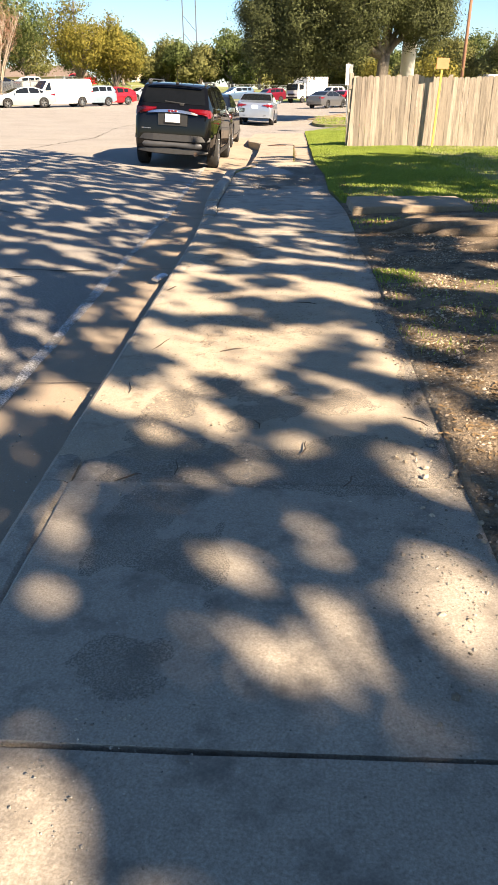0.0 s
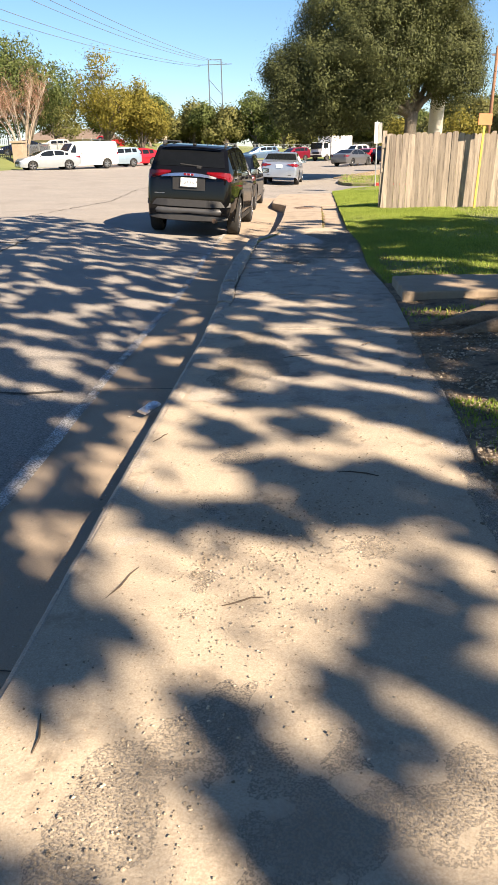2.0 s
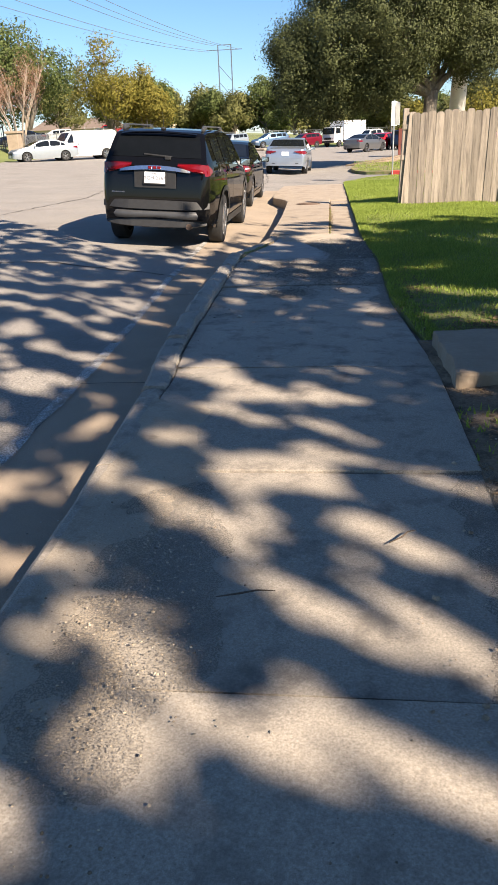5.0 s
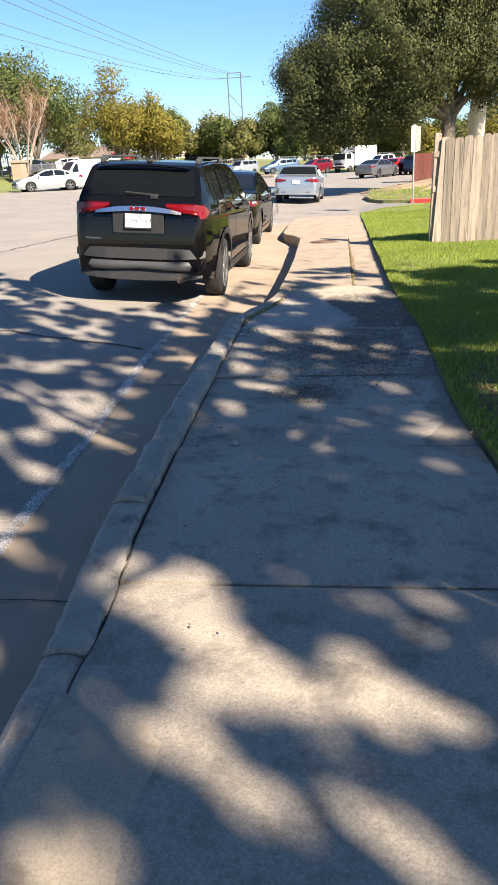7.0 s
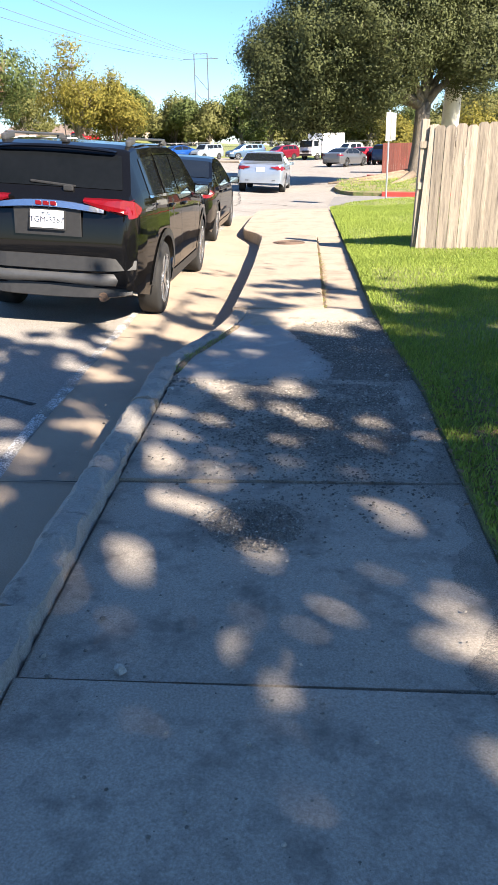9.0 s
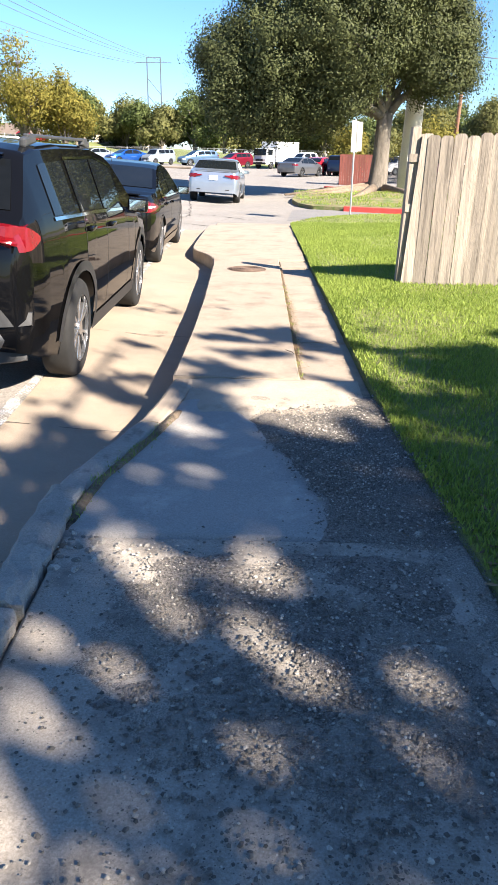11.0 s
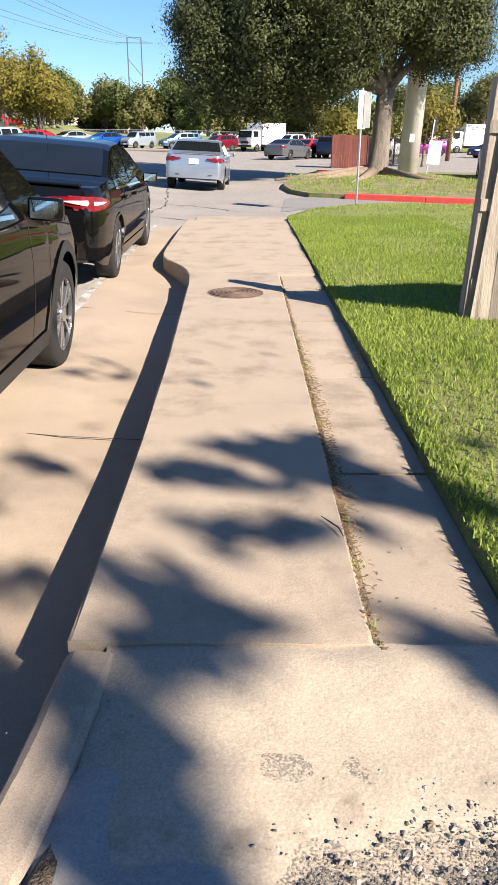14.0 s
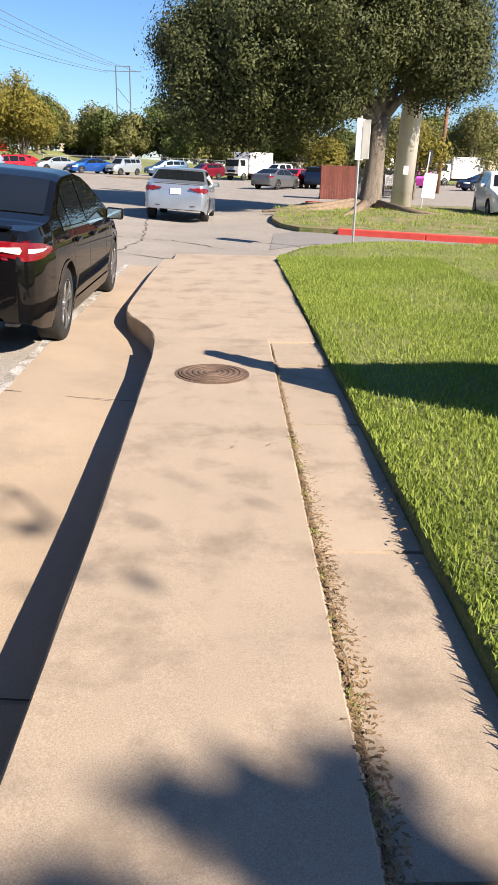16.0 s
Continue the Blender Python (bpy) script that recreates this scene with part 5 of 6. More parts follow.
def box_truck(x, y, turn, label):
    t = empty("box_truck", pose(x, y, gz(x, y), 0, 0, turn), label, "truck", "trucks")
    part("cargo_box", bbox_bm(2.3, 4.2, 2.2, T((0, -0.9, 1.85)), 0.04), P["white"], t)
    bm = bbox_bm(2.0, 1.7, 1.75, T((0, 2.15, 1.35)), 0.0)
    for v in bm.verts:
        if v.co.z > 2 and v.co.y > 2.5:
            v.co.y -= 0.35
    bmesh.ops.bevel(bm, geom=bm.edges[:], offset=0.08, segments=2, affect="EDGES")
    part("cab", bm, P["white"], t)
    bm = bbox_bm(1.8, 0.02, 0.7, T((0, 2.86, 1.8)) @ Matrix.Rotation(radians(11), 4, "X"))
    part("windshield", bm, M_GLASS, t)
    for side in (1, -1):
        part("side_window", bbox_bm(0.02, 0.85, 0.6, T((side * 1.005, 2.2, 1.8))), M_GLASS, t)
        part("headlight", bbox_bm(0.3, 0.03, 0.16, T((side * 0.75, 3.01, 0.95)), 0.02), M_LAMP_CLEAR, t)
        for c in (-1.6, 2.0):
            wheel(t, side * 0.95, c, 0.4, 0.26, side, 5)
    part("grille", bbox_bm(1.1, 0.03, 0.25, T((0, 3.01, 0.95)), 0.01), M_PLASTIC, t)
    part("bumper", bbox_bm(2.0, 0.12, 0.2, T((0, 3.03, 0.6)), 0.03), M_PLASTIC, t)
    part("chassis", bbox_bm(0.9, 6.0, 0.25, T((0, 0, 0.62))), M_PLASTIC, t)
    return t


box_truck(1.6, 105.5, 140, "white box truck with a high cargo body")
box_truck(24.5, 104.0, 110, "white box truck far behind the lawn")
box_truck(15.5, 104.0, 150, "white box truck behind the oak")


# ---- trees ----
def leaf_cloud(lobes, count, size, seed, clump=0.45, per=26, shell=0.55):
    """Small leaf faces, gathered in clumps, through a crown of ellipsoid lobes (x, y, z, rx, ry, rz)."""
    rs = np.random.RandomState(seed)
    vol = np.array([l[3] * l[4] * l[5] for l in lobes]) ** 0.75
    pick = rs.choice(len(lobes), count // per + 1, p=vol / vol.sum())
    lo = np.array(lobes)[pick]
    d = rs.normal(size=(len(pick), 3))
    d /= np.linalg.norm(d, axis=1)[:, None]
    rad = (shell + (1 - shell) * rs.rand(len(pick)) ** 0.6) * (1 + 0.05 * rs.normal(size=len(pick)))
    c = lo[:, :3] + d * lo[:, 3:] * rad[:, None]
    pts = np.repeat(c, per, axis=0)
    pts = pts + rs.normal(size=pts.shape) * clump * (0.55 + 0.45 * rs.rand(len(pts), 1))
    n = len(pts)
    out = pts - np.repeat(lo[:, :3], per, axis=0) + np.array([0, 0, 0.4])
    out /= np.linalg.norm(out, axis=1)[:, None] + 1e-6
    nrm = 0.6 * out + 0.8 * (pts - np.repeat(c, per, axis=0)) / clump + 0.3 * rs.normal(size=(n, 3))
    a = np.cross(nrm, rs.normal(size=(n, 3)))
    a /= np.linalg.norm(a, axis=1)[:, None]
    b = np.cross(nrm, a)
    b /= np.linalg.norm(b, axis=1)[:, None]
    s = size * (0.6 + 0.8 * rs.rand(n, 1))
    V = np.stack([pts - a * s, pts - b * s * 0.45, pts + a * s, pts + b * s * 0.45], axis=1).reshape(-1, 3)
    return V, n


def leaf_mesh(name, V, n, m, parent):
    me = bpy.data.meshes.new(name)
    me.vertices.add(n * 4)
    me.vertices.foreach_set("co", V.astype(np.float32).ravel())
    me.loops.add(n * 4)
    me.loops.foreach_set("vertex_index", np.arange(n * 4, dtype=np.int32))
    me.polygons.add(n)
    me.polygons.foreach_set("loop_start", np.arange(0, n * 4, 4, dtype=np.int32))
    me.materials.append(m)
    me.update(calc_edges=True)
    ob = new(name, me)
    ob.parent = parent
    return ob


def tree(name, base, lobes, leaves, size, m, label, seed, trunk=0.3, fork=2.5, bark=None, clump=0.45, shell=0.55, group="", lean=(0, 0), per=26, limb=1.0):
    x, y, z = base
    root = empty(name, pose(x, y, z), label, "tree", group)
    rnd = random.Random(seed)
    tip = (lean[0], lean[1], fork)
    pts = [(0, 0, -0.25), (lean[0] * 0.1, lean[1] * 0.1, 0.25), (lean[0] * 0.35 + 0.03, lean[1] * 0.35, fork * 0.45), (lean[0] * 0.7, lean[1] * 0.7, fork * 0.75), tip]
    v, f = tube(pts, (trunk * 1.7, trunk * 1.15, trunk * 0.95, trunk * 0.88, trunk * 0.9), 14)
    mesh_ob("trunk", v, f, bark or M_BARK, root, smooth=True)
    for l in lobes:
        e = Vector((l[0] - x, l[1] - y, l[2] - z))
        s = Vector(tip)
        mid = s.lerp(e, 0.5) + Vector((rnd.uniform(-0.3, 0.3), rnd.uniform(-0.3, 0.3), rnd.uniform(-0.2, 0.5))) * min(1, fork / 3)
        chunks = [tube([s - Vector((0, 0, 0.2)), s.lerp(mid, 0.5), mid, mid.lerp(e, 0.6), e], [trunk * limb * k for k in (0.6, 0.45, 0.34, 0.22, 0.1)], 7)]
        for _ in range(5):
            d = Vector((rnd.gauss(0, 1), rnd.gauss(0, 1), rnd.gauss(0.2, 0.7))).normalized()
            q = e + Vector((d.x * l[3], d.y * l[4], d.z * l[5])) * 0.75
            p = mid.lerp(e, rnd.uniform(0.3, 0.9))
            chunks.append(tube([p, p.lerp(q, 0.5) + Vector((0, 0, 0.15)), q], [trunk * limb * k for k in (0.2, 0.12, 0.04)], 5))
        v, f = merge(chunks)
        mesh_ob("limb", v, f, bark or M_BARK, root, smooth=True)
    V, n = leaf_cloud(lobes, leaves, size, seed, clump, per, shell)
    leaf_mesh("crown", V - np.array([x, y, z]), n, m, root)
    return root


# the big oak on the island
tree("oak_tree", (4.75, 45.8, 0.1), [(0.6, 45.5, 5.0, 3.2, 3.4, 2.3), (2.2, 46.5, 7.4, 3.4, 3.6, 2.4), (4.8, 45.6, 8.9, 3.2, 3.6, 2.6), (6.4, 46.3, 6.0, 2.0, 2.8, 2.0), (-0.9, 45.0, 3.9, 1.9, 2.2, 1.5), (3.0, 43.6, 6.0, 2.6, 2.2, 2.2), (1.2, 47.5, 3.8, 2.4, 2.2, 1.4), (5.8, 48.0, 7.0, 2.4, 2.6, 2.2), (2.4, 44.8, 4.3, 2.2, 2.0, 1.1), (6.8, 45.6, 4.7, 1.7, 2.0, 1.1), (0.4, 45.2, 3.4, 1.7, 1.9, 1.2), (-1.6, 45.4, 5.0, 1.4, 1.8, 1.3), (2.6, 44.4, 3.6, 1.3, 1.4, 0.9)],
     430000, 0.058, M_OAK, "large live oak with a dense dark crown on the island", 21, 0.36, 3.1, clump=0.36, shell=0.62, lean=(0.15, 0), per=190)
# two unseen oaks added beside the walk, crowns over it, to shade pavement and road
SLANT = SUN_DIR / SUN_DIR.z
# openings left in the crowns to set the sun patches, by where their sunlight lands: x, y, half length along the sun,
# half width
OPEN_NEAR = [(-0.49, 1.45, 0.30, 0.13), (-0.77, 2.62, 0.24, 0.10), (-0.70, 2.22, 0.15, 0.09), (-0.09, 2.43, 0.13, 0.09), (0.14, 2.61, 0.22, 0.10), (0.21, 2.08, 0.30, 0.09), (0.59, 2.25, 0.30, 0.19), (-0.17, 3.05, 0.12, 0.10),
             (0.10, 3.38, 0.18, 0.12), (0.28, 3.74, 0.24, 0.14), (-0.60, 3.88, 0.30, 0.15), (0.62, 3.08, 0.30, 0.12), (-0.30, 4.60, 0.42, 0.40), (0.08, 4.97, 0.26, 0.26), (-0.75, 4.85, 0.30, 0.22), (0.55, 4.9, 0.2, 0.14)]
OPEN_MID = [(-0.75, 5.78, 0.50, 0.32), (-0.10, 6.04, 0.30, 0.19), (0.29, 6.30, 0.34, 0.20), (-0.03, 6.64, 0.26, 0.10), (-0.45, 7.18, 0.28, 0.12), (0.53, 7.03, 0.25, 0.10), (-0.90, 6.95, 0.30, 0.10), (0.08, 7.82, 0.46, 0.09),
            (-0.48, 8.50, 0.38, 0.10), (0.34, 8.28, 0.46, 0.11), (-0.10, 8.95, 0.40, 0.10), (0.10, 9.40, 0.34, 0.08), (-0.45, 9.65, 0.34, 0.09), (0.60, 8.80, 0.28, 0.09), (-0.78, 10.5, 0.32, 0.22), (-0.40, 10.05, 0.36, 0.13), (0.05, 9.98, 0.32, 0.11)]
OPEN_FAR = [(0.46, 12.26, 0.16, 0.11), (-0.26, 12.09, 0.30, 0.07), (-0.82, 12.80, 0.26, 0.09), (-0.90, 13.77, 0.22, 0.11), (0.25, 13.12, 0.24, 0.10), (-0.22, 14.90, 0.20, 0.10), (-0.62, 14.80, 0.28, 0.10), (-0.70, 14.32, 0.14, 0.09),
            (-0.54, 15.84, 0.13, 0.08), (-0.62, 16.3, 0.13, 0.08), (0.42, 16.74, 0.16, 0.10), (-0.02, 17.12, 0.46, 0.42), (0.26, 14.33, 0.15, 0.09), (-1.85, 13.1, 0.4, 0.2), (-1.35, 12.3, 0.2, 0.12), (0.44, 11.7, 0.16, 0.08)]


# leaves thickened between them to set darker shade: x, y and half sizes of their shade
DENSE = [(0.15, 5.58, 0.30, 0.36), (0.22, 4.48, 0.2, 0.2), (-0.9, 4.66, 0.1, 0.14), (-0.72, 5.27, 0.1, 0.12), (-0.35, 5.75, 0.12, 0.16), (0.45, 5.5, 0.2, 0.2)]


def leafiness(x, y):
    """How closely the leaves stand that shade the point (x, y) of the ground: 0 none, 1 all."""
    along, across = 0.741 * x - 0.671 * y, 0.671 * x + 0.741 * y
    edge = 0.905 * x + y + 0.7 * noise.noise(Vector((along * 0.5, across * 0.8, 2)))
    if x < -1.5:
        bias = 0.03 if edge < 14.3 else -1.0
        if edge >= 14.3 and x > -2.6 and edge < 16.6:
            bias = -0.22
    elif x < 0.75:
        bias = lerp([(-2, 0.1), (1.0, 0.26), (3.2, 0.26), (4.3, -0.03), (6.0, -0.02), (6.6, -0.01), (7.4, 0.05), (8.2, 0.12), (10.0, 0.05), (10.5, 0.26), (10.9, 0.45), (13.0, 0.45), (14.0, 0.18), (16.4, 0.24), (17.1, 0.0), (17.7, -0.08), (19.1, -0.06), (19.6, -1)], y)
        if x < -0.9 and y > 16.8:
            bias -= 0.14
        for gx, gy, la, lw in DENSE:
            if math.hypot((x - gx) / la, (y - gy) / lw) < 1:
                bias = 0.5
    else:
        bias = lerp([(-2, 0.05), (3.0, 0.05), (3.6, -0.06), (6.4, -0.04), (7.0, 0.04), (10.4, 0.1), (11.0, 0.02), (12.4, 0.1), (13.4, 0.35), (18.0, 0.3), (18.8, -0.1), (19.6, -1)], y)
    f = 1.5 if x < -1.3 else 1.0
    n = noise.noise(Vector((along * 0.9 * f, across * 2.4 * f, 0))) * 0.55 + noise.noise(Vector((along * 2.2 * f, across * 4.6 * f, 7))) * 0.45
    keep = min(1, max(0, (n + bias + 0.06) / 0.12))
    if -1.2 < x < 0.9 or (x < 0 and 12 < y < 14):
        openings, c, q = (OPEN_NEAR, 0.34, 0.94) if y < 5.3 else (OPEN_MID, 0.77, 0.64) if y < 11.2 else (OPEN_FAR, 0.34, 0.94)
        for gx, gy, la, lw in openings:
            a, b = c * (x - gx) - q * (y - gy), q * (x - gx) + c * (y - gy)
            d = math.hypot(a / la, b / lw)
            if d < 1.12:
                keep *= max(0, (d - 0.9) / 0.22)
    return keep


def shade_oak(base, region, per_m2, seed, label):
    """An unseen oak, its leaves set back along the sun from the region x0, x1, y0, y1 of the ground that it shades."""
    x, y, z = base
    x0, x1, y0, y1 = region
    cx, cy = (x0 + x1) / 2 + SLANT.x * 7, (y0 + y1) / 2 + SLANT.y * 7
    rx, ry = (x1 - x0) / 2, (y1 - y0) / 2
    lobes = [(cx + rx * u, cy + ry * v, 7.0 + w, 1.6, 1.6, 0.6) for u, v, w in ((-0.6, -0.5, 0), (0.5, -0.6, 0.2), (0, 0, 1.0), (-0.6, 0.5, 0), (0.6, 0.5, 0.3), (0.05, -0.8, -0.2), (0.1, 0.8, -0.2))]
    t = tree("oak_tree", base, lobes, 400, 0.1, M_OAK, label, seed, 0.2, 4.0, limb=0.3)
    rs = np.random.RandomState(seed)
    P = []
    for _ in range(int((x1 - x0) * (y1 - y0) * per_m2)):
        gx, gy = rs.uniform(x0, x1), rs.uniform(y0, y1)
        ring = (abs(gx - (x0 + x1) / 2) / rx) ** 3.4 + (abs(gy - (y0 + y1) / 2) / ry) ** 3.4
        if ring + 0.35 * noise.noise(Vector((gx * 0.6, gy * 0.6, seed))) > 0.92:
            continue
        dome = max(0, 1 - ((gx - (x0 + x1) / 2) / (rx * 1.1)) ** 2 - ((gy - (y0 + y1) / 2) / (ry * 1.1)) ** 2)
        h = 6.2 + rs.uniform(0, 0.8) + 1.6 * rs.rand() * dome
        c = np.array([gx + SLANT.x * h, gy + SLANT.y * h, h])
        axis = np.array([1, -0.9, 0]) + 0.7 * rs.normal(size=3)
        axis /= np.linalg.norm(axis)
        for p in c + axis * rs.normal(size=(24, 1)) * 0.2 + rs.normal(size=(24, 3)) * 0.08:
            if rs.rand() < leafiness(p[0] - SLANT.x * p[2], p[1] - SLANT.y * p[2]):
                P.append(p)
    P = np.array(P)
    n = len(P)
    nrm = np.array([0.4, -0.35, 0.7]) + 0.6 * rs.normal(size=(n, 3))
    u = np.cross(nrm, rs.normal(size=(n, 3)))
    u /= np.linalg.norm(u, axis=1)[:, None]
    w = np.cross(nrm, u)
    w /= np.linalg.norm(w, axis=1)[:, None]
    q = 0.1 * (0.6 + 0.8 * rs.rand(n, 1))
    V = np.stack([P - u * q, P - w * q * 0.5, P + u * q, P + w * q * 0.5], axis=1).reshape(-1, 3)
    leaf_mesh("crown", V - np.array(base), n, M_OAK, t)
    return t


shade_oak((3.9, 7.6, 0.05), (-10, 5.2, 5.6, 21.2), 22, 22, "unseen live oak added beside the pavement to shade the road")
shade_oak((6.4, -6.2, 0.05), (-9.2, 4.8, -7.0, 7.6), 22, 23, "unseen live oak added behind the walk to cast dappled shade")


def round_tree(x, y, h, w, m, label, seed, leaves=5200, size=0.32, name="tree", bark=None, z=None, low=0.22):
    z = far_z(x, y) if z is None else z
    rnd = random.Random(seed)
    lobes = []
    for k in range(7):
        a = k * 2.4 + rnd.uniform(-0.5, 0.5)
        t = rnd.uniform(0.0, 1.0)
        rr = w * 0.30 * (1.15 - 0.5 * t)
        lobes.append((x + math.cos(a) * rr * (1 - 0.3 * t), y + math.sin(a) * rr, z + h * (low + 0.18 + 0.5 * t), w * rnd.uniform(0.24, 0.34), w * rnd.uniform(0.24, 0.34), h * rnd.uniform(0.16, 0.24)))
    lobes.append((x, y, z + h * 0.82, w * 0.22, w * 0.22, h * 0.18))
    return tree(name, (x, y, z), lobes, leaves, size, m, label, seed, 0.028 * h, h * low, bark, 0.5, 0.5, "trees along the skyline", per=20)


G, O, Y = M_GREEN, M_OLIVE, M_GOLD
SKYLINE = [(-37, 90, 13.2, 11.5, G, "dark green"), (-31.0, 86, 12.4, 11, G, "dark green"), (-26.6, 101, 12.6, 9.5, Y, "yellowing"), (-22.6, 103, 10.2, 6.5, Y, "yellowing"), (-25.6, 122, 9.5, 6, G, "green"), (-44, 78, 12, 10, G, "dark green"), (-52, 84, 12, 10, O, "olive"),
           (-28.5, 140, 8.5, 8, O, "olive"), (-22, 142, 9.5, 8, O, "brownish olive"), (-19, 138, 8.8, 6, G, "dark green"), (-15.6, 136, 8.0, 6.5, O, "olive"), (-10.5, 138, 11.5, 9, G, "green"), (-5.6, 132, 9.5, 8, G, "dark green"), (-1.0, 130, 7.5, 7, O, "olive"),
           (4, 142, 8, 8, G, "green"), (10, 140, 7.5, 7, O, "olive"), (16, 138, 7, 7, G, "green"), (22, 128, 9, 8, O, "olive"), (27, 126, 9.5, 9, G, "green"), (33, 124, 10, 9, G, "dark green"), (40, 118, 10, 9, O, "olive"), (12.6, 92, 4.5, 3.2, O, "young olive"),
           (9.5, 99, 4.8, 3.6, Y, "young yellow-green"), (-35, 135, 9, 9, G, "green"), (-43, 130, 10, 10, O, "olive"), (20.5, 108, 8, 6.5, O, "olive"), (26, 104, 8.5, 7, O, "olive"), (-62, 92, 12, 11, G, "dark green")]
for k, (x, y, h, w, m, c) in enumerate(SKYLINE):
    h *= 0.8 if y > 115 else 0.93
    round_tree(x, y, h, w, m, c + " tree along the skyline behind the parking lot", 60 + k, 13000 if y < 110 else 8500, 0.155 if y < 110 else 0.22, low=0.13)
round_tree(10.4, 63, 3.4, 3.2, Y, "small young tree with yellow-green leaves", 120, 2600, 0.12, "young_tree", low=0.42)
# thicket between the trunks
rs = random.Random(5)
for k in range(9):
    x = -30 + 6.2 * k
    round_tree(x, 147 + rs.uniform(-3, 3), rs.uniform(4.5, 6), 9, G if k % 2 else O, "dense undergrowth behind the fence", 150 + k, 2600, 0.4, "bush", low=0.06)


# bare crape myrtles by the stone pillar
def bare_tree(x, y, z, h, w, seed, label):
    root = empty("crape_myrtle", pose(x, y, z), label, "tree", "bare trees by the pillar")
    rnd = random.Random(seed)
    chunks, tips = [], []
    for k in range(9):
        a, sp = k * 0.7 + rnd.uniform(-0.2, 0.2), rnd.uniform(0.25, 0.5) * w
        p1 = Vector((math.cos(a) * 0.12, math.sin(a) * 0.12, 0))
        p2 = Vector((math.cos(a) * sp * 0.35, math.sin(a) * sp * 0.35, h * 0.35))
        p3 = Vector((math.cos(a) * sp, math.sin(a) * sp, h * rnd.uniform(0.68, 0.85)))
        chunks.append(tube([p1, p1.lerp(p2, 0.5), p2, p2.lerp(p3, 0.5) + Vector((0, 0, 0.15)), p3], (0.07, 0.06, 0.05, 0.035, 0.02), 6))
        for j in range(16):
            t = rnd.uniform(0.1, 1)
            b = p2.lerp(p3, t)
            e = b + Vector((rnd.gauss(0, 0.35), rnd.gauss(0, 0.35), rnd.uniform(0.5, 1.3)))
            chunks.append(tube([b, b.lerp(e, 0.5), e], (0.02, 0.014, 0.007), 4))
            tips.append(e)
    v, f = merge(chunks)
    mesh_ob("trunk", v, f, M_PALEBARK, root)
    rs2 = np.random.RandomState(seed)
    pts = np.repeat(np.array([tuple(t) for t in tips]), 22, axis=0)
    pts = pts + rs2.normal(size=pts.shape) * np.array([0.28, 0.28, 0.4])
    n = len(pts)
    a = rs2.normal(size=(n, 3)) * np.array([0.5, 0.5, 1.0])
    a /= np.linalg.norm(a, axis=1)[:, None]
    b = np.cross(a, rs2.normal(size=(n, 3)))
    b /= np.linalg.norm(b, axis=1)[:, None]
    V = np.stack([pts - a * 0.2, pts - b * 0.012, pts + a * 0.2, pts + b * 0.012], axis=1).reshape(-1, 3)
    leaf_mesh("bare_crown", V, n, M_BROWN, root)


bare_tree(-26.0, 70.5, 0.75, 8.0, 6.4, 1, "bare multi-stemmed crape myrtle with reddish twigs")
bare_tree(-31.0, 72.0, 0.9, 7.5, 5.6, 2, "bare multi-stemmed crape myrtle with reddish twigs")

# ---- fences and walls in the distance ----
pillar = empty("stone_pillar", pose(-25.2, 67.5, 0.55), "tan stone gate pillar with a flat cap", "pillar")
part("shaft", bbox_bm(0.9, 0.9, 2.0, T((0, 0, 1.0)), 0.03), M_STONE, pillar)
part("cap", bbox_bm(1.1, 1.1, 0.18, T((0, 0, 2.08)), 0.04), M_STONE, pillar)
part("plinth", bbox_bm(1.1, 1.1, 0.3, T((0, 0, 0.15)), 0.03), M_STONE, pillar)


def iron_fence(pts, h, name, label, gap=0.16, m=M_IRON, post_every=14):
    root = empty(name, Matrix(), label, "fence", kind="structure")
    P2 = dense(pts, gap)
    bars = bmesh.new()
    for k, (x, y) in enumerate(P2):
        z = far_z(x, y)
        if k % post_every == 0:
            part("post", bbox_bm(0.08, 0.08, h + 0.1, T((x, y, z + (h + 0.1) / 2))), m, root)
        else:
            bbox_bm(0.03, 0.03, h, T((x, y, z + h / 2)), 0, bars)
    tagged(part("bars", bars, m, root), kind="stuff")
    for (a, b), (c, d) in zip(pts, pts[1:]):
        n = max(1, int(math.hypot(c - a, d - b) / 4))
        for i in range(n):
            p = Vector((a + (c - a) * i / n, b + (d - b) * i / n))
            q = Vector((a + (c - a) * (i + 1) / n, b + (d - b) * (i + 1) / n))
            for u in (0.2, 0.95):
                v, f = tube([(p.x, p.y, far_z(*p) + h * u), (q.x, q.y, far_z(*q) + h * u)], (0.022, 0.022), 4)
                mesh_ob("rail", v, f, m, root)
    return root


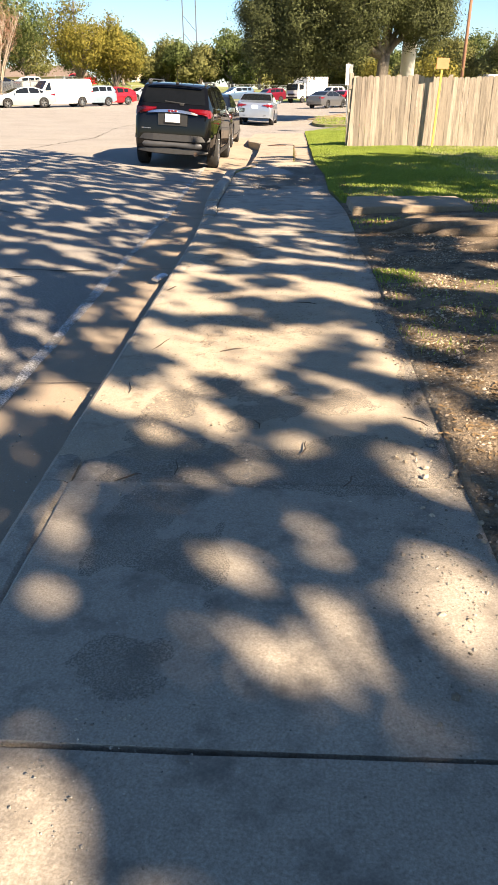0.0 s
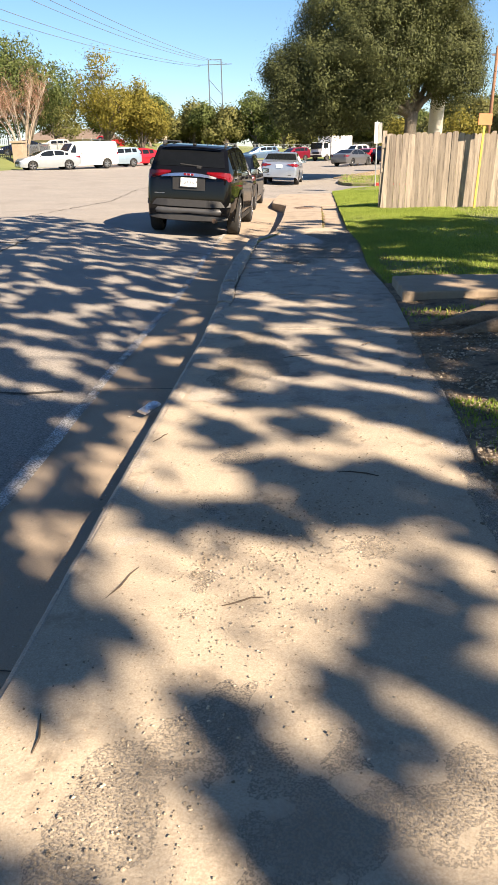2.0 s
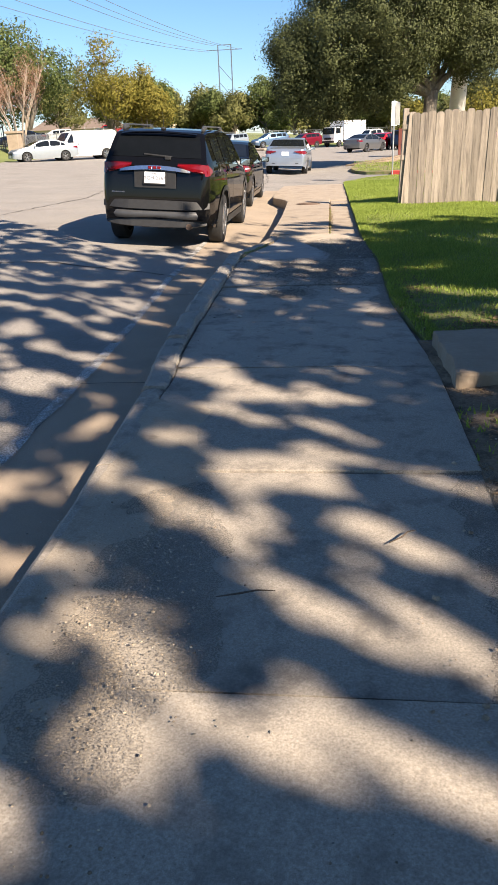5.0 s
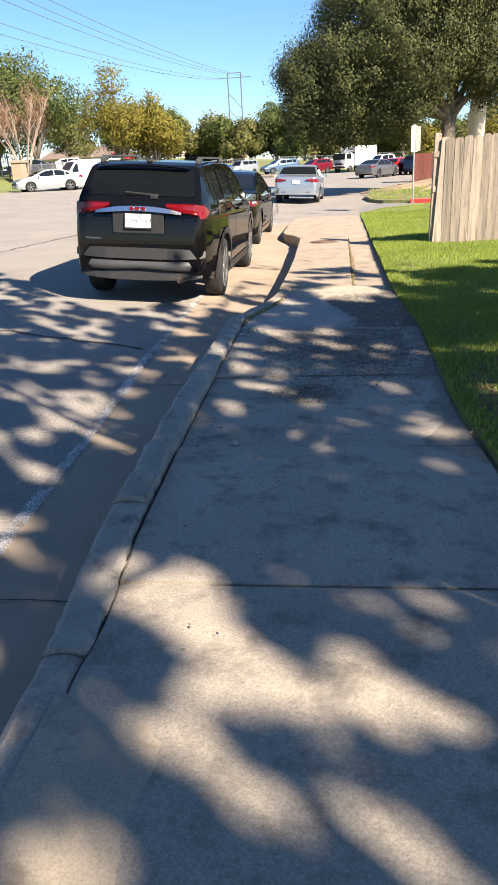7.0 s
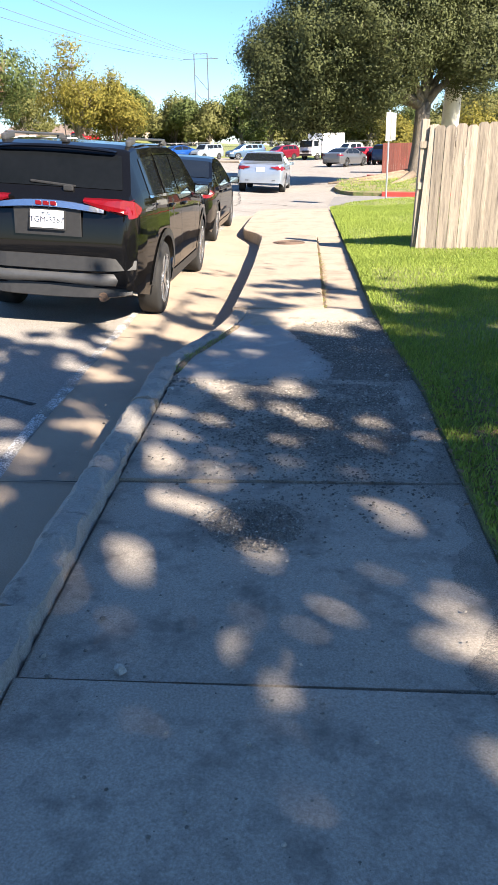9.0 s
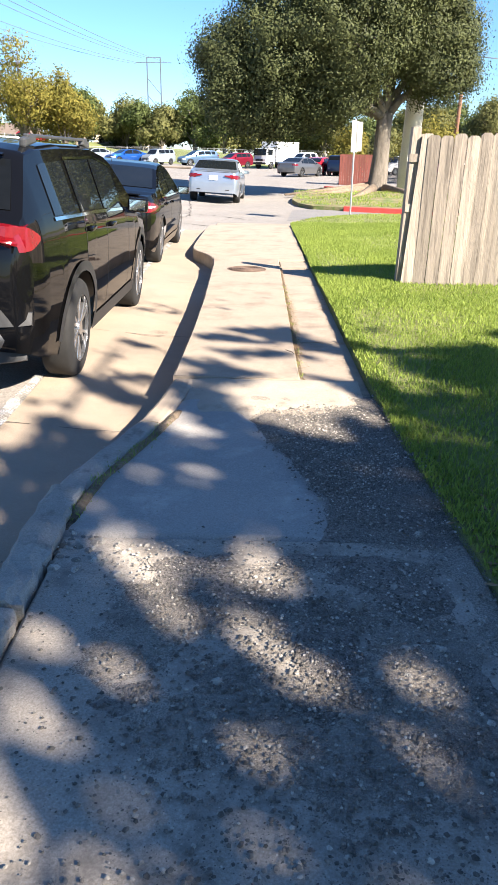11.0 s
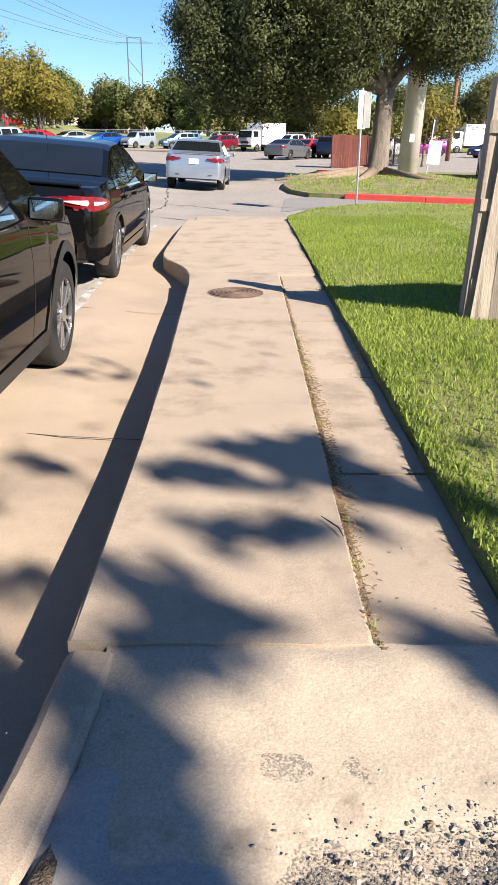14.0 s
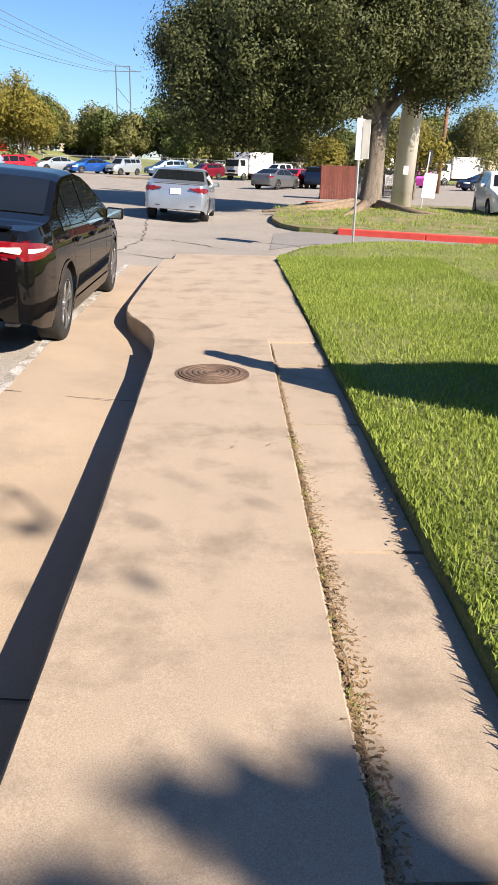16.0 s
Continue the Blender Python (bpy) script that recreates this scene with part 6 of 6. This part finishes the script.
iron_fence([(-26.0, 67.4), (-33, 64), (-46, 58)], 1.9, "iron_fence", "black iron picket fence on the grass verge")
iron_fence([(-24.7, 68.4), (-25.0, 78), (-25.5, 88)], 1.8, "iron_fence", "grey picket fence behind the parked cars", 0.2, M_STEEL)
chain = empty("chain_link_fence", Matrix(), "galvanised chain-link fence on the grass bank", "fence", kind="structure")
CH = dense([(-27, 92), (-26, 103), (-14, 110), (2, 113), (20, 111), (42, 106)], 2.6)
mesh_v, mesh_f = [], []
for (a, b), (c, d) in zip(CH, CH[1:]):
    za, zc = far_z(a, b), far_z(c, d)
    v, f = tube([(a, b, za - 0.1), (a, b, za + 1.75)], (0.04, 0.04), 6)
    mesh_ob("post", v, f, M_STEEL, chain)
    v, f = tube([(a, b, za + 1.65), (c, d, zc + 1.65)], (0.025, 0.025), 5)
    mesh_ob("rail", v, f, M_STEEL, chain)
    for k in range(12):
        t = k / 12
        for sgn in (1, -1):
            p = Vector((a, b, za)).lerp(Vector((c, d, zc)), t)
            q = Vector((a, b, za)).lerp(Vector((c, d, zc)), min(1, max(0, t + sgn * 0.35)))
            o = len(mesh_v)
            for e, z in ((p, 0.1), (q, 1.62)):
                mesh_v += [(e.x, e.y, e.z + z), (e.x + 0.012, e.y, e.z + z)]
            mesh_f.append((o, o + 1, o + 3, o + 2))
tagged(mesh_ob("wire_mesh", mesh_v, mesh_f, M_STEEL, chain), kind="stuff")

# red-stained enclosure beside the oak
pen = empty("wooden_enclosure", pose(5.6, 60.5, -0.12, 0, 0, -6), "dark red-brown wooden bin enclosure", "enclosure")
for k in range(14):
    part("plank", bbox_bm(0.135, 0.03, 1.75, T((-0.9 + 0.14 * k, 0, 0.87)), 0.004), M_REDWOOD, pen)
    part("plank", bbox_bm(0.03, 0.135, 1.75, T((1.05, 0.1 + 0.14 * k, 0.87)), 0.004), M_REDWOOD, pen)
    part("plank", bbox_bm(0.03, 0.135, 1.75, T((-0.98, 0.1 + 0.14 * k, 0.87)), 0.004), M_REDWOOD, pen)
iron_fence([(6.8, 61.5), (11, 70), (12, 76)], 1.7, "iron_fence", "black picket fence beside the enclosure", 0.2)


def house(x, y, z, w, d, h, turn, label):
    hs = empty("house", pose(x, y, z, 0, 0, turn), label, "house", "low buildings behind the trees")
    part("wall", bbox_bm(w, d, h, T((0, 0, h / 2))), M_STUCCO, hs)
    V = [(-w / 2 - 0.5, -d / 2 - 0.5, h), (w / 2 + 0.5, -d / 2 - 0.5, h), (w / 2 + 0.5, d / 2 + 0.5, h), (-w / 2 - 0.5, d / 2 + 0.5, h), (-w / 2 + 2, 0, h + 1.9), (w / 2 - 2, 0, h + 1.9)]
    mesh_ob("roof", V, [(0, 1, 5, 4), (1, 2, 5), (2, 3, 4, 5), (3, 0, 4), (3, 2, 1, 0)], M_ROOFING, hs)
    for k in range(int(w // 3)):
        part("window", bbox_bm(1.1, 0.08, 1.2, T((-w / 2 + 1.6 + 3 * k, -d / 2 - 0.02, 1.6))), M_GLASS, hs)
    return hs


house(-46, 150, 1.6, 16, 9, 2.6, 10, "low pale stucco building behind the trees")
house(-24, 158, 2.0, 12, 8, 3.0, 0, "low pale stucco house far behind the bank")
house(8, 150, 1.0, 16, 8, 3.0, 0, "low pale building far behind the lot")
house(34, 140, 1.0, 18, 8, 3.0, -10, "low pale building far behind the lot")

# pale column, utility pole, small signs and hydrant on the lawn
col = empty("pale_column", pose(6.42, 48.2, -0.05, 0, 2.0, 0), "thick pale painted steel column rising past the oak", "column")
part("shaft", cyl_bm(0.41, 0.34, 13.0, T((0, 0, 6.5)), 36), M_POLE, col, smooth=True)
part("access_cover", bbox_bm(0.2, 0.04, 0.3, T((-0.05, -0.40, 1.5)), 0.01), M_POLE, col)
util = empty("utility_pole", pose(14.95, 75, -0.1, 0, 1.5, 0), "brown wooden utility pole with a crossarm", "utility pole")
part("shaft", cyl_bm(0.17, 0.12, 9.4, T((0, 0, 4.7)), 14), M_UTIL, util, smooth=True)
part("crossarm", bbox_bm(0.9, 0.08, 0.1, T((0, 0, 8.7)), 0.01), M_UTIL, util)
s2 = empty("lawn_sign", pose(6.85, 46.2, 0.0, 0, 4, 8), "small white blank sign on a thin post in the grass", "sign")
part("post", bbox_bm(0.05, 0.03, 2.1, T((-0.1, 0.0, 1.05)), 0.004), M_STEEL, s2)
part("board", bbox_bm(0.52, 0.015, 0.85, T((0.08, -0.03, 0.95)), 0.004), M_SIGNBACK, s2, "white sign board")
part("board", bbox_bm(0.2, 0.015, 0.5, T((-0.06, 0.03, 1.9)), 0.004), M_IRON, s2, "dark narrow board seen from behind")
hyd = empty("fire_hydrant", pose(7.0, 69, 0.1), "small red fire hydrant on the grass", "hydrant")
bm = cyl_bm(0.12, 0.11, 0.55, T((0, 0, 0.28)), 14)
cyl_bm(0.16, 0.16, 0.05, T((0, 0, 0.05)), 14, bm)
cyl_bm(0.14, 0.03, 0.16, T((0, 0, 0.62)), 14, bm)
cyl_bm(0.05, 0.05, 0.4, T((0, 0, 0.4)) @ Matrix.Rotation(radians(90), 4, "Y"), 10, bm)
part("barrel", bm, M_RED_LINE, hyd)

# transmission tower and wires
tower = empty("transmission_tower", pose(-31.4, 250, 0), "pale steel lattice transmission tower far away", "tower")
for x in (-1.95, 1.95):
    part("leg", bbox_bm(0.3, 0.3, 27.4, T((x, 0, 13.7))), M_TOWER, tower)
part("crossarm", bbox_bm(10.4, 0.18, 0.18, T((0, 0, 26.0))), M_TOWER, tower)
part("top_beam", bbox_bm(4.2, 0.18, 0.18, T((0, 0, 27.3))), M_TOWER, tower)
for k in range(4):
    v, f = tube([(-1.95, 0, 22 - 4.6 * k), (1.95, 0, 17.6 - 4.6 * k)], (0.09, 0.09), 5)
    mesh_ob("brace", v, f, M_TOWER, tower)
for k, (a, b) in enumerate((((-36.0, 250, 26.0), (-60, 60, 26.5)), ((-34.5, 250, 27.2), (-56, 60, 29.0)), ((-33.5, 250, 27.4), (-53.5, 60, 29.6)), ((-27.2, 250, 26.0), (-51, 60, 29.8)), ((-36.0, 250, 25.6), (-63, 60, 25.2)))):
    pts = [Vector(a).lerp(Vector(b), t / 20) - Vector((0, 0, 4 * 3.0 * (t / 20) * (1 - t / 20))) for t in range(21)]
    v, f = tube(pts, [0.045] * 21, 4)
    tagged(mesh_ob("power_line", v, f, M_WIRE), "thin dark power line crossing the sky", "cable", "power lines")
for k in range(3):
    pts = [Vector((14.95 + 0.4 * (k - 1), 75, 8.75)).lerp(Vector((44, 80 + k, 9.2)), t / 10) - Vector((0, 0, 2.2 * (t / 10) * (1 - t / 10))) for t in range(11)]
    v, f = tube(pts, [0.02] * 11, 4)
    tagged(mesh_ob("power_line", v, f, M_WIRE), "thin dark power line from the wooden pole", "cable", "power lines")

# traffic island kerb far left
tagged(part("median_kerb", bbox_bm(5.5, 0.5, 0.2, T((-8.8, 86, 0.34)) @ Matrix.Rotation(-0.5, 4, "Z"), 0.06), M_CLEAN, None), "low concrete median nose in the junction", "kerb", kind="structure")

# ---- roots, stones, litter ----
for k, pts in enumerate(([(0.95, 8.95, 0.0), (1.3, 9.0, 0.05), (1.75, 8.85, 0.07), (2.4, 8.5, 0.1), (3.4, 7.8, 0.2)], [(1.05, 8.6, 0.0), (1.45, 8.7, 0.06), (1.9, 8.6, 0.08), (2.6, 8.2, 0.12), (3.5, 7.6, 0.2)], [(1.15, 9.25, 0.0), (1.5, 9.3, 0.05), (2.1, 9.1, 0.08), (2.8, 8.7, 0.1), (3.6, 7.9, 0.2)], [(1.4, 8.3, 0.0), (1.7, 8.45, 0.05), (2.2, 8.35, 0.08), (3.2, 7.8, 0.15)], [(1.5, 7.7, 0), (2.1, 7.75, 0.05), (3.3, 7.5, 0.15)])):
    v, f = tube(pts, [0.03] + [0.075 + 0.014 * i for i in range(len(pts) - 1)], 9)
    tagged(mesh_ob("tree_root", v, f, M_ROOT, smooth=True), "gnarled exposed tree root on bare soil", "root", "exposed roots")
for k, pts in enumerate(([(4.3, 45.5, 0.25), (3.0, 44.3, 0.14), (1.4, 43.4, 0.02)], [(4.5, 45.3, 0.25), (3.8, 43.2, 0.1), (3.0, 41.3, 0.0)], [(5.0, 45.3, 0.25), (6.0, 43.6, 0.1), (7.2, 42.6, 0.0)], [(4.4, 45.9, 0.3), (2.6, 45.6, 0.12), (0.8, 44.6, 0)])):
    v, f = tube(dense([(p[0], p[1]) for p in pts], 0.8) and pts, (0.2, 0.12, 0.04), 8)
    tagged(mesh_ob("tree_root", v, f, M_ROOT, smooth=True), "surface root of the large oak", "root", "oak roots")


def pebbles(name, spots, count, s0, s1, m, label, seed, zf=lambda x, y: 0.004):
    rs = np.random.RandomState(seed)
    V, F = [], []
    base = [(1, 0.1, 0), (0.25, 0.9, 0), (-0.85, 0.5, 0), (-0.7, -0.7, 0), (0.5, -0.8, 0), (0.45, 0.1, 0.6), (-0.3, 0.4, 0.7), (-0.2, -0.4, 0.6)]
    tri = [(0, 1, 5), (1, 2, 6, 5), (2, 3, 6), (3, 4, 7, 6), (4, 0, 5, 7), (5, 6, 7)]
    wts = np.array([s[4] for s in spots], float)
    for i in rs.choice(len(spots), count, p=wts / wts.sum()):
        x0, y0, rx, ry, _ = spots[i]
        x, y = x0 + rs.normal() * rx * 0.5, y0 + rs.normal() * ry * 0.5
        if 15.2 < y < 17.15 and inner(y) + 0.06 < x < patch_edge(y) + rs.normal() * 0.03 and rs.rand() > 0.03:
            continue
        if y > 16.95 and m is M_DARKGRAVEL:
            continue
        s = s0 + (s1 - s0) * rs.rand() ** 4
        a = rs.uniform(0, 6.28)
        c, d = math.cos(a) * s, math.sin(a) * s
        o, z = len(V), zf(x, y)
        sq = rs.uniform(0.6, 1.0)
        V += [(x + p[0] * c - p[1] * d * sq, y + p[0] * d + p[1] * c * sq, z - 0.15 * s + p[2] * s * sq) for p in base]
        F += [tuple(o + j for j in t) for t in tri]
    return tagged(mesh_ob(name, V, F, m), label, "gravel", kind="stuff")


gravel_z = lambda x, y: 0.016 if y > 17.05 else 0.024 if y > 15.2 else 0.012
pebbles("gravel", [(-0.3, 4.9, 0.5, 0.7, 4), (-0.15, 5.3, 0.5, 0.5, 3), (0.1, 6.0, 0.8, 0.8, 2), (-0.6, 7.8, 0.3, 0.9, 3), (-0.5, 3.9, 0.5, 0.6, 2)], 9000, 0.0018, 0.007, M_SOILCHIP, "crumbs and small stones lying in the dust", 21, lambda x, y: 0.014)
pebbles("gravel", [(-0.42, 2.4, 0.25, 1.0, 3), (-0.3, 3.5, 0.9, 1.0, 3), (0.55, 2.6, 0.3, 1.2, 2), (-0.35, 4.3, 0.5, 0.8, 1), (0.0, 5.5, 1.0, 2, 1)], 8500, 0.002, 0.007, M_GRAVEL, "fine loose gravel scattered on the pavement", 1)
pebbles("gravel", [(-0.33, 13.05, 0.25, 0.25, 3), (0.1, 14.6, 0.7, 0.6, 5), (0.2, 16.2, 0.35, 0.9, 9), (-0.7, 14.9, 0.5, 0.4, 4), (-0.3, 17.2, 0.5, 0.12, 0.6), (-0.2, 12.2, 0.9, 1.6, 3), (0.35, 15.0, 0.4, 1.2, 5), (0.3, 17.2, 0.3, 0.3, 0.3)], 11000, 0.002, 0.009, M_GRAVEL, "grey gravel on the broken pavement patch", 2, gravel_z)
pebbles("gravel", [(-0.1, 14.2, 0.75, 0.9, 6), (0.25, 16.1, 0.45, 1.1, 7), (-0.33, 13.05, 0.24, 0.22, 1), (0.2, 13.6, 0.5, 0.5, 1)], 22000, 0.002, 0.011, M_DARKGRAVEL, "dark coarse gravel of the broken pavement", 12, gravel_z)
pebbles("gravel", [(-0.1, 14.2, 0.75, 0.9, 6), (0.25, 16.1, 0.45, 1.1, 5)], 4500, 0.002, 0.011, M_GRAVEL, "pale chips among the dark gravel", 13, gravel_z)
pebbles("stones", [(-0.95, 15.1, 0.2, 0.25, 4), (0.3, 14.4, 0.5, 0.5, 2), (-0.9, 12.3, 0.2, 0.6, 1), (0.5, 14.6, 0.2, 0.7, 1)], 90, 0.015, 0.045, M_GRAVEL, "pale broken stones by the chipped kerb", 3)
pebbles("soil_litter", [(1.1, 3.6, 0.5, 3, 3), (1.3, 7.4, 0.6, 1.6, 4), (1.0, 5.5, 0.4, 1.5, 2), (2.0, 8.2, 0.8, 0.8, 1)], 15000, 0.004, 0.02, M_SOILCHIP, "gravel and crumbs on the bare soil", 4, lambda x, y: soil_z(x, y) + 0.003 if x > outer(y) else 0.004)
pebbles("road_grit", [(-1.12, 5, 0.2, 6, 2), (-1.15, 14, 0.2, 3, 2), (-1.6, 8, 0.6, 6, 1)], 1500, 0.003, 0.009, M_GRAVEL, "grit collected in the gutter", 5, lambda x, y: gz(x, y) + 0.012)


def dead_leaves(name, spots, count, size, label, seed, zf):
    rs = np.random.RandomState(seed)
    V, F = [], []
    for _ in range(count):
        x0, y0, rx, ry = spots[rs.randint(len(spots))]
        x, y = x0 + rs.normal() * rx, y0 + rs.normal() * ry
        if x0 > 0.75 and x < outer(y) + rs.uniform(-0.05, 0.1):
            continue
        a, s, z = rs.uniform(0, 6.28), size * rs.uniform(0.5, 1.3), zf(x, y)
        c, d = math.cos(a) * s, math.sin(a) * s
        o = len(V)
        V += [(x - c, y - d, z), (x + d * 0.4, y - c * 0.4, z + s * 0.12), (x + c, y + d, z + s * 0.06), (x - d * 0.4, y + c * 0.4, z + s * 0.1)]
        F.append((o, o + 1, o + 2, o + 3))
    return tagged(mesh_ob(name, V, F, M_DEADLEAF), label, "leaf litter", kind="stuff")


dead_leaves("leaf_litter", [(0.056, 18.4, 0.011, 0.4), (0.056, 19.3, 0.012, 0.5), (0.056, 20.6, 0.014, 0.6), (0.056, 22, 0.012, 0.6), (0.085, 19.0, 0.022, 0.7), (0.085, 20.2, 0.02, 0.5)], 3200, 0.012, "dry brown leaves caught in the slab joint", 1, lambda x, y: 0.022 + 0.016 * noise.noise(Vector((x * 60, y * 60, 1))))
dead_leaves("leaf_litter", [(0.47, 20.6, 0.03, 0.25), (-1.2, 25.2, 0.1, 0.2), (0.55, 15.8, 0.15, 0.8)], 70, 0.018, "dry leaves along the pavement edges", 2, lambda x, y: 0.006)
dead_leaves("leaf_litter", [(1.2, 8.9, 0.3, 0.4), (1.3, 6.5, 0.5, 1.5), (1.1, 3.5, 0.3, 1.5), (1.25, 11.2, 0.2, 0.2), (0.8, 13.5, 0.15, 0.8)], 8000, 0.024, "dry leaves and chips on bare soil", 3, lambda x, y: (soil_z(x, y) if y < 11.2 else lawn_z(x, y)) + 0.006)
dead_leaves("leaf_litter", [(0, 4, 0.5, 2.5), (-0.3, 21.4, 0.15, 0.1)], 40, 0.008, "odd dry leaves on the pavement", 4, lambda x, y: 0.005 if y < 17 else 0.04)
for k, (x, y, a, l) in enumerate(((-0.75, 4.75, 70, 0.22), (-0.3, 4.65, 20, 0.15), (-0.42, 3.1, 95, 0.13), (0.12, 3.3, 80, 0.12), (-0.1, 3.55, 110, 0.09), (-0.6, 3.0, 30, 0.12), (0.3, 3.0, 60, 0.1), (-0.8, 4.0, 100, 0.14), (-0.2, 7.9, 10, 0.2), (0.15, 5.75, 170, 0.2), (0.0, 18.2, 115, 0.16), (0.65, 3.6, 140, 0.14), (-0.9, 6.2, 60, 0.12), (-2.4, 6.9, 10, 0.25), (0.35, 8.3, 40, 0.14))):
    c, s = math.cos(radians(a)) * l / 2, math.sin(radians(a)) * l / 2
    z = (0.012 if x > -1 else gz(x, y) + 0.02) + (0.03 if y > 17 else 0)
    v, f = tube([(x - c, y - s, z), (x - c * 0.3 + 0.012, y - s * 0.3, z + 0.008), (x + c * 0.4, y + s * 0.4 + 0.015, z + 0.004), (x + c, y + s, z + 0.006)], (0.002, 0.0035, 0.003, 0.0015), 6)
    tagged(mesh_ob("twig", v, f, M_TWIG), "short crooked dark twig on the ground", "twig", "fallen twigs")

# crushed can in the gutter
can = empty("crushed_can", pose(-1.13, 6.95, -0.085, 0, -8, 62), "flattened silver drink can in the gutter", "can")
bm = cyl_bm(0.033, 0.033, 0.15, Matrix.Rotation(radians(90), 4, "Y"), 20)
bmesh.ops.subdivide_edges(bm, edges=[e for e in bm.edges if abs(e.verts[0].co.x - e.verts[1].co.x) > 0.1], cuts=5)
for v in bm.verts:
    v.co.z = v.co.z * 0.35 + 0.012 * noise.noise(v.co * 40) + 0.016
    v.co.y = v.co.y * 1.25 + 0.01 * noise.noise(v.co * 25 + Vector((3, 1, 0)))
part("shell", bm, M_CAN, can)
